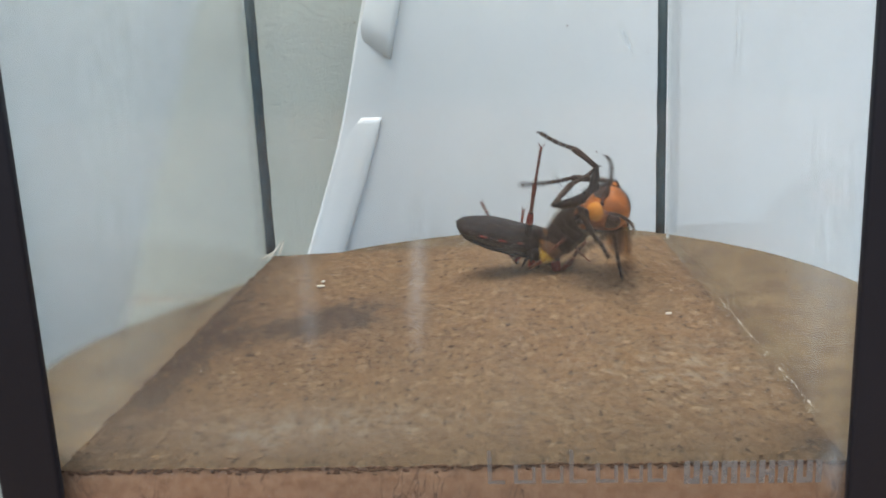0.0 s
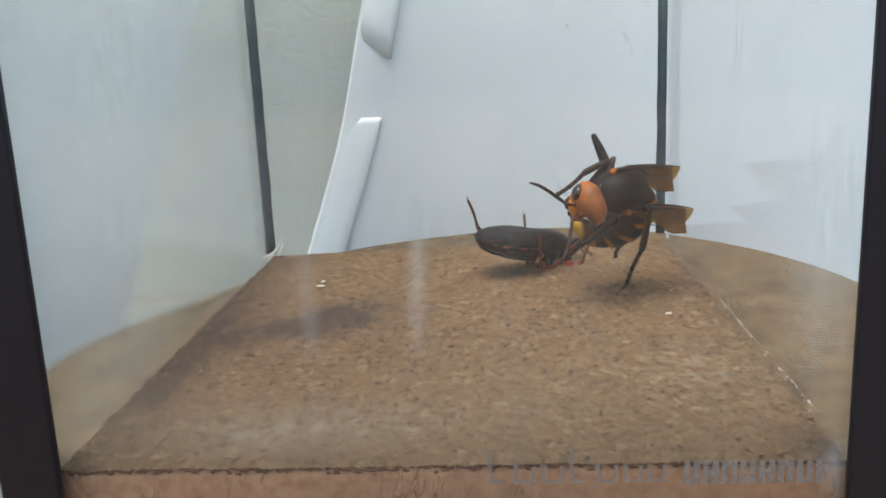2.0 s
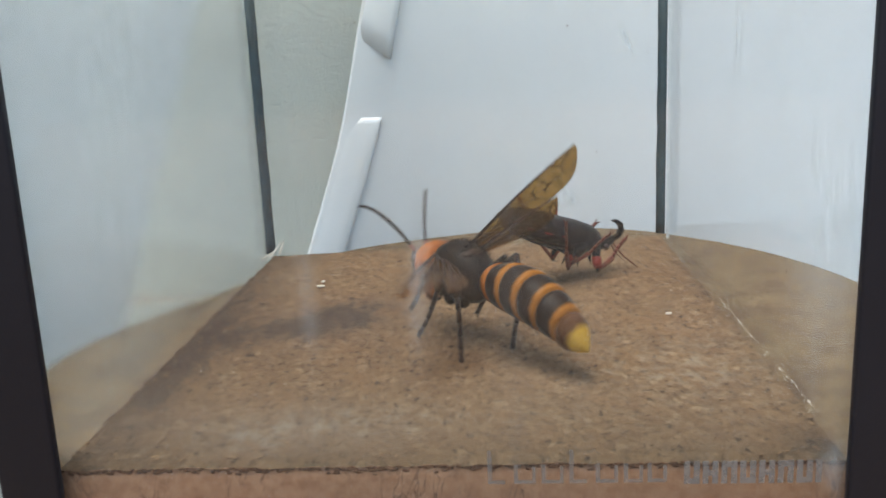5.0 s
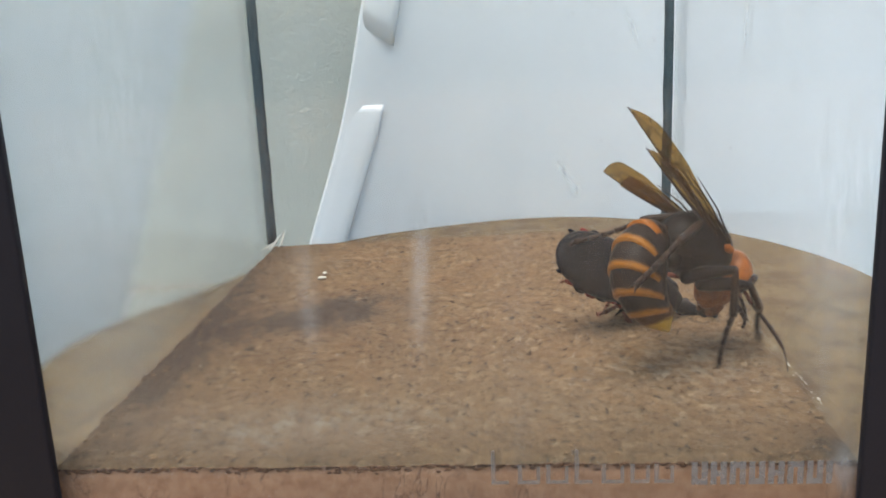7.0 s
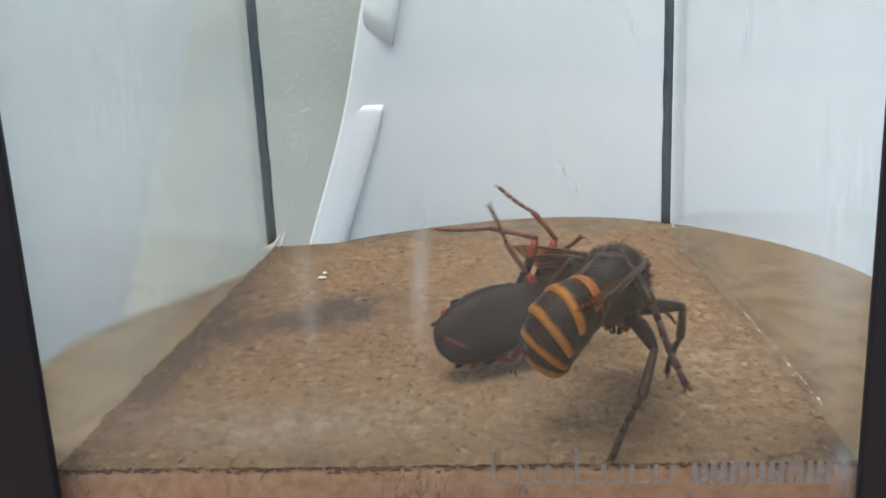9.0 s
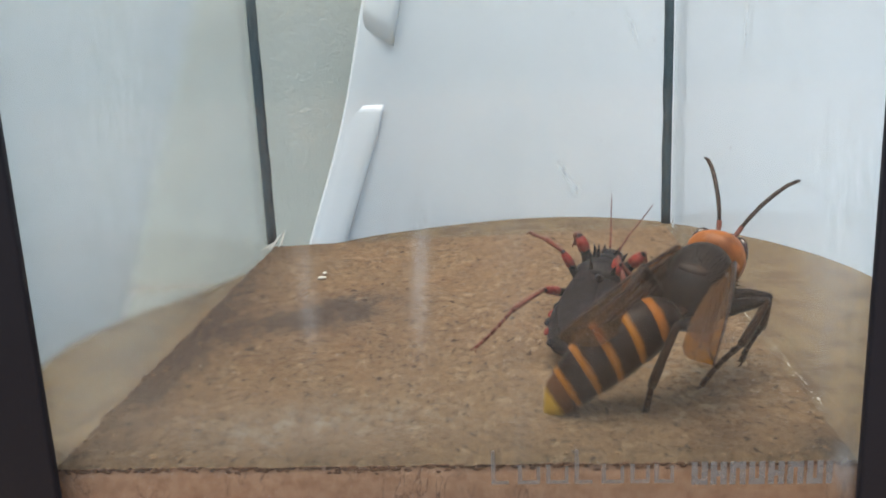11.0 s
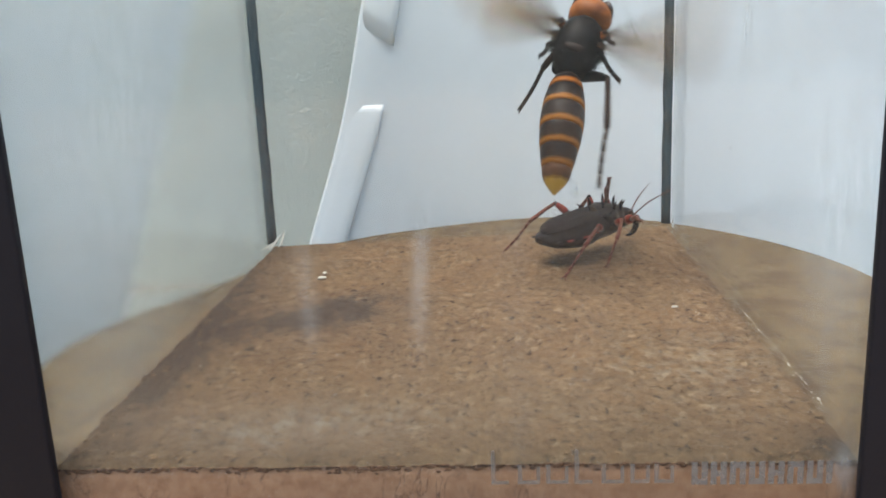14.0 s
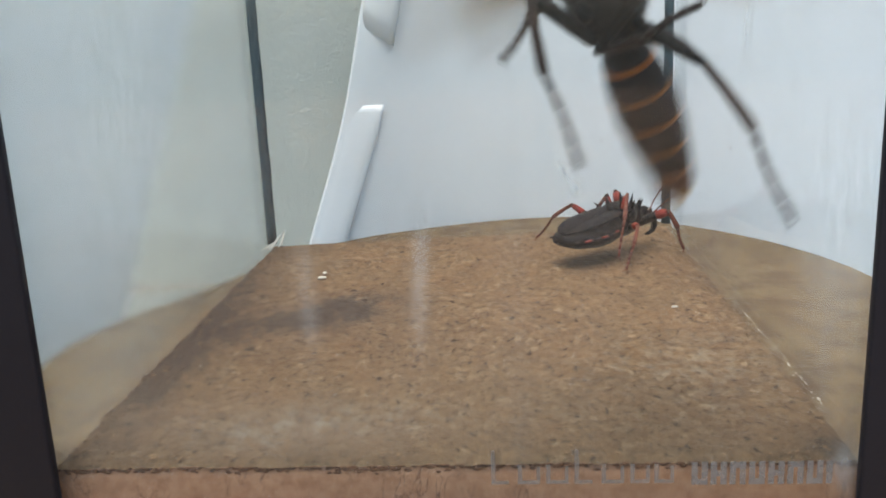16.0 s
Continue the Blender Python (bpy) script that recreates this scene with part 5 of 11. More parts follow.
    walk(hornet_plates[1], [
        (0, turn(1.1, 0.0, 1.3, 989, 0, -148, 0)), (0.3, turn(0.3, 0.0, 1.9, 978, 0, -208, 0)), (0.6, turn(0.3, 0.0, 1.9, 978, 0, -208, 0)),
        (1, turn(0.3, 0.0, 1.9, 978, 0, -208, 0)), (1.5, turn(0.3, 0.0, 1.9, 978, 0, -208, 0)), (2, turn(0.3, 0.0, 1.9, 978, 0, -208, 0)),
        (2.5, turn(0.3, 0.0, 1.9, 978, 0, -208, 0)), (3, turn(0.3, 0.0, 1.9, 978, 0, -208, 0)), (3.4, turn(0.3, 0.0, 1.9, 978, 0, -208, 0)),
        (3.6, turn(0.3, 0.0, 1.9, 978, 0, -208, 0)), (3.7, turn(-0.3, 0.0, 1.7, 986, 0, -169, 0)), (3.8, turn(-0.3, 0.0, 1.7, 985, 0, -174, 0)),
        (3.9, turn(-0.2, 0.0, 1.3, 991, 0, -131, 0)), (4, turn(1.0, 0.0, 1.4, 988, 0, -156, 0)), (4.1, turn(-0.0, 0.0, 0.4, 999, 0, -38, 0)),
        (4.2, turn(-0.0, 0.0, 0.3, 1000, 0, -31, 0)), (4.7, turn(-0.1, 0.0, 1.0, 995, 0, -96, 0)), (5.2, turn(-0.0, 0.0, 0.3, 999, 0, -35, 0)),
        (6.4, turn(-0.0, 0.0, 0.3, 999, 0, -35, 0)), (6.467, turn(0.7, 0.0, 1.0, 995, 0, -105, 0)), (6.5, turn(0.7, 0.0, 1.0, 995, 0, -105, 0)),
        (6.7, turn(1.0, 0.0, 1.5, 986, 0, -165, 0)), (7, turn(1.1, 0.0, 1.5, 986, 0, -165, 0)), (7.3, turn(1.1, 0.0, 1.3, 989, 0, -148, 0)),
        (7.5, turn(0.4, 0.0, 2.0, 974, 0, -225, 0)), (7.7, turn(1.5, 0.0, 1.0, 995, 0, -105, 0)), (8, turn(1.6, 0.0, 1.3, 990, 0, -139, 0)),
        (8.3, turn(1.3, 0.0, 1.4, 988, 0, -156, 0)), (8.5, turn(1.1, 0.0, 1.6, 985, 0, -174, 0)), (8.7, turn(1.7, 0.0, 1.3, 990, 0, -139, 0)),
        (9, turn(1.5, 0.0, 1.5, 986, 0, -165, 0)), (9.2, turn(1.2, 0.0, 1.3, 989, 0, -148, 0)), (9.9, turn(-0.1, 0.0, 0.7, 998, 0, -67, 0)),
        (10.6, turn(-0.1, 0.0, 0.6, 998, 0, -64, 0)), (11.3, turn(0.7, 0.0, 0.2, 1000, 0, -17, 0)), (11.5, turn(0.5, 0.0, 1.2, 991, 0, -131, 0)),
        (11.7, turn(0.6, 0.0, 0.6, 998, 0, -70, 0)), (11.8, turn(-0.0, 0.0, 0.4, 999, 0, -36, 0)), (11.9, turn(0.7, 0.0, 0.2, 1000, 0, -26, 0)),
        (12, turn(0.7, 0.0, 0.2, 1000, 0, -26, 0)), (12.1, turn(0.7, 0.0, 0.2, 1000, 0, -26, 0)), (12.2, turn(-0.0, 0.0, 0.3, 1000, 0, -30, 0)),
        (12.3, turn(-0.0, 0.0, 0.3, 999, 0, -35, 0)), (12.5, turn(0.5, 0.0, 0.2, 1000, 0, -26, 0)), (12.7, turn(-0.0, 0.0, 0.5, 999, 0, -49, 0)),
        (12.8, turn(-0.0, 0.0, 0.3, 999, 0, -35, 0)), (12.9, turn(-0.0, 0.0, 0.3, 999, 0, -32, 0)), (13, turn(-0.0, 0.0, 0.3, 1000, 0, -29, 0)),
        (13.1, turn(-0.0, 0.0, 0.3, 1000, 0, -26, 0)), (14.1, turn(-0.0, 0.0, 0.3, 1000, 0, -26, 0)), (14.2, turn(-0.0, 0.0, 0.3, 1000, 0, -31, 0)),
        (14.3, turn(-0.0, 0.0, 0.3, 999, 0, -35, 0)), (14.4, turn(-0.0, 0.0, 0.5, 999, 0, -52, 0)), (14.5, turn(-0.1, 0.0, 0.7, 998, 0, -70, 0)),
        (14.6, turn(-0.0, 0.0, 0.6, 998, 0, -57, 0)), (14.7, turn(-0.0, 0.0, 0.4, 999, 0, -44, 0)), (14.8, turn(-0.0, 0.0, 0.4, 999, 0, -39, 0)),
        (14.9, turn(-0.0, 0.0, 0.3, 999, 0, -35, 0)), (15, turn(-0.0, 0.0, 0.3, 1000, 0, -30, 0)), (15.1, turn(-0.0, 0.0, 0.3, 1000, 0, -25, 0)),
        (15.2, turn(-0.0, 0.0, 0.2, 1000, 0, -21, 0)), (16, turn(-0.0, 0.0, 0.2, 1000, 0, -21, 0))])
    walk(hornet_plates[2], [
        (0, turn(1.1, 0.0, 4.1, 956, 0, -292, 0)), (0.3, turn(-1.5, 0.0, 5.1, 914, 0, -407, 0)), (0.6, turn(-1.5, 0.0, 5.1, 914, 0, -407, 0)),
        (1, turn(-1.5, 0.0, 5.1, 914, 0, -407, 0)), (1.5, turn(-1.5, 0.0, 5.1, 914, 0, -407, 0)), (2, turn(-1.5, 0.0, 5.1, 914, 0, -407, 0)),
        (2.5, turn(-1.5, 0.0, 5.1, 914, 0, -407, 0)), (3, turn(-1.5, 0.0, 5.1, 914, 0, -407, 0)), (3.4, turn(-1.5, 0.0, 5.1, 914, 0, -407, 0)),
        (3.6, turn(-1.5, 0.0, 5.1, 914, 0, -407, 0)), (3.7, turn(-2.0, 0.0, 4.4, 943, 0, -334, 0)), (3.8, turn(-2.1, 0.0, 4.5, 940, 0, -342, 0)),
        (3.9, turn(-1.3, 0.0, 3.5, 966, 0, -259, 0)), (4, turn(0.8, 0.0, 4.3, 951, 0, -309, 0)), (4.1, turn(-0.1, 0.0, 1.1, 997, 0, -77, 0)),
        (4.2, turn(-0.1, 0.0, 0.9, 998, 0, -63, 0)), (4.7, turn(-0.7, 0.0, 2.7, 982, 0, -191, 0)), (5.2, turn(-0.1, 0.0, 1.0, 998, 0, -70, 0)),
        (6.4, turn(-0.1, 0.0, 1.0, 998, 0, -70, 0)), (6.467, turn(0.8, 0.0, 2.9, 978, 0, -208, 0)), (6.5, turn(0.8, 0.0, 2.9, 978, 0, -208, 0)),
        (6.7, turn(0.6, 0.0, 4.5, 946, 0, -326, 0)), (7, turn(0.8, 0.0, 4.5, 946, 0, -326, 0)), (7.3, turn(1.1, 0.0, 4.1, 956, 0, -292, 0)),
        (7.5, turn(-1.6, 0.0, 5.5, 899, 0, -438, 0)), (7.7, turn(2.3, 0.0, 3.1, 978, 0, -208, 0)), (8, turn(2.2, 0.0, 4.0, 961, 0, -276, 0)),
        (8.3, turn(1.3, 0.0, 4.4, 951, 0, -309, 0)), (8.5, turn(0.7, 0.0, 4.7, 940, 0, -342, 0)), (8.7, turn(2.3, 0.0, 4.1, 961, 0, -276, 0)),
        (9, turn(1.6, 0.0, 4.7, 946, 0, -326, 0)), (9.2, turn(1.3, 0.0, 4.2, 956, 0, -292, 0)), (9.9, turn(-0.4, 0.0, 1.9, 991, 0, -133, 0)),
        (10.6, turn(-0.3, 0.0, 1.8, 992, 0, -128, 0)), (11.3, turn(1.3, 0.0, 0.5, 999, 0, -35, 0)), (11.5, turn(0.1, 0.0, 3.5, 966, 0, -259, 0)),
        (11.7, turn(1.0, 0.0, 2.0, 990, 0, -139, 0)), (11.8, turn(-0.1, 0.0, 1.0, 997, 0, -72, 0)), (11.9, turn(1.3, 0.0, 0.8, 999, 0, -52, 0)),
        (12, turn(1.3, 0.0, 0.8, 999, 0, -52, 0)), (12.1, turn(1.3, 0.0, 0.8, 999, 0, -52, 0)), (12.2, turn(-0.1, 0.0, 0.9, 998, 0, -60, 0)),
        (12.3, turn(-0.1, 0.0, 1.0, 998, 0, -70, 0)), (12.5, turn(1.0, 0.0, 0.7, 999, 0, -52, 0)), (12.7, turn(-0.2, 0.0, 1.4, 995, 0, -99, 0)),
        (12.8, turn(-0.1, 0.0, 1.0, 998, 0, -70, 0)), (12.9, turn(-0.1, 0.0, 0.9, 998, 0, -64, 0)), (13, turn(-0.1, 0.0, 0.8, 998, 0, -58, 0)),
        (13.1, turn(-0.1, 0.0, 0.8, 999, 0, -52, 0)), (14.1, turn(-0.1, 0.0, 0.8, 999, 0, -52, 0)), (14.2, turn(-0.1, 0.0, 0.9, 998, 0, -61, 0)),
        (14.3, turn(-0.1, 0.0, 1.0, 998, 0, -70, 0)), (14.4, turn(-0.2, 0.0, 1.5, 994, 0, -105, 0)), (14.5, turn(-0.4, 0.0, 2.0, 990, 0, -139, 0)),
        (14.6, turn(-0.3, 0.0, 1.6, 994, 0, -113, 0)), (14.7, turn(-0.2, 0.0, 1.3, 996, 0, -87, 0)), (14.8, turn(-0.1, 0.0, 1.1, 997, 0, -78, 0)),
        (14.9, turn(-0.1, 0.0, 1.0, 998, 0, -69, 0)), (15, turn(-0.1, 0.0, 0.9, 998, 0, -60, 0)), (15.1, turn(-0.1, 0.0, 0.7, 999, 0, -51, 0)),
        (15.2, turn(-0.1, 0.0, 0.6, 999, 0, -42, 0)), (16, turn(-0.1, 0.0, 0.6, 999, 0, -42, 0))])
    walk(hornet_plates[3], [
        (0, turn(-0.7, 0.0, 7.7, 903, 0, -431, 0)), (0.3, turn(-6.2, 0.0, 8.2, 809, 0, -588, 0)), (0.6, turn(-6.2, 0.0, 8.2, 809, 0, -588, 0)),
        (1, turn(-6.2, 0.0, 8.2, 809, 0, -588, 0)), (1.5, turn(-6.2, 0.0, 8.2, 809, 0, -588, 0)), (2, turn(-6.2, 0.0, 8.2, 809, 0, -588, 0)),
        (2.5, turn(-6.2, 0.0, 8.2, 809, 0, -588, 0)), (3, turn(-6.2, 0.0, 8.2, 809, 0, -588, 0)), (3.4, turn(-6.2, 0.0, 8.2, 809, 0, -588, 0)),
        (3.6, turn(-6.2, 0.0, 8.2, 809, 0, -588, 0)), (3.7, turn(-5.8, 0.0, 7.3, 872, 0, -489, 0)), (3.8, turn(-6.1, 0.0, 7.3, 866, 0, -500, 0)),
        (3.9, turn(-3.7, 0.0, 6.3, 924, 0, -383, 0)), (4, turn(-1.5, 0.0, 7.9, 891, 0, -454, 0)), (4.1, turn(-0.4, 0.0, 2.1, 993, 0, -115, 0)),
        (4.2, turn(-0.3, 0.0, 1.8, 996, 0, -94, 0)), (4.7, turn(-2.1, 0.0, 5.0, 959, 0, -284, 0)), (5.2, turn(-0.4, 0.0, 2.0, 994, 0, -105, 0)),
        (6.4, turn(-0.4, 0.0, 2.0, 994, 0, -105, 0)), (6.467, turn(-0.1, 0.0, 5.6, 951, 0, -309, 0)), (6.5, turn(-0.1, 0.0, 5.6, 951, 0, -309, 0)),
        (6.7, turn(-2.0, 0.0, 8.1, 879, 0, -477, 0)), (7, turn(-1.8, 0.0, 8.2, 879, 0, -477, 0)), (7.3, turn(-0.7, 0.0, 7.7, 903, 0, -431, 0)),
        (7.5, turn(-6.8, 0.0, 8.4, 777, 0, -629, 0)), (7.7, turn(2.1, 0.0, 6.1, 951, 0, -309, 0)), (8, turn(1.0, 0.0, 7.8, 914, 0, -407, 0)),
        (8.3, turn(-0.7, 0.0, 8.1, 891, 0, -454, 0)), (8.5, turn(-2.0, 0.0, 8.5, 866, 0, -500, 0)), (8.7, turn(1.3, 0.0, 7.8, 914, 0, -407, 0)),
        (9, turn(-0.5, 0.0, 8.6, 879, 0, -477, 0)), (9.2, turn(-0.5, 0.0, 7.8, 903, 0, -431, 0)), (9.9, turn(-1.1, 0.0, 3.6, 980, 0, -199, 0)),
        (10.6, turn(-1.0, 0.0, 3.5, 982, 0, -191, 0)), (11.3, turn(1.9, 0.0, 1.0, 999, 0, -52, 0)), (11.5, turn(-1.7, 0.0, 6.6, 924, 0, -383, 0)),
        (11.7, turn(0.8, 0.0, 3.9, 978, 0, -208, 0)), (11.8, turn(-0.4, 0.0, 2.0, 994, 0, -108, 0)), (11.9, turn(1.8, 0.0, 1.5, 997, 0, -78, 0)),
        (12, turn(1.8, 0.0, 1.5, 997, 0, -78, 0)), (12.1, turn(1.8, 0.0, 1.5, 997, 0, -78, 0)), (12.2, turn(-0.3, 0.0, 1.7, 996, 0, -91, 0)),
        (12.3, turn(-0.4, 0.0, 2.0, 994, 0, -105, 0)), (12.5, turn(1.4, 0.0, 1.5, 997, 0, -78, 0)), (12.7, turn(-0.7, 0.0, 2.7, 989, 0, -148, 0)),
        (12.8, turn(-0.4, 0.0, 2.0, 994, 0, -105, 0)), (12.9, turn(-0.3, 0.0, 1.8, 995, 0, -96, 0)), (13, turn(-0.3, 0.0, 1.6, 996, 0, -87, 0)),
        (13.1, turn(-0.2, 0.0, 1.5, 997, 0, -78, 0)), (14.1, turn(-0.2, 0.0, 1.5, 997, 0, -78, 0)), (14.2, turn(-0.3, 0.0, 1.7, 996, 0, -92, 0)),
        (14.3, turn(-0.4, 0.0, 2.0, 994, 0, -105, 0)), (14.4, turn(-0.7, 0.0, 2.9, 988, 0, -156, 0)), (14.5, turn(-1.2, 0.0, 3.8, 978, 0, -208, 0)),
        (14.6, turn(-0.8, 0.0, 3.1, 986, 0, -169, 0)), (14.7, turn(-0.5, 0.0, 2.4, 991, 0, -131, 0)), (14.8, turn(-0.4, 0.0, 2.2, 993, 0, -117, 0)),
        (14.9, turn(-0.4, 0.0, 1.9, 995, 0, -103, 0)), (15, turn(-0.3, 0.0, 1.7, 996, 0, -90, 0)), (15.1, turn(-0.2, 0.0, 1.4, 997, 0, -76, 0)),
        (15.2, turn(-0.2, 0.0, 1.2, 998, 0, -63, 0)), (16, turn(-0.2, 0.0, 1.2, 998, 0, -63, 0))])
    walk(hornet_plates[4], [
        (0, turn(-4.7, 0.0, 11.0, 829, 0, -559, 0)), (0.3, turn(-13.4, 0.0, 9.0, -669, 0, 743, 0)), (0.6, turn(-13.4, 0.0, 9.0, -669, 0, 743, 0)),
        (1, turn(-13.4, 0.0, 9.0, -669, 0, 743, 0)), (1.5, turn(-13.4, 0.0, 9.0, -669, 0, 743, 0)), (2, turn(-13.4, 0.0, 9.0, -669, 0, 743, 0)),
        (2.5, turn(-13.4, 0.0, 9.0, -669, 0, 743, 0)), (3, turn(-13.4, 0.0, 9.0, -669, 0, 743, 0)), (3.4, turn(-13.4, 0.0, 9.0, -669, 0, 743, 0)),
        (3.6, turn(-13.4, 0.0, 9.0, -669, 0, 743, 0)), (3.7, turn(-11.8, 0.0, 9.0, 777, 0, -629, 0)), (3.8, turn(-12.3, 0.0, 8.9, 766, 0, -643, 0)),
        (3.9, turn(-7.8, 0.0, 8.8, 866, 0, -500, 0)), (4, turn(-6.0, 0.0, 11.0, 809, 0, -588, 0)), (4.1, turn(-0.9, 0.0, 3.5, 988, 0, -153, 0)),
        (4.2, turn(-0.7, 0.0, 2.9, 992, 0, -125, 0)), (4.7, turn(-4.6, 0.0, 7.5, 927, 0, -375, 0)), (5.2, turn(-0.8, 0.0, 3.2, 990, 0, -139, 0)),
        (6.4, turn(-0.8, 0.0, 3.2, 990, 0, -139, 0)), (6.467, turn(-2.2, 0.0, 8.7, 914, 0, -407, 0)), (6.5, turn(-2.2, 0.0, 8.7, 914, 0, -407, 0)),
        (6.7, turn(-7.0, 0.0, 11.0, 788, 0, -616, 0)), (7, turn(-6.7, 0.0, 11.2, 788, 0, -616, 0)), (7.3, turn(-4.7, 0.0, 11.0, 829, 0, -559, 0)),
        (7.5, turn(-14.7, 0.0, 8.4, -616, 0, 788, 0)), (7.7, turn(0.6, 0.0, 9.6, 914, 0, -407, 0)), (8, turn(-2.2, 0.0, 11.5, 848, 0, -530, 0)),
        (8.3, turn(-5.1, 0.0, 11.4, 809, 0, -588, 0)), (8.5, turn(-7.4, 0.0, 11.3, 766, 0, -643, 0)), (8.7, turn(-1.9, 0.0, 11.7, 848, 0, -530, 0)),
        (9, turn(-5.2, 0.0, 12.0, 788, 0, -616, 0)), (9.2, turn(-4.4, 0.0, 11.2, 829, 0, -559, 0)), (9.9, turn(-2.4, 0.0, 5.7, 964, 0, -264, 0)),
        (10.6, turn(-2.2, 0.0, 5.5, 967, 0, -253, 0)), (11.3, turn(2.4, 0.0, 1.7, 998, 0, -70, 0)), (11.5, turn(-5.2, 0.0, 9.6, 866, 0, -500, 0)),
        (11.7, turn(0.0, 0.0, 6.3, 961, 0, -276, 0)), (11.8, turn(-0.8, 0.0, 3.3, 990, 0, -144, 0)), (11.9, turn(2.2, 0.0, 2.6, 995, 0, -105, 0)),
        (12, turn(2.2, 0.0, 2.6, 995, 0, -105, 0)), (12.1, turn(2.2, 0.0, 2.6, 995, 0, -105, 0)), (12.2, turn(-0.6, 0.0, 2.8, 993, 0, -121, 0)),
        (12.3, turn(-0.8, 0.0, 3.2, 990, 0, -139, 0)), (12.5, turn(1.7, 0.0, 2.5, 995, 0, -105, 0)), (12.7, turn(-1.4, 0.0, 4.4, 980, 0, -197, 0)),
        (12.8, turn(-0.8, 0.0, 3.2, 990, 0, -139, 0)), (12.9, turn(-0.7, 0.0, 2.9, 992, 0, -128, 0)), (13, turn(-0.6, 0.0, 2.7, 993, 0, -116, 0)),
        (13.1, turn(-0.5, 0.0, 2.4, 994, 0, -105, 0)), (14.1, turn(-0.5, 0.0, 2.4, 994, 0, -105, 0)), (14.2, turn(-0.6, 0.0, 2.8, 993, 0, -122, 0)),
        (14.3, turn(-0.8, 0.0, 3.2, 990, 0, -139, 0)), (14.4, turn(-1.6, 0.0, 4.6, 978, 0, -208, 0)), (14.5, turn(-2.6, 0.0, 5.9, 961, 0, -276, 0)),
        (14.6, turn(-1.8, 0.0, 4.9, 974, 0, -225, 0)), (14.7, turn(-1.2, 0.0, 3.9, 985, 0, -174, 0)), (14.8, turn(-1.0, 0.0, 3.5, 988, 0, -156, 0)),
        (14.9, turn(-0.8, 0.0, 3.1, 990, 0, -138, 0)), (15, turn(-0.6, 0.0, 2.7, 993, 0, -120, 0)), (15.1, turn(-0.5, 0.0, 2.3, 995, 0, -102, 0)),
        (15.2, turn(-0.3, 0.0, 1.9, 996, 0, -84, 0)), (16, turn(-0.3, 0.0, 1.9, 996, 0, -84, 0))])
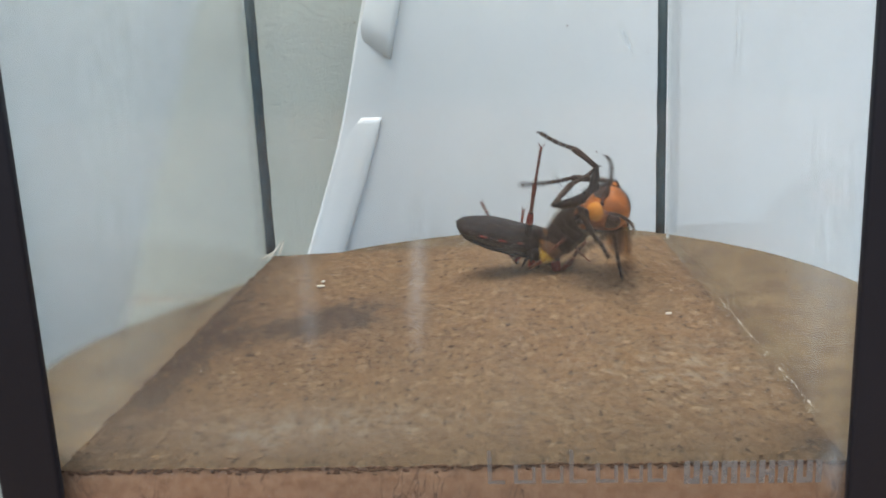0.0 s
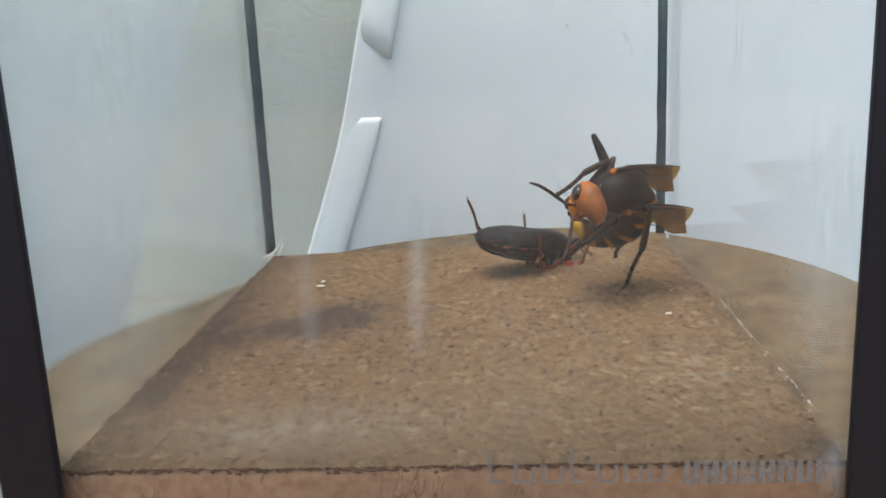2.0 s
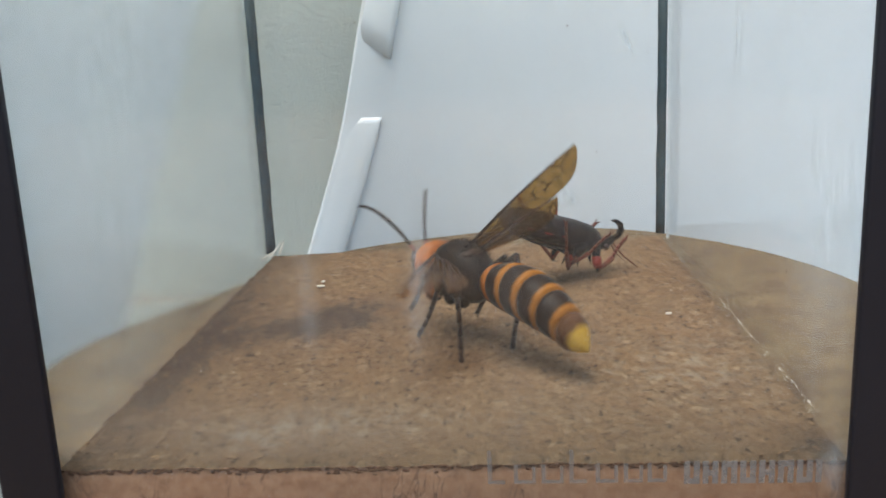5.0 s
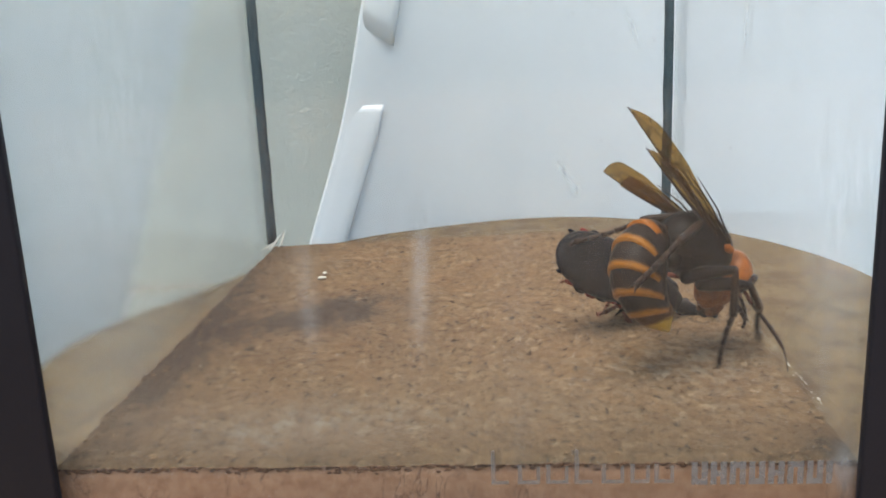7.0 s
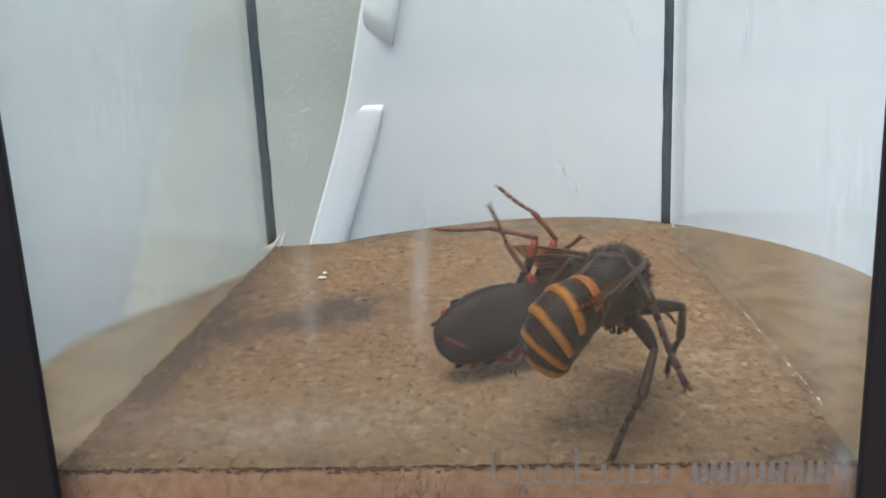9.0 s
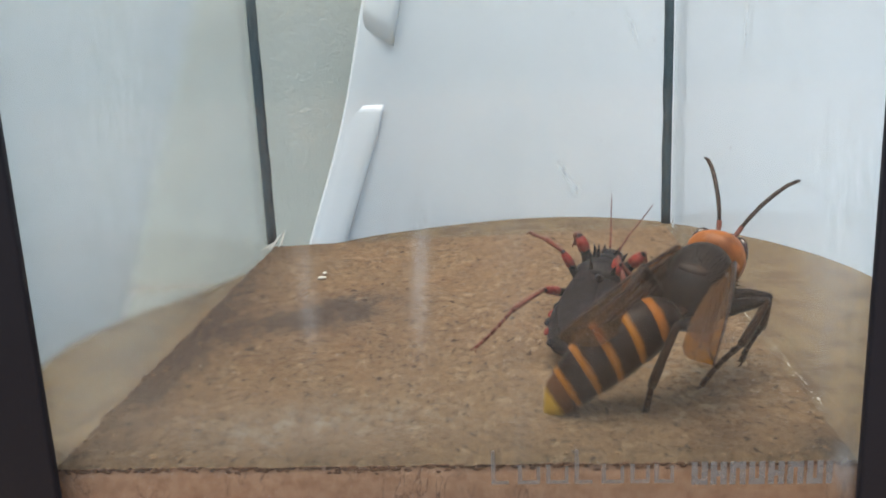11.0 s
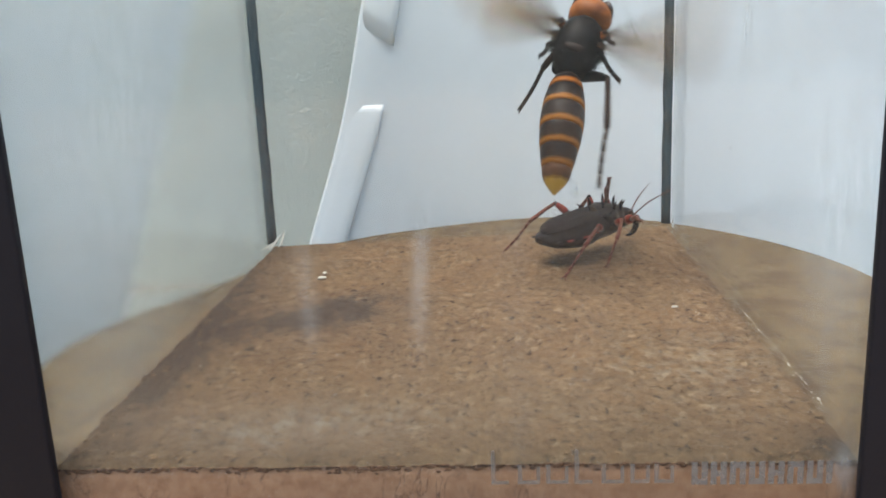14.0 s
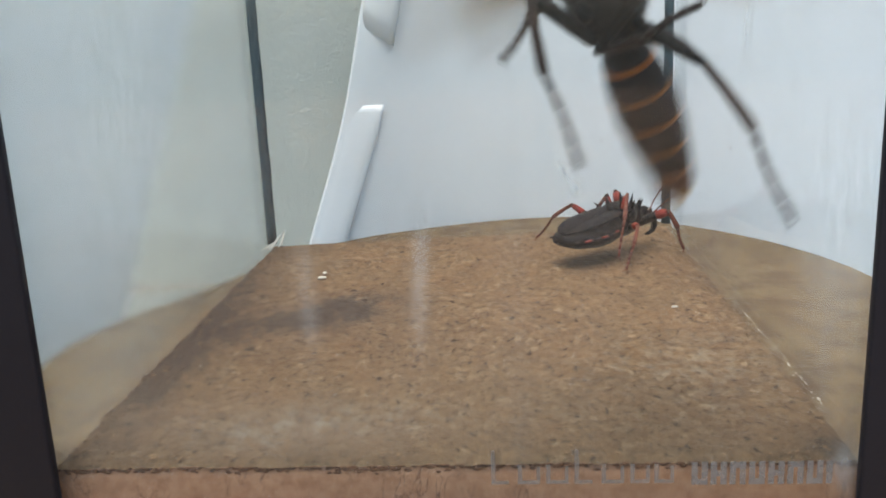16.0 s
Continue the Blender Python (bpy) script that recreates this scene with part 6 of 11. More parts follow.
    walk(hornet_plates[5], [
        (0, turn(-10.7, 0.0, 13.1, 737, 0, -676, 0)), (0.3, turn(-21.9, 0.0, 5.8, -500, 0, 866, 0)), (0.6, turn(-21.9, 0.0, 5.8, -500, 0, 866, 0)),
        (1, turn(-21.9, 0.0, 5.8, -500, 0, 866, 0)), (1.5, turn(-21.9, 0.0, 5.8, -500, 0, 866, 0)), (2, turn(-21.9, 0.0, 5.8, -500, 0, 866, 0)),
        (2.5, turn(-21.9, 0.0, 5.8, -500, 0, 866, 0)), (3, turn(-21.9, 0.0, 5.8, -500, 0, 866, 0)), (3.4, turn(-21.9, 0.0, 5.8, -500, 0, 866, 0)),
        (3.6, turn(-21.9, 0.0, 5.8, -500, 0, 866, 0)), (3.7, turn(-19.4, 0.0, 8.4, -659, 0, 752, 0)), (3.8, turn(-20.0, 0.0, 8.0, -643, 0, 766, 0)),
        (3.9, turn(-13.4, 0.0, 10.4, 793, 0, -609, 0)), (4, turn(-12.6, 0.0, 12.5, 707, 0, -707, 0)), (4.1, turn(-1.7, 0.0, 5.0, 982, 0, -191, 0)),
        (4.2, turn(-1.2, 0.0, 4.2, 988, 0, -156, 0)), (4.7, turn(-8.2, 0.0, 9.9, 887, 0, -462, 0)), (5.2, turn(-1.4, 0.0, 4.6, 985, 0, -174, 0)),
        (6.4, turn(-1.4, 0.0, 4.6, 985, 0, -174, 0)), (6.467, turn(-5.7, 0.0, 11.6, 866, 0, -500, 0)), (6.5, turn(-5.7, 0.0, 11.6, 866, 0, -500, 0)),
        (6.7, turn(-14.0, 0.0, 12.0, -676, 0, 737, 0)), (7, turn(-13.7, 0.0, 12.2, -676, 0, 737, 0)), (7.3, turn(-10.7, 0.0, 13.1, 737, 0, -676, 0)),
        (7.5, turn(-23.3, 0.0, 3.7, -423, 0, 906, 0)), (7.7, turn(-2.4, 0.0, 13.1, 866, 0, -500, 0)), (8, turn(-7.5, 0.0, 14.4, 766, 0, -643, 0)),
        (8.3, turn(-11.6, 0.0, 13.2, 707, 0, -707, 0)), (8.5, turn(-14.8, 0.0, 11.9, -643, 0, 766, 0)), (8.7, turn(-7.1, 0.0, 14.6, 766, 0, -643, 0)),
        (9, turn(-12.1, 0.0, 13.5, -676, 0, 737, 0)), (9.2, turn(-10.4, 0.0, 13.3, 737, 0, -676, 0)), (9.9, turn(-4.4, 0.0, 8.0, 945, 0, -328, 0)),
        (10.6, turn(-4.1, 0.0, 7.7, 949, 0, -315, 0)), (11.3, turn(2.9, 0.0, 2.6, 996, 0, -87, 0)), (11.5, turn(-10.5, 0.0, 11.7, 793, 0, -609, 0)),
        (11.7, turn(-1.5, 0.0, 8.9, 940, 0, -342, 0)), (11.8, turn(-1.5, 0.0, 4.7, 984, 0, -179, 0)), (11.9, turn(2.5, 0.0, 3.8, 991, 0, -131, 0)),
        (12, turn(2.5, 0.0, 3.8, 991, 0, -131, 0)), (12.1, turn(2.5, 0.0, 3.8, 991, 0, -131, 0)), (12.2, turn(-1.1, 0.0, 4.0, 989, 0, -151, 0)),
        (12.3, turn(-1.4, 0.0, 4.6, 985, 0, -174, 0)), (12.5, turn(1.8, 0.0, 3.7, 991, 0, -131, 0)), (12.7, turn(-2.6, 0.0, 6.3, 970, 0, -245, 0)),
        (12.8, turn(-1.4, 0.0, 4.6, 985, 0, -174, 0)), (12.9, turn(-1.2, 0.0, 4.2, 987, 0, -159, 0)), (13, turn(-1.1, 0.0, 3.9, 989, 0, -145, 0)),
        (13.1, turn(-0.9, 0.0, 3.5, 991, 0, -131, 0)), (14.1, turn(-0.9, 0.0, 3.5, 991, 0, -131, 0)), (14.2, turn(-1.2, 0.0, 4.1, 988, 0, -152, 0)),
        (14.3, turn(-1.4, 0.0, 4.6, 985, 0, -174, 0)), (14.4, turn(-2.9, 0.0, 6.6, 966, 0, -259, 0)), (14.5, turn(-4.8, 0.0, 8.2, 940, 0, -342, 0)),
        (14.6, turn(-3.3, 0.0, 7.0, 960, 0, -280, 0)), (14.7, turn(-2.1, 0.0, 5.6, 976, 0, -216, 0)), (14.8, turn(-1.8, 0.0, 5.1, 981, 0, -194, 0)),
        (14.9, turn(-1.4, 0.0, 4.6, 985, 0, -172, 0)), (15, turn(-1.1, 0.0, 4.0, 989, 0, -150, 0)), (15.1, turn(-0.9, 0.0, 3.4, 992, 0, -127, 0)),
        (15.2, turn(-0.6, 0.0, 2.8, 994, 0, -105, 0)), (16, turn(-0.6, 0.0, 2.8, 994, 0, -105, 0))])
    walk(hornet_wings[0], beat([
        (0, turn(2.4, 4.4, 4.0, 281, 52, -303, 909)), (0.15, turn(2.4, 4.4, 4.0, -113, 42, 743, -659)), (0.3, turn(2.4, 4.4, 4.0, 87, 124, 965, -215)),
        (0.6, turn(2.4, 4.4, 4.0, 15, 99, 989, -108)), (1, turn(2.4, 4.4, 4.0, 17, 184, 978, -99)), (1.5, turn(2.4, 4.4, 4.0, 10, 153, 983, -103)),
        (2, turn(2.4, 4.4, 4.0, 10, 153, 983, -103)), (2.5, turn(2.4, 4.4, 4.0, -3, 94, 990, -103)), (3, turn(2.4, 4.4, 4.0, 48, 72, 991, -105)),
        (3.4, turn(2.4, 4.4, 4.0, 30, 114, 988, -103)), (3.6, turn(2.4, 4.4, 4.0, 24, 124, 986, -107)), (3.65, turn(2.4, 4.4, 4.0, -72, 282, 703, -649)),
        (3.7, turn(2.4, 4.4, 4.0, 138, -324, -132, 927)), (3.8, turn(2.4, 4.4, 4.0, 156, -224, -350, 896)), (3.833, turn(2.4, 4.4, 4.0, 445, -133, -306, 831)),
        (3.9, turn(2.4, 4.4, 4.0, 691, -29, -231, 684)), (3.95, turn(2.4, 4.4, 4.0, -462, -153, 622, -613)), (4, turn(2.4, 4.4, 4.0, -120, -298, 862, -393)),
        (4.05, turn(2.4, 4.4, 4.0, 116, 262, -636, 717)), (4.1, turn(2.4, 4.4, 4.0, 94, 185, -309, 928)), (4.2, turn(2.4, 4.4, 4.0, 28, 138, -306, 942)),
        (4.7, turn(2.4, 4.4, 4.0, 155, 60, -9, 986)), (6.4, turn(2.4, 4.4, 4.0, 155, 60, -9, 986)), (6.433, turn(2.4, 4.4, 4.0, 290, -324, 132, 891)),
        (6.467, turn(2.4, 4.4, 4.0, 711, -317, -392, 490)), (6.5, turn(2.4, 4.4, 4.0, 711, -317, -392, 490)), (6.6, turn(2.4, 4.4, 4.0, 673, -167, -114, 711)),
        (6.7, turn(2.4, 4.4, 4.0, 535, 9, 182, 825)), (7, turn(2.4, 4.4, 4.0, 564, 215, 282, 746)), (7.3, turn(2.4, 4.4, 4.0, 473, 83, 287, 829)),
        (7.5, turn(2.4, 4.4, 4.0, 643, 264, 183, 695)), (7.6, turn(2.4, 4.4, 4.0, 680, -55, -46, 729)), (7.7, turn(2.4, 4.4, 4.0, 611, -365, -268, 649)),
        (7.85, turn(2.4, 4.4, 4.0, 346, -211, -309, 860)), (8, turn(2.4, 4.4, 4.0, 33, -27, -306, 951)), (8.15, turn(2.4, 4.4, 4.0, 396, -217, -307, 838)),
        (8.3, turn(2.4, 4.4, 4.0, 687, -368, -252, 574)), (8.5, turn(2.4, 4.4, 4.0, 733, -318, -230, 556)), (8.6, turn(2.4, 4.4, 4.0, 439, -225, -282, 823)),
        (8.7, turn(2.4, 4.4, 4.0, 72, -93, -287, 951)), (8.85, turn(2.4, 4.4, 4.0, 304, -566, -336, 688)), (9, turn(2.4, 4.4, 4.0, -431, 841, 269, -186)),
        (9.2, turn(2.4, 4.4, 4.0, -508, 729, 362, -283)), (10.25, turn(2.4, 4.4, 4.0, 342, -430, -401, 733)), (11.3, turn(2.4, 4.4, 4.0, 67, 7, -312, 948)),
        (11.5, turn(2.4, 4.4, 4.0, 350, -253, -279, 858)), (11.7, turn(2.4, 4.4, 4.0, 14, -72, -294, 953)), (11.8, turn(2.4, 4.4, 4.0, 187, -139, 27, 972)),
        (11.9, turn(2.4, 4.4, 4.0, 57, -261, -220, 938)), (12, turn(2.4, 4.4, 4.0, 31, -243, -225, 943)), (12.1, turn(2.4, 4.4, 4.0, 16, -166, -258, 951)),
        (12.2, turn(2.4, 4.4, 4.0, 48, -7, 0, 999)), (12.3, turn(2.4, 4.4, 4.0, -48, 87, 4, 995)), (12.333, turn(2.4, 4.4, 4.0, -403, 11, -220, 888)),
        (12.5, turn(2.4, 4.4, 4.0, -2, -227, -228, 947)), (12.567, turn(2.4, 4.4, 4.0, -482, -187, -90, 851)), (12.633, turn(2.4, 4.4, 4.0, 837, 97, -72, -534)),
        (12.7, turn(2.4, 4.4, 4.0, 973, -17, -215, -78)), (12.8, turn(2.4, 4.4, 4.0, 973, -27, 151, 172)), (12.9, turn(2.4, 4.4, 4.0, 796, -204, 412, 394)),
        (13, turn(2.4, 4.4, 4.0, 537, -378, 291, 696)), (13.1, turn(2.4, 4.4, 4.0, 320, -418, 161, 835))], 0, ((5.5, 6.15), (13.2, 16.0),)))
    walk(hornet_wings[1], beat([
        (0, turn(2.4, -4.4, 4.0, -219, 119, 888, -387)), (0.3, turn(2.4, -4.4, 4.0, 94, 151, 961, -212)), (0.6, turn(2.4, -4.4, 4.0, 18, 39, 993, -108)),
        (1, turn(2.4, -4.4, 4.0, 14, 150, 984, -100)), (1.5, turn(2.4, -4.4, 4.0, 7, 119, 988, -103)), (2, turn(2.4, -4.4, 4.0, 7, 119, 988, -103)),
        (2.5, turn(2.4, -4.4, 4.0, -15, 45, 994, -102)), (3, turn(2.4, -4.4, 4.0, 45, 37, 993, -107)), (3.4, turn(2.4, -4.4, 4.0, 29, 104, 989, -103)),
        (3.6, turn(2.4, -4.4, 4.0, 26, 149, 983, -106)), (3.65, turn(2.4, -4.4, 4.0, -116, 266, 706, -647)), (3.7, turn(2.4, -4.4, 4.0, 212, -275, -144, 927)),
        (3.8, turn(2.4, -4.4, 4.0, 271, -82, -400, 872)), (3.9, turn(2.4, -4.4, 4.0, 413, 136, -419, 797)), (3.95, turn(2.4, -4.4, 4.0, -284, -231, 682, -633)),
        (4, turn(2.4, -4.4, 4.0, -120, -298, 862, -393)), (4.05, turn(2.4, -4.4, 4.0, 233, 229, -635, 700)), (4.1, turn(2.4, -4.4, 4.0, 308, 123, -304, 893)),
        (4.2, turn(2.4, -4.4, 4.0, 173, 80, -306, 933)), (4.7, turn(2.4, -4.4, 4.0, -155, 60, 9, 986)), (6.4, turn(2.4, -4.4, 4.0, -155, 60, 9, 986)),
        (6.433, turn(2.4, -4.4, 4.0, 157, -250, 142, 945)), (6.467, turn(2.4, -4.4, 4.0, 711, -343, -393, 471)), (6.5, turn(2.4, -4.4, 4.0, 711, -343, -393, 471)),
        (6.6, turn(2.4, -4.4, 4.0, 665, -184, -116, 714)), (6.7, turn(2.4, -4.4, 4.0, 511, 6, 180, 841)), (7, turn(2.4, -4.4, 4.0, 189, 208, 185, 942)),
        (7.3, turn(2.4, -4.4, 4.0, 365, -2, 274, 890)), (7.5, turn(2.4, -4.4, 4.0, 425, 196, 129, 874)), (7.6, turn(2.4, -4.4, 4.0, 559, -133, -77, 815)),
        (7.7, turn(2.4, -4.4, 4.0, 596, -439, -270, 615)), (7.85, turn(2.4, -4.4, 4.0, -245, 336, 745, -522)), (8, turn(2.4, -4.4, 4.0, 196, 109, 945, -236)),
        (8.15, turn(2.4, -4.4, 4.0, -301, 333, 748, -489)), (8.3, turn(2.4, -4.4, 4.0, 677, -424, -250, 546)), (8.5, turn(2.4, -4.4, 4.0, 724, -377, -227, 531)),
        (8.567, turn(2.4, -4.4, 4.0, -492, 349, 598, -528)), (8.633, turn(2.4, -4.4, 4.0, -165, 255, 854, -423)), (8.7, turn(2.4, -4.4, 4.0, 194, 111, 945, -237)),
        (9, turn(2.4, -4.4, 4.0, 23, 77, 945, -316)), (9.2, turn(2.4, -4.4, 4.0, -24, -8, 947, -322)), (11.3, turn(2.4, -4.4, 4.0, -12, -110, 944, -310)),
        (11.5, turn(2.4, -4.4, 4.0, 188, -96, 943, -256)), (11.7, turn(2.4, -4.4, 4.0, 146, -102, 946, -271)), (11.733, turn(2.4, -4.4, 4.0, 81, -77, 750, -652)),
        (11.767, turn(2.4, -4.4, 4.0, -1, 37, -413, 910)), (11.8, turn(2.4, -4.4, 4.0, 79, -9, 1, 997)), (11.833, turn(2.4, -4.4, 4.0, -2, -23, -417, 908)),
        (11.867, turn(2.4, -4.4, 4.0, 83, 32, 757, -648)), (11.9, turn(2.4, -4.4, 4.0, 149, 35, 952, -264)), (12, turn(2.4, -4.4, 4.0, 169, -10, 952, -257)),
        (12.1, turn(2.4, -4.4, 4.0, 119, -50, 952, -278)), (12.15, turn(2.4, -4.4, 4.0, -102, 9, -595, 797)), (12.2, turn(2.4, -4.4, 4.0, -44, -36, -2, 998)),
        (12.267, turn(2.4, -4.4, 4.0, -547, -92, -166, 816)), (12.3, turn(2.4, -4.4, 4.0, 876, 119, 277, -375)), (12.4, turn(2.4, -4.4, 4.0, 575, -16, 719, -390)),
        (12.5, turn(2.4, -4.4, 4.0, 99, -146, 942, -286)), (12.567, turn(2.4, -4.4, 4.0, 418, -208, 693, -549)), (12.633, turn(2.4, -4.4, 4.0, -638, 220, -282, 682)),
        (12.7, turn(2.4, -4.4, 4.0, 707, -181, -196, -654)), (12.8, turn(2.4, -4.4, 4.0, 971, -21, -90, -221)), (12.867, turn(2.4, -4.4, 4.0, 958, -164, 195, 131)),
        (12.9, turn(2.4, -4.4, 4.0, 730, -270, 436, 453)), (13, turn(2.4, -4.4, 4.0, 494, -389, 262, 732)), (13.1, turn(2.4, -4.4, 4.0, 280, -350, 110, 887))], 1, ((5.5, 6.15), (13.2, 16.0),)))
    walk(hornet_wings[2], beat([
        (0, turn(-0.6, 4.4, 3.8, 271, 32, -303, 913)), (0.15, turn(-0.6, 4.4, 3.8, -98, 54, 744, -659)), (0.3, turn(-0.6, 4.4, 3.8, 105, 124, 964, -209)),
        (0.6, turn(-0.6, 4.4, 3.8, 35, 99, 989, -104)), (1, turn(-0.6, 4.4, 3.8, 36, 182, 977, -100)), (1.5, turn(-0.6, 4.4, 3.8, 29, 152, 983, -103)),
        (2, turn(-0.6, 4.4, 3.8, 29, 152, 983, -103)), (2.5, turn(-0.6, 4.4, 3.8, 16, 94, 990, -104)), (3, turn(-0.6, 4.4, 3.8, 66, 72, 990, -104)),
        (3.4, turn(-0.6, 4.4, 3.8, 49, 113, 987, -103)), (3.6, turn(-0.6, 4.4, 3.8, 43, 124, 986, -105)), (3.633, turn(-0.6, 4.4, 3.8, -19, 251, 836, -488)),
        (3.667, turn(-0.6, 4.4, 3.8, 78, -331, -528, 778)), (3.7, turn(-0.6, 4.4, 3.8, 122, -348, -120, 922)), (3.8, turn(-0.6, 4.4, 3.8, 121, -241, -343, 900)),
        (3.833, turn(-0.6, 4.4, 3.8, 440, -147, -295, 835)), (3.9, turn(-0.6, 4.4, 3.8, 708, -35, -213, 673)), (3.933, turn(-0.6, 4.4, 3.8, 454, 141, -302, 826)),
        (3.966, turn(-0.6, 4.4, 3.8, 304, 234, -640, 665)), (4, turn(-0.6, 4.4, 3.8, -102, -287, 869, -390)), (4.05, turn(-0.6, 4.4, 3.8, 71, 251, -636, 726)),
        (4.1, turn(-0.6, 4.4, 3.8, 28, 172, -296, 939)), (4.2, turn(-0.6, 4.4, 3.8, -40, 123, -294, 947)), (4.7, turn(-0.6, 4.4, 3.8, 152, 27, -4, 988)),
        (6.4, turn(-0.6, 4.4, 3.8, 152, 27, -4, 988)), (6.433, turn(-0.6, 4.4, 3.8, 287, -330, 136, 889)), (6.467, turn(-0.6, 4.4, 3.8, 700, -327, -385, 505)),
        (6.5, turn(-0.6, 4.4, 3.8, 700, -327, -385, 505)), (6.6, turn(-0.6, 4.4, 3.8, 661, -185, -112, 718)), (6.7, turn(-0.6, 4.4, 3.8, 529, -17, 177, 830)),
        (7, turn(-0.6, 4.4, 3.8, 567, 181, 274, 755)), (7.3, turn(-0.6, 4.4, 3.8, 471, 59, 284, 833)), (7.5, turn(-0.6, 4.4, 3.8, 647, 233, 182, 703)),
        (7.6, turn(-0.6, 4.4, 3.8, 672, -77, -42, 736)), (7.7, turn(-0.6, 4.4, 3.8, 597, -376, -260, 660)), (7.85, turn(-0.6, 4.4, 3.8, 334, -226, -301, 864)),
        (8, turn(-0.6, 4.4, 3.8, 26, -45, -302, 952)), (8.15, turn(-0.6, 4.4, 3.8, 384, -232, -299, 842)), (8.3, turn(-0.6, 4.4, 3.8, 674, -379, -244, 586)),
        (8.5, turn(-0.6, 4.4, 3.8, 720, -332, -223, 567)), (8.6, turn(-0.6, 4.4, 3.8, 427, -241, -275, 827)), (8.7, turn(-0.6, 4.4, 3.8, 65, -110, -281, 951)),
        (8.85, turn(-0.6, 4.4, 3.8, 300, -566, -325, 695)), (9, turn(-0.6, 4.4, 3.8, -435, 836, 262, -210)), (9.2, turn(-0.6, 4.4, 3.8, -510, 722, 352, -308)),
        (10.25, turn(-0.6, 4.4, 3.8, 335, -433, -389, 741)), (11.3, turn(-0.6, 4.4, 3.8, 60, -12, -309, 949)), (11.5, turn(-0.6, 4.4, 3.8, 337, -265, -273, 861)),
        (11.7, turn(-0.6, 4.4, 3.8, 9, -89, -288, 953)), (11.8, turn(-0.6, 4.4, 3.8, 186, -100, 19, 977)), (11.9, turn(-0.6, 4.4, 3.8, 53, -272, -213, 937)),
        (12, turn(-0.6, 4.4, 3.8, 27, -254, -218, 942)), (12.1, turn(-0.6, 4.4, 3.8, 12, -181, -252, 951)), (12.2, turn(-0.6, 4.4, 3.8, 59, -1, 0, 998)),
        (12.3, turn(-0.6, 4.4, 3.8, -21, 84, 2, 996)), (12.5, turn(-0.6, 4.4, 3.8, -5, -239, -222, 945)), (12.567, turn(-0.6, 4.4, 3.8, -493, -202, -88, 842)),
        (12.633, turn(-0.6, 4.4, 3.8, 848, 111, -68, -513)), (12.7, turn(-0.6, 4.4, 3.8, 977, -10, -207, -47)), (12.8, turn(-0.6, 4.4, 3.8, 960, -40, 184, 208)),
        (12.9, turn(-0.6, 4.4, 3.8, 770, -229, 411, 430)), (13, turn(-0.6, 4.4, 3.8, 537, -380, 294, 693)), (13.1, turn(-0.6, 4.4, 3.8, 358, -435, 193, 804))], 2, ((5.5, 6.15), (13.2, 16.0),)))
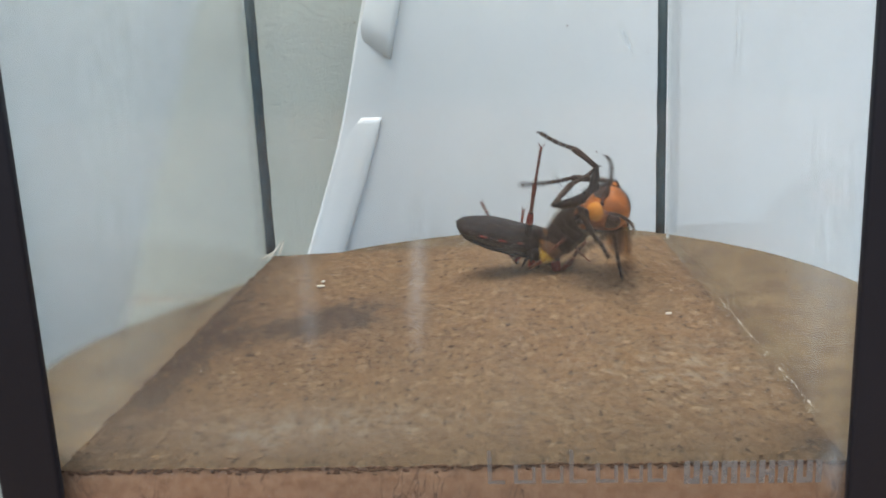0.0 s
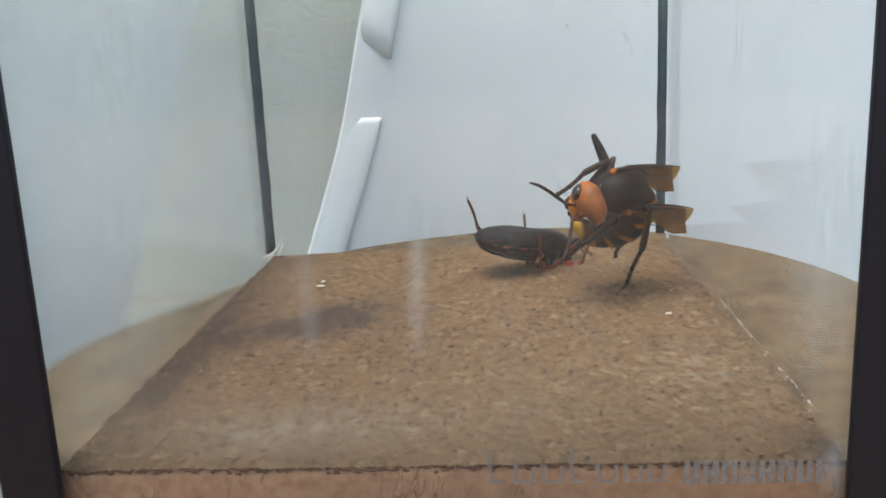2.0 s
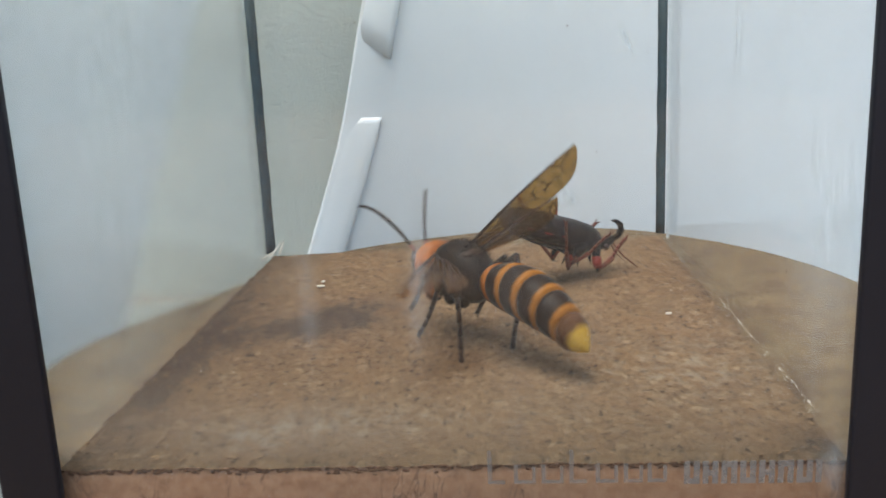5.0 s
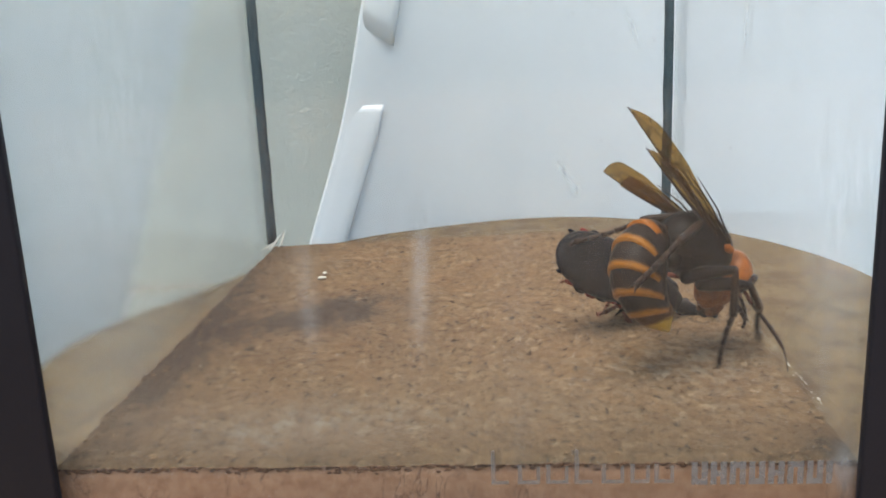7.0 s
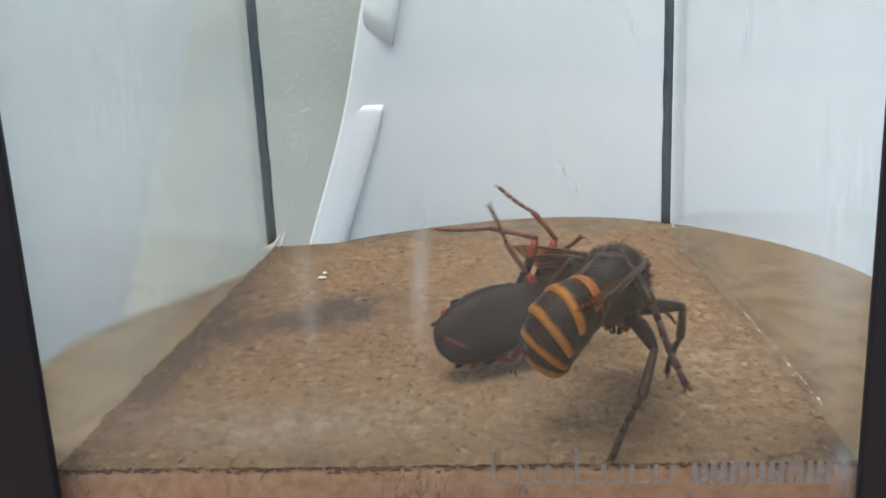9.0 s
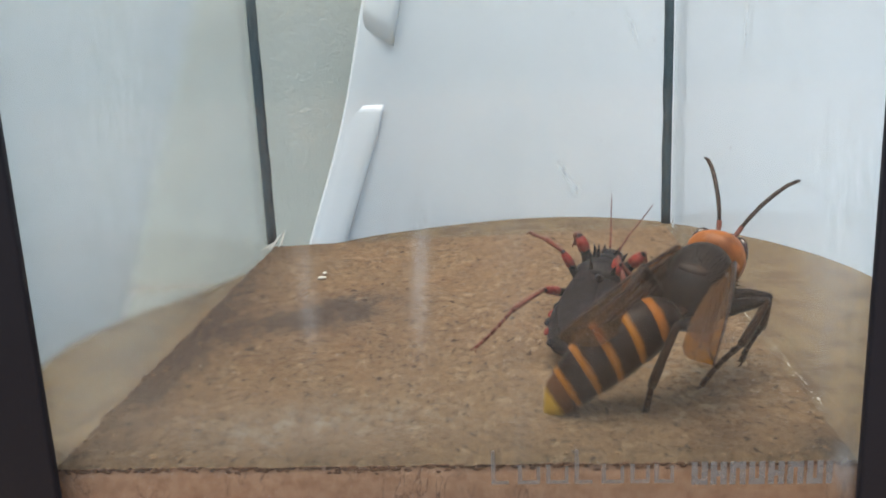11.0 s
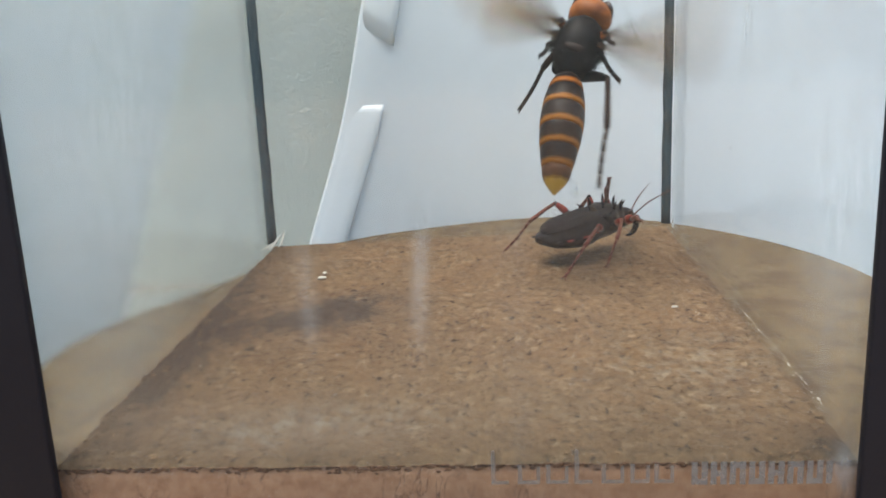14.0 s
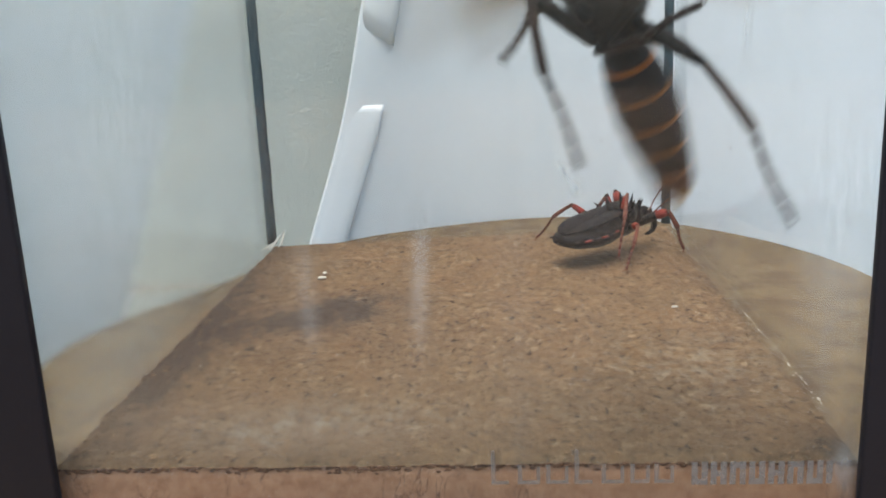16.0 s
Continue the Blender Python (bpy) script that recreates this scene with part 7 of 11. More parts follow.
    walk(hornet_wings[3], beat([
        (0, turn(-0.6, -4.4, 3.8, -197, 127, 892, -385)), (0.3, turn(-0.6, -4.4, 3.8, 111, 150, 960, -206)), (0.6, turn(-0.6, -4.4, 3.8, 37, 40, 993, -104)),
        (1, turn(-0.6, -4.4, 3.8, 33, 149, 983, -101)), (1.5, turn(-0.6, -4.4, 3.8, 26, 118, 987, -104)), (2, turn(-0.6, -4.4, 3.8, 26, 118, 987, -104)),
        (2.5, turn(-0.6, -4.4, 3.8, 4, 46, 994, -104)), (3, turn(-0.6, -4.4, 3.8, 63, 39, 992, -106)), (3.4, turn(-0.6, -4.4, 3.8, 48, 104, 988, -103)),
        (3.6, turn(-0.6, -4.4, 3.8, 45, 148, 982, -104)), (3.65, turn(-0.6, -4.4, 3.8, -69, 287, 702, -648)), (3.7, turn(-0.6, -4.4, 3.8, 155, -309, -137, 928)),
        (3.8, turn(-0.6, -4.4, 3.8, 209, -100, -388, 892)), (3.9, turn(-0.6, -4.4, 3.8, 294, 136, -410, 853)), (3.95, turn(-0.6, -4.4, 3.8, -211, -225, 682, -663)),
        (4, turn(-0.6, -4.4, 3.8, -102, -287, 869, -390)), (4.05, turn(-0.6, -4.4, 3.8, 137, 223, -640, 722)), (4.1, turn(-0.6, -4.4, 3.8, 149, 121, -304, 933)),
        (4.2, turn(-0.6, -4.4, 3.8, 50, 72, -303, 949)), (4.7, turn(-0.6, -4.4, 3.8, -152, 27, 4, 988)), (6.4, turn(-0.6, -4.4, 3.8, -152, 27, 4, 988)),
        (6.433, turn(-0.6, -4.4, 3.8, 149, -274, 142, 940)), (6.467, turn(-0.6, -4.4, 3.8, 701, -352, -386, 486)), (6.5, turn(-0.6, -4.4, 3.8, 701, -352, -386, 486)),
        (6.6, turn(-0.6, -4.4, 3.8, 653, -201, -113, 721)), (6.7, turn(-0.6, -4.4, 3.8, 505, -19, 177, 845)), (7, turn(-0.6, -4.4, 3.8, 191, 187, 189, 945)),
        (7.3, turn(-0.6, -4.4, 3.8, 362, -22, 273, 891)), (7.5, turn(-0.6, -4.4, 3.8, 424, 174, 134, 878)), (7.6, turn(-0.6, -4.4, 3.8, 548, -148, -69, 820)),
        (7.7, turn(-0.6, -4.4, 3.8, 582, -446, -261, 628)), (7.85, turn(-0.6, -4.4, 3.8, -229, 342, 743, -527)), (8, turn(-0.6, -4.4, 3.8, 210, 109, 945, -227)),
        (8.15, turn(-0.6, -4.4, 3.8, -286, 341, 746, -496)), (8.3, turn(-0.6, -4.4, 3.8, 665, -432, -240, 560)), (8.5, turn(-0.6, -4.4, 3.8, 711, -388, -218, 544)),
        (8.567, turn(-0.6, -4.4, 3.8, -478, 360, 594, -538)), (8.633, turn(-0.6, -4.4, 3.8, -150, 261, 854, -425)), (8.7, turn(-0.6, -4.4, 3.8, 208, 111, 945, -229)),
        (9, turn(-0.6, -4.4, 3.8, 41, 81, 946, -310)), (9.2, turn(-0.6, -4.4, 3.8, -5, -2, 948, -317)), (11.3, turn(-0.6, -4.4, 3.8, 6, -102, 946, -307)),
        (11.5, turn(-0.6, -4.4, 3.8, 202, -89, 943, -250)), (11.7, turn(-0.6, -4.4, 3.8, 161, -95, 946, -266)), (11.733, turn(-0.6, -4.4, 3.8, 96, -76, 751, -649)),
        (11.767, turn(-0.6, -4.4, 3.8, -13, 43, -415, 909)), (11.8, turn(-0.6, -4.4, 3.8, 72, 2, 0, 997)), (11.833, turn(-0.6, -4.4, 3.8, -15, -15, -419, 908)),
        (11.867, turn(-0.6, -4.4, 3.8, 99, 30, 758, -644)), (11.9, turn(-0.6, -4.4, 3.8, 164, 38, 952, -257)), (12, turn(-0.6, -4.4, 3.8, 183, -6, 951, -251)),
        (12.1, turn(-0.6, -4.4, 3.8, 134, -44, 952, -272)), (12.15, turn(-0.6, -4.4, 3.8, -112, 12, -596, 795)), (12.2, turn(-0.6, -4.4, 3.8, -44, -24, -1, 999)),
        (12.267, turn(-0.6, -4.4, 3.8, -529, -94, -170, 826)), (12.3, turn(-0.6, -4.4, 3.8, 856, 137, 288, -406)), (12.4, turn(-0.6, -4.4, 3.8, 568, 0, 719, -402)),
        (12.5, turn(-0.6, -4.4, 3.8, 116, -137, 942, -282)), (12.567, turn(-0.6, -4.4, 3.8, 420, -191, 698, -547)), (12.633, turn(-0.6, -4.4, 3.8, -630, 201, -297, 689)),
        (12.7, turn(-0.6, -4.4, 3.8, 698, -166, -172, -675)), (12.8, turn(-0.6, -4.4, 3.8, 963, -20, -75, -258)), (12.833, turn(-0.6, -4.4, 3.8, 907, -390, -129, 92)),
        (12.867, turn(-0.6, -4.4, 3.8, -611, 656, 149, -417)), (12.9, turn(-0.6, -4.4, 3.8, -153, 749, 129, -632)), (12.933, turn(-0.6, -4.4, 3.8, 334, -611, 77, 713)),
        (13, turn(-0.6, -4.4, 3.8, 482, -412, 275, 723)), (13.1, turn(-0.6, -4.4, 3.8, 305, -420, 152, 841))], 3, ((5.5, 6.15), (13.2, 16.0),)))
    for feeler, side in zip(hornet_feelers, (-1, 1)):  # carried high in flight, hanging while it bites
        root = Matrix.Translation((5.4 * MM, side * 0.9 * MM, 1.5 * MM))
        sway = [root @ pose(0, 0, 0, lean, a, 0) @ root.inverted() for lean, a in ((0, 10), (0, 62), (0, 78), (0, 25), (0, 0), (-16, 22), (0, 42))]
        walk(feeler, [(0.0, sway[0]), (3.6, sway[0]), (4.0, sway[1]), (5.0, sway[4]), (6.3, sway[3]), (6.5, sway[1]), (7.0, sway[2]), (8.0, sway[1]), (8.4, sway[2]), (9.2, sway[1]), (11.3, sway[3]), (12.0, sway[3]), (12.3, sway[4]), (12.5, sway[1]), (12.8, sway[4]), (14.1, sway[4]), (14.5, sway[6]), (14.9, sway[5]), (16.0, sway[5])])
    for tip in hornet_tips:  # pressed against the side pane at first
        crease = [Matrix.Translation((29.0 * 0.62 * MM, 0, 0)) @ pose(0, 0, 0, 0, a, 0) for a in (-15, -84, -20, 0)]
        walk(tip, [(0.0, crease[0]), (0.2, crease[0]), (0.5, crease[1]), (3.5, crease[1]), (3.7, crease[2]), (3.9, crease[3]), (16.0, crease[3])])
    walk(hornet_legs[0][0], [
        (0, turn(4.2, 2.6, -4.2, 665, 596, 34, -449)), (0.15, turn(4.2, 2.6, -4.2, 863, 492, -110, 0)), (0.3, turn(4.2, 2.6, -4.2, 827, 255, -223, 449)),
        (0.6, turn(4.2, 2.6, -4.2, 712, 458, -364, 389)), (1, turn(4.2, 2.6, -4.2, 715, 262, -588, 272)), (1.5, turn(4.2, 2.6, -4.2, 765, 297, -480, 311)),
        (2, turn(4.2, 2.6, -4.2, 775, 256, -480, 322)), (2.5, turn(4.2, 2.6, -4.2, 768, 297, -473, 313)), (3, turn(4.2, 2.6, -4.2, 702, 398, -469, 359)),
        (3.4, turn(4.2, 2.6, -4.2, 726, 367, -487, 319)), (3.6, turn(4.2, 2.6, -4.2, 755, 435, -375, 315)), (3.7, turn(4.2, 2.6, -4.2, 717, 18, -609, 338)),
        (3.8, turn(4.2, 2.6, -4.2, -568, -181, 726, -343)), (3.9, turn(4.2, 2.6, -4.2, -568, -181, 726, -343)), (3.933, turn(4.2, 2.6, -4.2, 803, -7, -508, 312)),
        (4, turn(4.2, 2.6, -4.2, 722, -205, -381, 541)), (4.1, turn(4.2, 2.6, -4.2, 943, -201, -87, 252)), (4.2, turn(4.2, 2.6, -4.2, 938, -285, 186, 70)),
        (4.467, turn(4.2, 2.6, -4.2, 909, -63, -326, 250)), (4.7, turn(4.2, 2.6, -4.2, -568, -181, 726, -343)), (6.467, turn(4.2, 2.6, -4.2, 805, 83, -485, 333)),
        (6.5, turn(4.2, 2.6, -4.2, 805, 83, -485, 333)), (6.7, turn(4.2, 2.6, -4.2, 714, -170, -636, 237)), (7, turn(4.2, 2.6, -4.2, 712, -423, -555, 82)),
        (7.3, turn(4.2, 2.6, -4.2, 805, 83, -485, 333)), (7.5, turn(4.2, 2.6, -4.2, 805, 83, -485, 333)), (7.7, turn(4.2, 2.6, -4.2, 805, 83, -485, 333)),
        (8, turn(4.2, 2.6, -4.2, 805, 83, -485, 333)), (8.3, turn(4.2, 2.6, -4.2, 805, 83, -485, 333)), (8.5, turn(4.2, 2.6, -4.2, 805, 83, -485, 333)),
        (8.7, turn(4.2, 2.6, -4.2, 805, 83, -485, 333)), (9, turn(4.2, 2.6, -4.2, 805, 83, -485, 333)), (9.2, turn(4.2, 2.6, -4.2, 805, 83, -485, 333)),
        (9.55, turn(4.2, 2.6, -4.2, 959, -118, -251, -61)), (9.9, turn(4.2, 2.6, -4.2, 851, -286, 51, -437)), (10.6, turn(4.2, 2.6, -4.2, 908, -300, 100, -273)),
        (10.95, turn(4.2, 2.6, -4.2, 968, -123, -217, 34)), (11.3, turn(4.2, 2.6, -4.2, 805, 83, -485, 333)), (11.4, turn(4.2, 2.6, -4.2, 691, -260, -631, 240)),
        (11.5, turn(4.2, 2.6, -4.2, -466, 561, 675, -109)), (11.6, turn(4.2, 2.6, -4.2, 691, -260, -631, 240)), (11.7, turn(4.2, 2.6, -4.2, 805, 83, -485, 333)),
        (11.767, turn(4.2, 2.6, -4.2, 814, 99, -571, -49)), (11.8, turn(4.2, 2.6, -4.2, -568, -181, 726, -343)), (11.9, turn(4.2, 2.6, -4.2, 805, 83, -485, 333)),
        (12, turn(4.2, 2.6, -4.2, 805, 83, -485, 333)), (12.1, turn(4.2, 2.6, -4.2, 805, 83, -485, 333)), (12.5, turn(4.2, 2.6, -4.2, 805, 83, -485, 333)),
        (13, turn(4.2, 2.6, -4.2, -568, -181, 726, -343)), (13.1, turn(4.2, 2.6, -4.2, 792, -206, -537, 207)), (13.3, turn(4.2, 2.6, -4.2, 863, 4, -269, 427)),
        (13.5, turn(4.2, 2.6, -4.2, -568, -181, 726, -343)), (13.533, turn(4.2, 2.6, -4.2, 547, 532, -401, 507)), (13.6, turn(4.2, 2.6, -4.2, 386, 747, 26, 541)),
        (13.633, turn(4.2, 2.6, -4.2, 547, 532, -401, 507)), (13.7, turn(4.2, 2.6, -4.2, -568, -181, 726, -343)), (14.5, turn(4.2, 2.6, -4.2, 805, 83, -485, 333)),
        (15, turn(4.2, 2.6, -4.2, 837, 397, -376, 24)), (15.25, turn(4.2, 2.6, -4.2, 581, 325, -453, 593)), (15.5, turn(4.2, 2.6, -4.2, 93, 123, -349, 924)),
        (15.75, turn(4.2, 2.6, -4.2, 508, 116, -472, 711)), (16, turn(4.2, 2.6, -4.2, 805, 83, -485, 333))])
    walk(hornet_legs[0][1], [
        (0, bend(8, 155)), (0.3, bend(8, 137)), (0.6, bend(8, 138)),
        (1, bend(8, 145)), (1.5, bend(8, 136)), (2, bend(8, 135)),
        (2.5, bend(8, 135)), (3, bend(8, 138)), (3.4, bend(8, 138)),
        (3.6, bend(8, 135)), (3.7, bend(8, 97)), (3.8, bend(8, 157)),
        (3.9, bend(8, 157)), (4, bend(8, 101)), (4.1, bend(8, 113)),
        (4.2, bend(8, 102)), (4.7, bend(8, 157)), (6.467, bend(8, 125)),
        (6.5, bend(8, 125)), (6.7, bend(8, 129)), (7, bend(8, 123)),
        (7.3, bend(8, 125)), (7.5, bend(8, 125)), (7.7, bend(8, 125)),
        (8, bend(8, 125)), (8.3, bend(8, 125)), (8.5, bend(8, 125)),
        (8.7, bend(8, 125)), (9, bend(8, 125)), (9.2, bend(8, 125)),
        (9.9, bend(8, 79)), (10.6, bend(8, 85)), (11.3, bend(8, 125)),
        (11.5, bend(8, 147)), (11.7, bend(8, 125)), (11.767, bend(8, 109)),
        (11.8, bend(8, 157)), (11.9, bend(8, 125)), (12, bend(8, 125)),
        (12.1, bend(8, 125)), (12.5, bend(8, 125)), (13, bend(8, 157)),
        (13.067, bend(8, 117)), (13.1, bend(8, 78)), (13.3, bend(8, 78)),
        (13.4, bend(8, 117)), (13.5, bend(8, 157)), (13.6, bend(8, 97)),
        (13.7, bend(8, 157)), (14.5, bend(8, 125)), (15, bend(8, 134)),
        (15.5, bend(8, 142)), (16, bend(8, 125))])
    walk(hornet_legs[1][0], [
        (0, turn(4.2, -2.6, -4.2, -665, 268, 45, 695)), (0.15, turn(4.2, -2.6, -4.2, -630, 156, 382, 658)), (0.3, turn(4.2, -2.6, -4.2, -513, 24, 670, 536)),
        (0.6, turn(4.2, -2.6, -4.2, -462, -342, 707, 413)), (1, turn(4.2, -2.6, -4.2, -432, -109, 770, 456)), (1.5, turn(4.2, -2.6, -4.2, -347, -150, 766, 520)),
        (2, turn(4.2, -2.6, -4.2, -357, -128, 759, 530)), (2.5, turn(4.2, -2.6, -4.2, -352, -154, 764, 518)), (3, turn(4.2, -2.6, -4.2, -345, -287, 773, 448)),
        (3.4, turn(4.2, -2.6, -4.2, -332, -230, 779, 480)), (3.6, turn(4.2, -2.6, -4.2, -407, -272, 743, 457)), (3.8, turn(4.2, -2.6, -4.2, 718, 135, -683, -16)),
        (4, turn(4.2, -2.6, -4.2, 804, -44, -409, 430)), (5.2, turn(4.2, -2.6, -4.2, 764, -125, -632, 49)), (6.4, turn(4.2, -2.6, -4.2, -568, 181, 726, 343)),
        (6.433, turn(4.2, -2.6, -4.2, -625, -217, 740, 120)), (6.467, turn(4.2, -2.6, -4.2, -449, 851, 272, -12)), (6.5, turn(4.2, -2.6, -4.2, -449, 851, 272, -12)),
        (6.567, turn(4.2, -2.6, -4.2, 776, -581, -214, 120)), (6.633, turn(4.2, -2.6, -4.2, 952, -198, -115, 204)), (6.7, turn(4.2, -2.6, -4.2, 943, 223, 6, 248)),
        (7, turn(4.2, -2.6, -4.2, 891, 271, -354, -90)), (7.3, turn(4.2, -2.6, -4.2, 860, 336, -376, -83)), (7.5, turn(4.2, -2.6, -4.2, 921, 154, -239, -265)),
        (7.7, turn(4.2, -2.6, -4.2, 813, -216, -394, -370)), (8, turn(4.2, -2.6, -4.2, 788, -263, -381, -407)), (8.3, turn(4.2, -2.6, -4.2, 807, -70, -427, -402)),
        (8.5, turn(4.2, -2.6, -4.2, 874, -18, -91, -478)), (8.7, turn(4.2, -2.6, -4.2, 865, -100, -199, -449)), (9, turn(4.2, -2.6, -4.2, 783, 194, -188, -561)),
        (9.2, turn(4.2, -2.6, -4.2, 777, 21, -30, -628)), (11.3, turn(4.2, -2.6, -4.2, 859, 29, -60, -507)), (11.5, turn(4.2, -2.6, -4.2, 671, -483, -111, -552)),
        (11.7, turn(4.2, -2.6, -4.2, 831, -162, -5, -532)), (11.9, turn(4.2, -2.6, -4.2, 805, -83, -485, -333)), (12, turn(4.2, -2.6, -4.2, 805, -83, -485, -333)),
        (12.1, turn(4.2, -2.6, -4.2, 805, -83, -485, -333)), (12.5, turn(4.2, -2.6, -4.2, 805, -83, -485, -333)), (13, turn(4.2, -2.6, -4.2, -568, 181, 726, 343)),
        (13.1, turn(4.2, -2.6, -4.2, 814, 253, -497, -160)), (13.3, turn(4.2, -2.6, -4.2, 839, 117, -448, -287)), (13.5, turn(4.2, -2.6, -4.2, -568, 181, 726, 343)),
        (14.2, turn(4.2, -2.6, -4.2, -568, 181, 726, 343)), (14.3, turn(4.2, -2.6, -4.2, -667, 31, 667, 331)), (14.5, turn(4.2, -2.6, -4.2, 839, 151, -466, -236)),
        (14.667, turn(4.2, -2.6, -4.2, 574, 544, -496, -358)), (14.833, turn(4.2, -2.6, -4.2, 170, 806, -406, -395)), (15, turn(4.2, -2.6, -4.2, -275, 874, -218, -336)),
        (15.25, turn(4.2, -2.6, -4.2, 63, -591, 349, 724)), (15.5, turn(4.2, -2.6, -4.2, -168, -136, 377, 901)), (15.75, turn(4.2, -2.6, -4.2, -543, -29, 481, 688)),
        (16, turn(4.2, -2.6, -4.2, 805, -83, -485, -333))])
    walk(hornet_legs[1][1], [
        (0, bend(8, 69)), (0.3, bend(8, 112)), (0.6, bend(8, 140)),
        (1, bend(8, 133)), (1.5, bend(8, 155)), (2, bend(8, 154)),
        (2.5, bend(8, 155)), (3, bend(8, 155)), (3.4, bend(8, 155)),
        (3.6, bend(8, 155)), (4, bend(8, 112)), (6.4, bend(8, 157)),
        (6.433, bend(8, 117)), (6.467, bend(8, 125)), (6.5, bend(8, 125)),
        (6.7, bend(8, 21)), (7, bend(8, 75)), (7.3, bend(8, 117)),
        (7.5, bend(8, 68)), (7.7, bend(8, 131)), (8, bend(8, 127)),
        (8.3, bend(8, 119)), (8.5, bend(8, 90)), (8.7, bend(8, 93)),
        (9, bend(8, 93)), (9.2, bend(8, 106)), (11.3, bend(8, 100)),
        (11.5, bend(8, 128)), (11.7, bend(8, 105)), (11.9, bend(8, 125)),
        (12, bend(8, 125)), (12.1, bend(8, 125)), (12.5, bend(8, 125)),
        (13, bend(8, 157)), (13.067, bend(8, 117)), (13.1, bend(8, 78)),
        (13.3, bend(8, 78)), (13.4, bend(8, 117)), (13.5, bend(8, 157)),
        (14.2, bend(8, 157)), (14.3, bend(8, 114)), (14.5, bend(8, 155)),
        (15, bend(8, 93)), (15.5, bend(8, 136)), (16, bend(8, 125))])
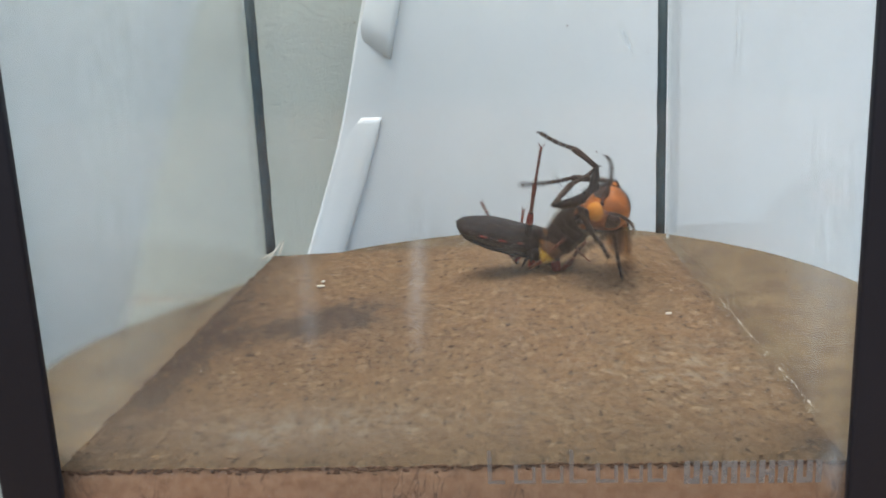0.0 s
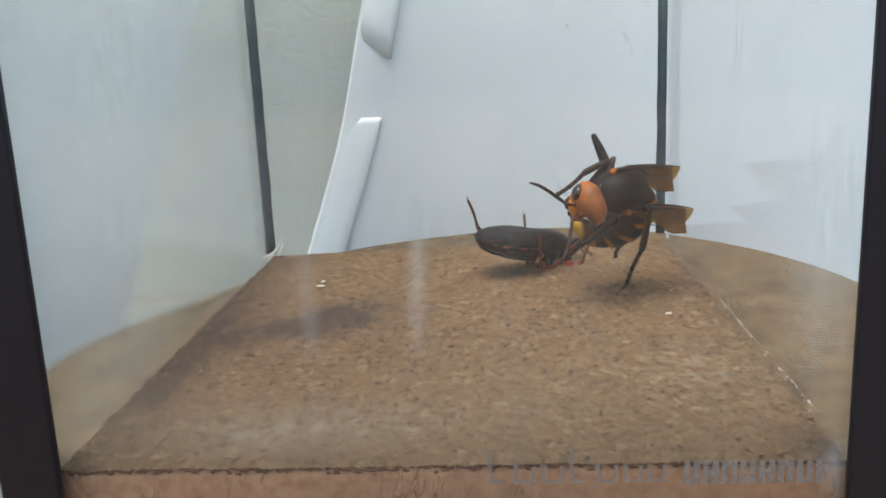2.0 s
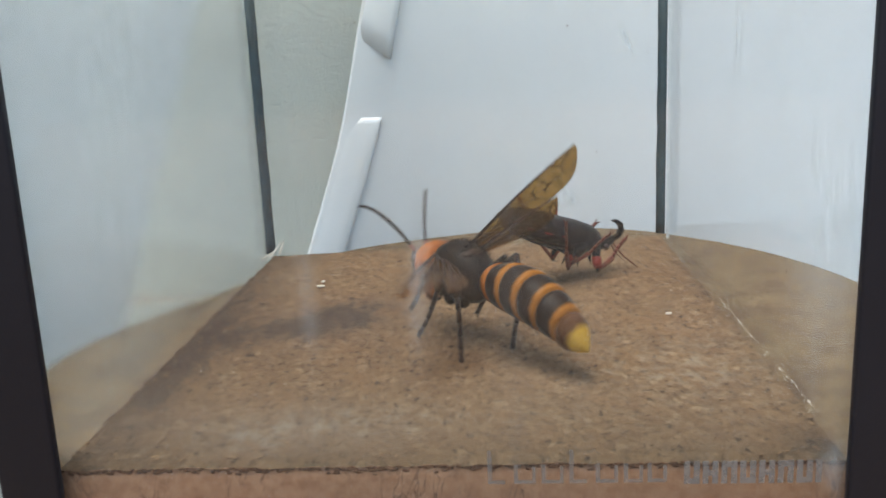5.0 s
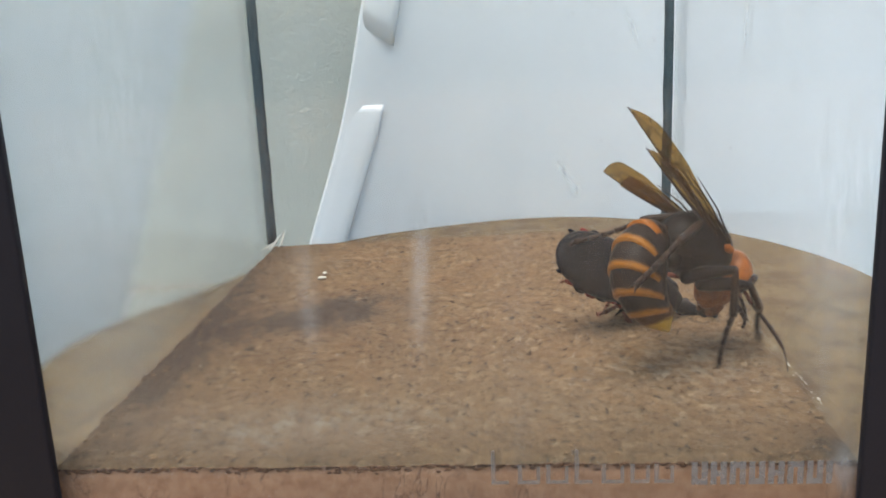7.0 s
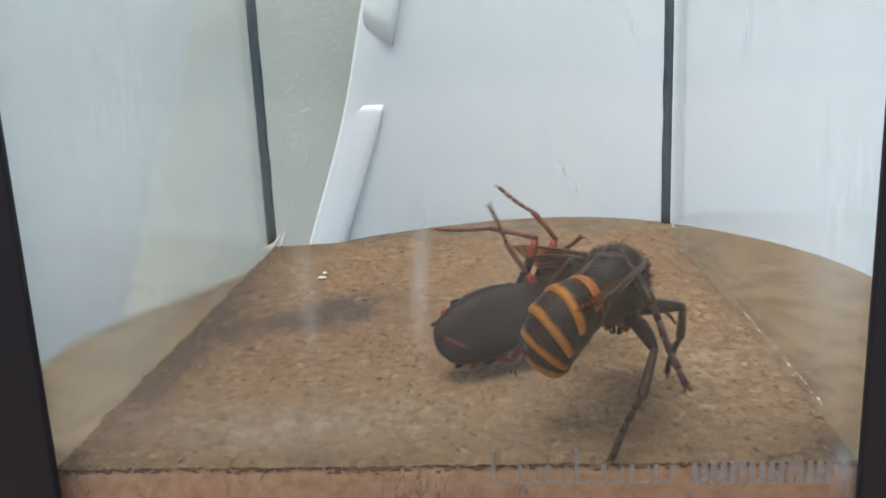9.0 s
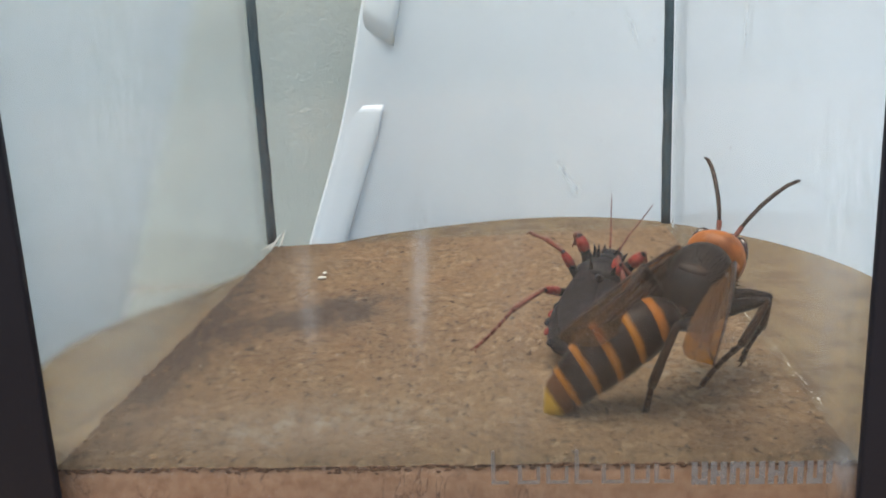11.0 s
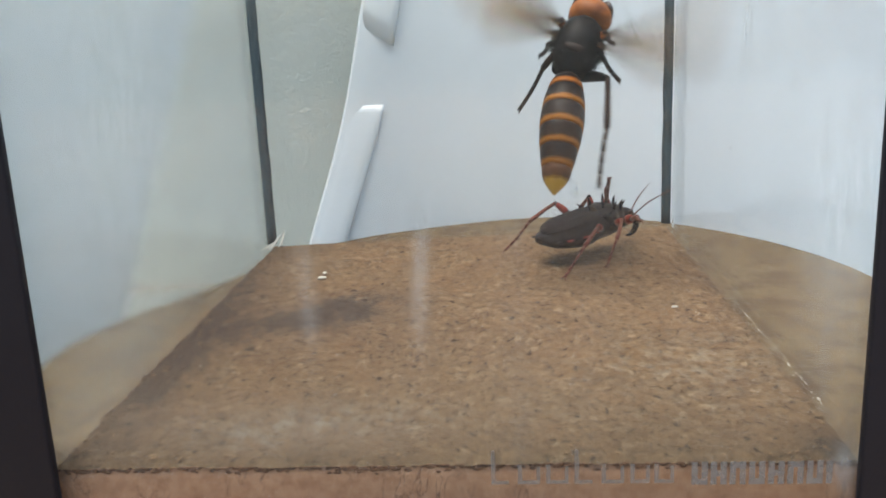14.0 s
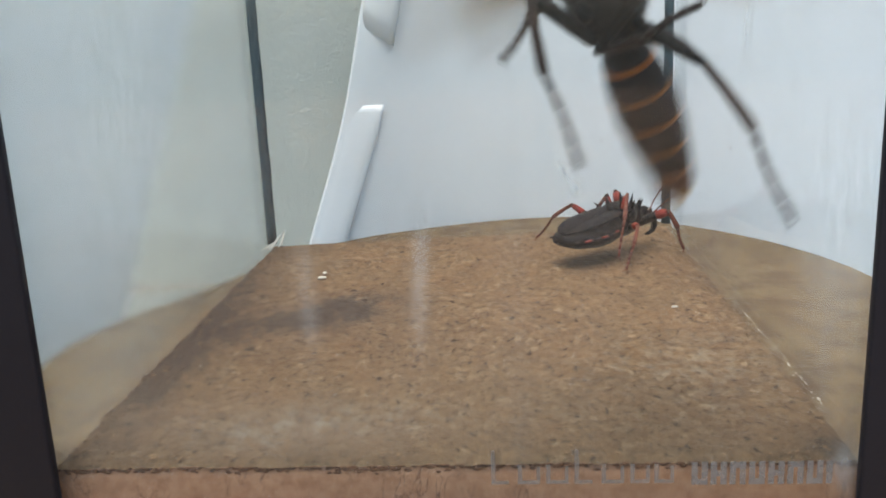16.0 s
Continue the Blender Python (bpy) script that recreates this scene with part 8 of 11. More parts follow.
    walk(hornet_legs[2][0], [
        (0, turn(0.2, 3.2, -4.8, 422, 718, -342, 435)), (0.1, turn(0.2, 3.2, -4.8, 418, 507, -121, 744)), (0.2, turn(0.2, 3.2, -4.8, 336, 200, 123, 912)),
        (0.3, turn(0.2, 3.2, -4.8, 190, -144, 343, 908)), (0.6, turn(0.2, 3.2, -4.8, 230, -150, 202, 940)), (1, turn(0.2, 3.2, -4.8, 426, -158, 235, 859)),
        (1.5, turn(0.2, 3.2, -4.8, 414, -148, 243, 865)), (2, turn(0.2, 3.2, -4.8, 416, -156, 251, 860)), (2.5, turn(0.2, 3.2, -4.8, 416, -147, 244, 864)),
        (3, turn(0.2, 3.2, -4.8, 326, -187, 208, 903)), (3.4, turn(0.2, 3.2, -4.8, 380, -162, 221, 883)), (3.6, turn(0.2, 3.2, -4.8, 348, -110, 224, 904)),
        (3.7, turn(0.2, 3.2, -4.8, 650, 54, 34, 757)), (3.8, turn(0.2, 3.2, -4.8, 420, 243, 159, 860)), (3.833, turn(0.2, 3.2, -4.8, 735, 6, -170, 656)),
        (3.9, turn(0.2, 3.2, -4.8, 825, -233, -448, 253)), (3.933, turn(0.2, 3.2, -4.8, 704, -238, -148, 652)), (3.967, turn(0.2, 3.2, -4.8, 397, -180, 192, 879)),
        (4, turn(0.2, 3.2, -4.8, -15, -74, 480, 874)), (4.05, turn(0.2, 3.2, -4.8, 428, 49, 49, 901)), (4.1, turn(0.2, 3.2, -4.8, 701, 152, -401, 570)),
        (4.2, turn(0.2, 3.2, -4.8, 690, 191, -355, 601)), (4.7, turn(0.2, 3.2, -4.8, -442, -479, 616, -442)), (6.4, turn(0.2, 3.2, -4.8, -442, -479, 616, -442)),
        (6.433, turn(0.2, 3.2, -4.8, -624, 34, 776, -79)), (6.467, turn(0.2, 3.2, -4.8, 595, 355, -448, 565)), (6.5, turn(0.2, 3.2, -4.8, 595, 355, -448, 565)),
        (6.7, turn(0.2, 3.2, -4.8, 595, 355, -448, 565)), (7, turn(0.2, 3.2, -4.8, 595, 355, -448, 565)), (7.3, turn(0.2, 3.2, -4.8, 595, 355, -448, 565)),
        (7.5, turn(0.2, 3.2, -4.8, 595, 355, -448, 565)), (7.7, turn(0.2, 3.2, -4.8, 595, 355, -448, 565)), (8, turn(0.2, 3.2, -4.8, 595, 355, -448, 565)),
        (8.3, turn(0.2, 3.2, -4.8, 595, 355, -448, 565)), (8.5, turn(0.2, 3.2, -4.8, 595, 355, -448, 565)), (8.7, turn(0.2, 3.2, -4.8, 595, 355, -448, 565)),
        (9, turn(0.2, 3.2, -4.8, 595, 355, -448, 565)), (9.2, turn(0.2, 3.2, -4.8, 595, 355, -448, 565)), (9.433, turn(0.2, 3.2, -4.8, 384, 210, -233, 868)),
        (9.667, turn(0.2, 3.2, -4.8, 94, 22, 29, 995)), (9.9, turn(0.2, 3.2, -4.8, -215, -171, 285, 918)), (10.6, turn(0.2, 3.2, -4.8, -98, -87, 321, 938)),
        (10.833, turn(0.2, 3.2, -4.8, 125, 151, -21, 980)), (11.067, turn(0.2, 3.2, -4.8, 320, 355, -359, 802)), (11.184, turn(0.2, 3.2, -4.8, 441, 172, -121, 873)),
        (11.3, turn(0.2, 3.2, -4.8, 514, -30, 131, 847)), (11.4, turn(0.2, 3.2, -4.8, 590, 197, -194, 759)), (11.5, turn(0.2, 3.2, -4.8, 565, 391, -485, 540)),
        (11.7, turn(0.2, 3.2, -4.8, 595, 355, -448, 565)), (11.733, turn(0.2, 3.2, -4.8, 302, 282, -293, 862)), (11.767, turn(0.2, 3.2, -4.8, -53, 151, -78, 984)),
        (11.8, turn(0.2, 3.2, -4.8, -316, -96, 260, 907)), (11.833, turn(0.2, 3.2, -4.8, 14, 84, 8, 996)), (11.867, turn(0.2, 3.2, -4.8, 341, 246, -246, 873)),
        (11.9, turn(0.2, 3.2, -4.8, 595, 355, -448, 565)), (12, turn(0.2, 3.2, -4.8, 579, 149, -73, 798)), (12.1, turn(0.2, 3.2, -4.8, 592, 191, -30, 782)),
        (12.15, turn(0.2, 3.2, -4.8, 558, 362, -348, 661)), (12.2, turn(0.2, 3.2, -4.8, -442, -479, 616, -442)), (12.267, turn(0.2, 3.2, -4.8, 639, 282, -410, 587)),
        (12.3, turn(0.2, 3.2, -4.8, 745, 45, -147, 649)), (12.5, turn(0.2, 3.2, -4.8, 821, -384, -5, 423)), (12.7, turn(0.2, 3.2, -4.8, 940, -325, -64, 80)),
        (12.733, turn(0.2, 3.2, -4.8, 916, -49, -310, 249)), (12.767, turn(0.2, 3.2, -4.8, 741, 234, -505, 376)), (12.8, turn(0.2, 3.2, -4.8, -442, -479, 616, -442)),
        (13.1, turn(0.2, 3.2, -4.8, -442, -479, 616, -442)), (13.2, turn(0.2, 3.2, -4.8, 417, 602, -254, 632)), (13.3, turn(0.2, 3.2, -4.8, 315, 615, 153, 707)),
        (13.4, turn(0.2, 3.2, -4.8, 417, 602, -254, 632)), (13.5, turn(0.2, 3.2, -4.8, -442, -479, 616, -442)), (14.5, turn(0.2, 3.2, -4.8, 595, 355, -448, 565)),
        (14.75, turn(0.2, 3.2, -4.8, 750, 318, 29, 579)), (15, turn(0.2, 3.2, -4.8, 715, 201, 498, 448)), (15.167, turn(0.2, 3.2, -4.8, 638, -70, 208, 739)),
        (15.333, turn(0.2, 3.2, -4.8, 402, -323, -134, 846)), (15.5, turn(0.2, 3.2, -4.8, 67, -496, -443, 744)), (15.75, turn(0.2, 3.2, -4.8, -151, -201, -399, 882)),
        (16, turn(0.2, 3.2, -4.8, -344, 126, -293, 883))])
    walk(hornet_legs[2][1], [
        (0, bend(9, 156)), (0.3, bend(9, 21)), (0.6, bend(9, 21)),
        (1, bend(9, 21)), (1.5, bend(9, 21)), (2, bend(9, 21)),
        (2.5, bend(9, 21)), (3, bend(9, 21)), (3.4, bend(9, 21)),
        (3.6, bend(9, 21)), (3.7, bend(9, 87)), (3.8, bend(9, 112)),
        (3.9, bend(9, 127)), (4, bend(9, 103)), (4.1, bend(9, 118)),
        (4.2, bend(9, 117)), (4.7, bend(9, 162)), (6.4, bend(9, 162)),
        (6.467, bend(9, 133)), (6.5, bend(9, 133)), (6.7, bend(9, 133)),
        (7, bend(9, 133)), (7.3, bend(9, 133)), (7.5, bend(9, 133)),
        (7.7, bend(9, 133)), (8, bend(9, 133)), (8.3, bend(9, 133)),
        (8.5, bend(9, 133)), (8.7, bend(9, 133)), (9, bend(9, 133)),
        (9.2, bend(9, 133)), (10.6, bend(9, 13)), (10.833, bend(9, 63)),
        (11.067, bend(9, 112)), (11.3, bend(9, 21)), (11.5, bend(9, 136)),
        (11.7, bend(9, 133)), (11.767, bend(9, 63)), (11.8, bend(9, 13)),
        (11.9, bend(9, 133)), (12, bend(9, 74)), (12.1, bend(9, 93)),
        (12.2, bend(9, 162)), (12.3, bend(9, 99)), (12.5, bend(9, 67)),
        (12.7, bend(9, 13)), (12.733, bend(9, 63)), (12.767, bend(9, 112)),
        (12.8, bend(9, 162)), (13.1, bend(9, 162)), (13.3, bend(9, 114)),
        (13.5, bend(9, 162)), (14.5, bend(9, 133)), (15, bend(9, 64)),
        (15.5, bend(9, 90)), (16, bend(9, 153))])
    walk(hornet_legs[3][0], [
        (0, turn(0.2, -3.2, -4.8, -551, 645, -376, -374)), (0.3, turn(0.2, -3.2, -4.8, 491, -262, 683, 474)), (0.45, turn(0.2, -3.2, -4.8, 166, -143, 802, 556)),
        (0.6, turn(0.2, -3.2, -4.8, -183, -4, 808, 560)), (1, turn(0.2, -3.2, -4.8, -214, -90, 842, 488)), (1.5, turn(0.2, -3.2, -4.8, 22, -259, 959, 118)),
        (2, turn(0.2, -3.2, -4.8, -16, -228, 960, 164)), (2.5, turn(0.2, -3.2, -4.8, 17, -263, 958, 110)), (3, turn(0.2, -3.2, -4.8, 68, -344, 930, 107)),
        (3.4, turn(0.2, -3.2, -4.8, 79, -312, 943, 85)), (3.6, turn(0.2, -3.2, -4.8, 97, -377, 920, 36)), (3.633, turn(0.2, -3.2, -4.8, -327, -444, 814, -180)),
        (3.667, turn(0.2, -3.2, -4.8, 672, 404, -511, 352)), (3.7, turn(0.2, -3.2, -4.8, 854, 265, -84, 439)), (3.733, turn(0.2, -3.2, -4.8, 919, -5, -360, 158)),
        (3.767, turn(0.2, -3.2, -4.8, 771, -274, -552, -161)), (3.8, turn(0.2, -3.2, -4.8, -442, 479, 616, 442)), (4, turn(0.2, -3.2, -4.8, 595, -355, -448, -565)),
        (6.467, turn(0.2, -3.2, -4.8, -517, 18, 550, 656)), (6.5, turn(0.2, -3.2, -4.8, -517, 18, 550, 656)), (6.7, turn(0.2, -3.2, -4.8, 810, 68, -274, -515)),
        (7, turn(0.2, -3.2, -4.8, 768, 65, -433, -467)), (7.3, turn(0.2, -3.2, -4.8, 707, -130, -165, -676)), (7.5, turn(0.2, -3.2, -4.8, 836, 52, -245, -488)),
        (7.7, turn(0.2, -3.2, -4.8, -624, 297, 253, 677)), (8, turn(0.2, -3.2, -4.8, 828, 115, -283, -470)), (8.3, turn(0.2, -3.2, -4.8, 797, 235, -79, -551)),
        (8.4, turn(0.2, -3.2, -4.8, -647, -204, -185, 711)), (8.5, turn(0.2, -3.2, -4.8, -421, -150, -426, 786)), (8.7, turn(0.2, -3.2, -4.8, -380, 24, -335, 862)),
        (9, turn(0.2, -3.2, -4.8, -275, -59, -370, 885)), (9.2, turn(0.2, -3.2, -4.8, -256, 21, -383, 887)), (10.25, turn(0.2, -3.2, -4.8, -487, 231, -177, 823)),
        (11.3, turn(0.2, -3.2, -4.8, 648, -408, -55, -641)), (11.5, turn(0.2, -3.2, -4.8, -267, 302, -221, 888)), (11.7, turn(0.2, -3.2, -4.8, -122, -34, -453, 883)),
        (11.767, turn(0.2, -3.2, -4.8, 96, 237, 70, 964)), (11.8, turn(0.2, -3.2, -4.8, 366, 8, -267, 891)), (11.833, turn(0.2, -3.2, -4.8, 96, 237, 70, 964)),
        (11.867, turn(0.2, -3.2, -4.8, -251, 357, -15, 900)), (11.9, turn(0.2, -3.2, -4.8, -562, 424, -98, 703)), (12, turn(0.2, -3.2, -4.8, 638, -404, -310, -577)),
        (12.1, turn(0.2, -3.2, -4.8, 664, -352, 18, -659)), (12.5, turn(0.2, -3.2, -4.8, 595, -355, -448, -565)), (12.8, turn(0.2, -3.2, -4.8, -442, 479, 616, 442)),
        (12.867, turn(0.2, -3.2, -4.8, -389, 671, 224, 590)), (12.9, turn(0.2, -3.2, -4.8, -251, 719, -215, 611)), (13, turn(0.2, -3.2, -4.8, -173, 659, -290, 672)),
        (13.067, turn(0.2, -3.2, -4.8, -599, 359, -17, 716)), (13.1, turn(0.2, -3.2, -4.8, 816, 66, -262, -511)), (13.2, turn(0.2, -3.2, -4.8, 680, -299, -136, -656)),
        (13.3, turn(0.2, -3.2, -4.8, -415, 607, -15, 678)), (13.5, turn(0.2, -3.2, -4.8, -476, 549, 492, 479)), (13.533, turn(0.2, -3.2, -4.8, 734, -146, -556, -362)),
        (13.6, turn(0.2, -3.2, -4.8, 811, 293, -482, -154)), (13.633, turn(0.2, -3.2, -4.8, 704, -105, -617, -335)), (13.7, turn(0.2, -3.2, -4.8, -442, 479, 616, 442)),
        (13.8, turn(0.2, -3.2, -4.8, -442, 479, 616, 442)), (13.867, turn(0.2, -3.2, -4.8, -401, 793, 204, 412)), (13.9, turn(0.2, -3.2, -4.8, -251, 892, -263, 270)),
        (13.933, turn(0.2, -3.2, -4.8, -401, 793, 204, 412)), (14, turn(0.2, -3.2, -4.8, -442, 479, 616, 442)), (14.067, turn(0.2, -3.2, -4.8, 790, -122, -330, -502)),
        (14.1, turn(0.2, -3.2, -4.8, 874, 276, 67, -394)), (14.133, turn(0.2, -3.2, -4.8, 790, -122, -330, -502)), (14.2, turn(0.2, -3.2, -4.8, -442, 479, 616, 442)),
        (14.3, turn(0.2, -3.2, -4.8, 673, -12, -600, -431)), (14.333, turn(0.2, -3.2, -4.8, -523, 119, 333, 775)), (14.5, turn(0.2, -3.2, -4.8, -449, 116, 798, 384)),
        (14.75, turn(0.2, -3.2, -4.8, -403, 510, 694, 309)), (15, turn(0.2, -3.2, -4.8, -286, 815, 470, 181)), (15.167, turn(0.2, -3.2, -4.8, -238, 939, 161, -192)),
        (15.333, turn(0.2, -3.2, -4.8, -130, 825, -189, -516)), (15.5, turn(0.2, -3.2, -4.8, -11, -504, 491, 710)), (15.75, turn(0.2, -3.2, -4.8, -356, -87, 552, 749)),
        (16, turn(0.2, -3.2, -4.8, 595, -355, -448, -565))])
    walk(hornet_legs[3][1], [
        (0, bend(9, 156)), (0.3, bend(9, 156)), (0.6, bend(9, 135)),
        (1, bend(9, 140)), (1.5, bend(9, 156)), (2, bend(9, 156)),
        (2.5, bend(9, 156)), (3, bend(9, 156)), (3.4, bend(9, 156)),
        (3.6, bend(9, 156)), (3.7, bend(9, 83)), (3.733, bend(9, 122)),
        (3.8, bend(9, 162)), (4, bend(9, 133)), (6.467, bend(9, 156)),
        (6.5, bend(9, 156)), (6.7, bend(9, 100)), (7, bend(9, 116)),
        (7.3, bend(9, 156)), (7.5, bend(9, 94)), (7.7, bend(9, 156)),
        (8, bend(9, 135)), (8.3, bend(9, 127)), (8.5, bend(9, 60)),
        (8.7, bend(9, 21)), (9, bend(9, 50)), (9.2, bend(9, 63)),
        (11.3, bend(9, 146)), (11.5, bend(9, 82)), (11.7, bend(9, 21)),
        (11.8, bend(9, 82)), (11.9, bend(9, 117)), (12, bend(9, 131)),
        (12.1, bend(9, 105)), (12.5, bend(9, 133)), (12.8, bend(9, 162)),
        (12.867, bend(9, 116)), (12.9, bend(9, 71)), (13, bend(9, 42)),
        (13.1, bend(9, 79)), (13.3, bend(9, 100)), (13.5, bend(9, 118)),
        (13.6, bend(9, 79)), (13.633, bend(9, 120)), (13.7, bend(9, 162)),
        (13.8, bend(9, 162)), (13.9, bend(9, 115)), (14, bend(9, 162)),
        (14.067, bend(9, 120)), (14.1, bend(9, 79)), (14.133, bend(9, 120)),
        (14.2, bend(9, 162)), (14.3, bend(9, 115)), (14.5, bend(9, 156)),
        (15, bend(9, 156)), (15.5, bend(9, 96)), (16, bend(9, 133))])
    walk(hornet_legs[4][0], [
        (0, turn(-4.2, 3.2, -4.2, 382, 794, -473, 6)), (0.3, turn(-4.2, 3.2, -4.2, 604, 564, -236, 510)), (0.6, turn(-4.2, 3.2, -4.2, 490, 605, -314, 544)),
        (1, turn(-4.2, 3.2, -4.2, 627, 471, -437, 441)), (1.5, turn(-4.2, 3.2, -4.2, 636, 466, -382, 481)), (2, turn(-4.2, 3.2, -4.2, 645, 462, -391, 466)),
        (2.5, turn(-4.2, 3.2, -4.2, 639, 463, -379, 484)), (3, turn(-4.2, 3.2, -4.2, 551, 508, -365, 552)), (3.4, turn(-4.2, 3.2, -4.2, 595, 482, -376, 521)),
        (3.6, turn(-4.2, 3.2, -4.2, 581, 522, -327, 532)), (3.7, turn(-4.2, 3.2, -4.2, 664, -45, -572, 479)), (3.8, turn(-4.2, 3.2, -4.2, -460, -259, 622, -578)),
        (3.9, turn(-4.2, 3.2, -4.2, 353, 635, -273, 631)), (3.95, turn(-4.2, 3.2, -4.2, 160, 464, 92, 866)), (4, turn(-4.2, 3.2, -4.2, -74, 176, 433, 881)),
        (4.05, turn(-4.2, 3.2, -4.2, 178, 410, 96, 889)), (4.1, turn(-4.2, 3.2, -4.2, 388, 550, -264, 691)), (4.2, turn(-4.2, 3.2, -4.2, 353, 553, -80, 751)),
        (4.7, turn(-4.2, 3.2, -4.2, 278, 795, -301, 446)), (5.2, turn(-4.2, 3.2, -4.2, 289, 774, -300, 477)), (5.6, turn(-4.2, 3.2, -4.2, 290, 772, -300, 479)),
        (6.034, turn(-4.2, 3.2, -4.2, 321, 330, -534, 709)), (6.467, turn(-4.2, 3.2, -4.2, 254, -213, -606, 723)), (6.5, turn(-4.2, 3.2, -4.2, 254, -213, -606, 723)),
        (6.6, turn(-4.2, 3.2, -4.2, 278, 312, -533, 736)), (6.7, turn(-4.2, 3.2, -4.2, 224, 749, -310, 541)), (7, turn(-4.2, 3.2, -4.2, 224, 749, -310, 541)),
        (7.3, turn(-4.2, 3.2, -4.2, 224, 749, -310, 541)), (7.5, turn(-4.2, 3.2, -4.2, 224, 749, -310, 541)), (7.7, turn(-4.2, 3.2, -4.2, 224, 749, -310, 541)),
        (8, turn(-4.2, 3.2, -4.2, 224, 749, -310, 541)), (8.3, turn(-4.2, 3.2, -4.2, 224, 749, -310, 541)), (8.5, turn(-4.2, 3.2, -4.2, 224, 749, -310, 541)),
        (8.7, turn(-4.2, 3.2, -4.2, 224, 749, -310, 541)), (9, turn(-4.2, 3.2, -4.2, 224, 749, -310, 541)), (9.2, turn(-4.2, 3.2, -4.2, 224, 749, -310, 541)),
        (10.6, turn(-4.2, 3.2, -4.2, 290, 772, -300, 479)), (10.933, turn(-4.2, 3.2, -4.2, 215, 535, -12, 817)), (11.3, turn(-4.2, 3.2, -4.2, 224, 749, -310, 541)),
        (11.5, turn(-4.2, 3.2, -4.2, 224, 749, -310, 541)), (11.7, turn(-4.2, 3.2, -4.2, 224, 749, -310, 541)), (11.75, turn(-4.2, 3.2, -4.2, 229, 577, -58, 782)),
        (11.8, turn(-4.2, 3.2, -4.2, 200, 317, 203, 905)), (11.9, turn(-4.2, 3.2, -4.2, 441, 215, 297, 819)), (11.95, turn(-4.2, 3.2, -4.2, 370, 537, -7, 758)),
        (12, turn(-4.2, 3.2, -4.2, 224, 749, -310, 541)), (12.05, turn(-4.2, 3.2, -4.2, 383, 601, -79, 697)), (12.1, turn(-4.2, 3.2, -4.2, 493, 378, 161, 767)),
        (12.2, turn(-4.2, 3.2, -4.2, 418, 479, -283, 718)), (12.3, turn(-4.2, 3.2, -4.2, 297, 604, 41, 739)), (12.5, turn(-4.2, 3.2, -4.2, 635, 209, 173, 723)),
        (12.6, turn(-4.2, 3.2, -4.2, 906, -46, 1, 420)), (12.7, turn(-4.2, 3.2, -4.2, 942, -290, -171, 8)), (12.8, turn(-4.2, 3.2, -4.2, 888, -376, 96, 248)),
        (12.867, turn(-4.2, 3.2, -4.2, 813, -219, -31, 538)), (12.9, turn(-4.2, 3.2, -4.2, 633, -33, -153, 758)), (13, turn(-4.2, 3.2, -4.2, 497, 81, -44, 863)),
        (13.1, turn(-4.2, 3.2, -4.2, 223, 511, 177, 811)), (13.3, turn(-4.2, 3.2, -4.2, 258, 396, 137, 870)), (13.5, turn(-4.2, 3.2, -4.2, 380, 257, 20, 888)),
        (13.6, turn(-4.2, 3.2, -4.2, 427, -173, 140, 876)), (13.633, turn(-4.2, 3.2, -4.2, 433, 362, -96, 820)), (13.7, turn(-4.2, 3.2, -4.2, 290, 772, -300, 479)),
        (14, turn(-4.2, 3.2, -4.2, 290, 772, -300, 479)), (14.1, turn(-4.2, 3.2, -4.2, 249, 665, 139, 691)), (14.2, turn(-4.2, 3.2, -4.2, 290, 772, -300, 479)),
        (14.3, turn(-4.2, 3.2, -4.2, 290, 772, -300, 479)), (14.5, turn(-4.2, 3.2, -4.2, 224, 749, -310, 541)), (14.667, turn(-4.2, 3.2, -4.2, 540, 698, -20, 470)),
        (14.833, turn(-4.2, 3.2, -4.2, 752, 512, 275, 309)), (15, turn(-4.2, 3.2, -4.2, 820, 229, 516, 89)), (15.5, turn(-4.2, 3.2, -4.2, 642, 404, 598, 258)),
        (16, turn(-4.2, 3.2, -4.2, 578, 22, 580, 574))])
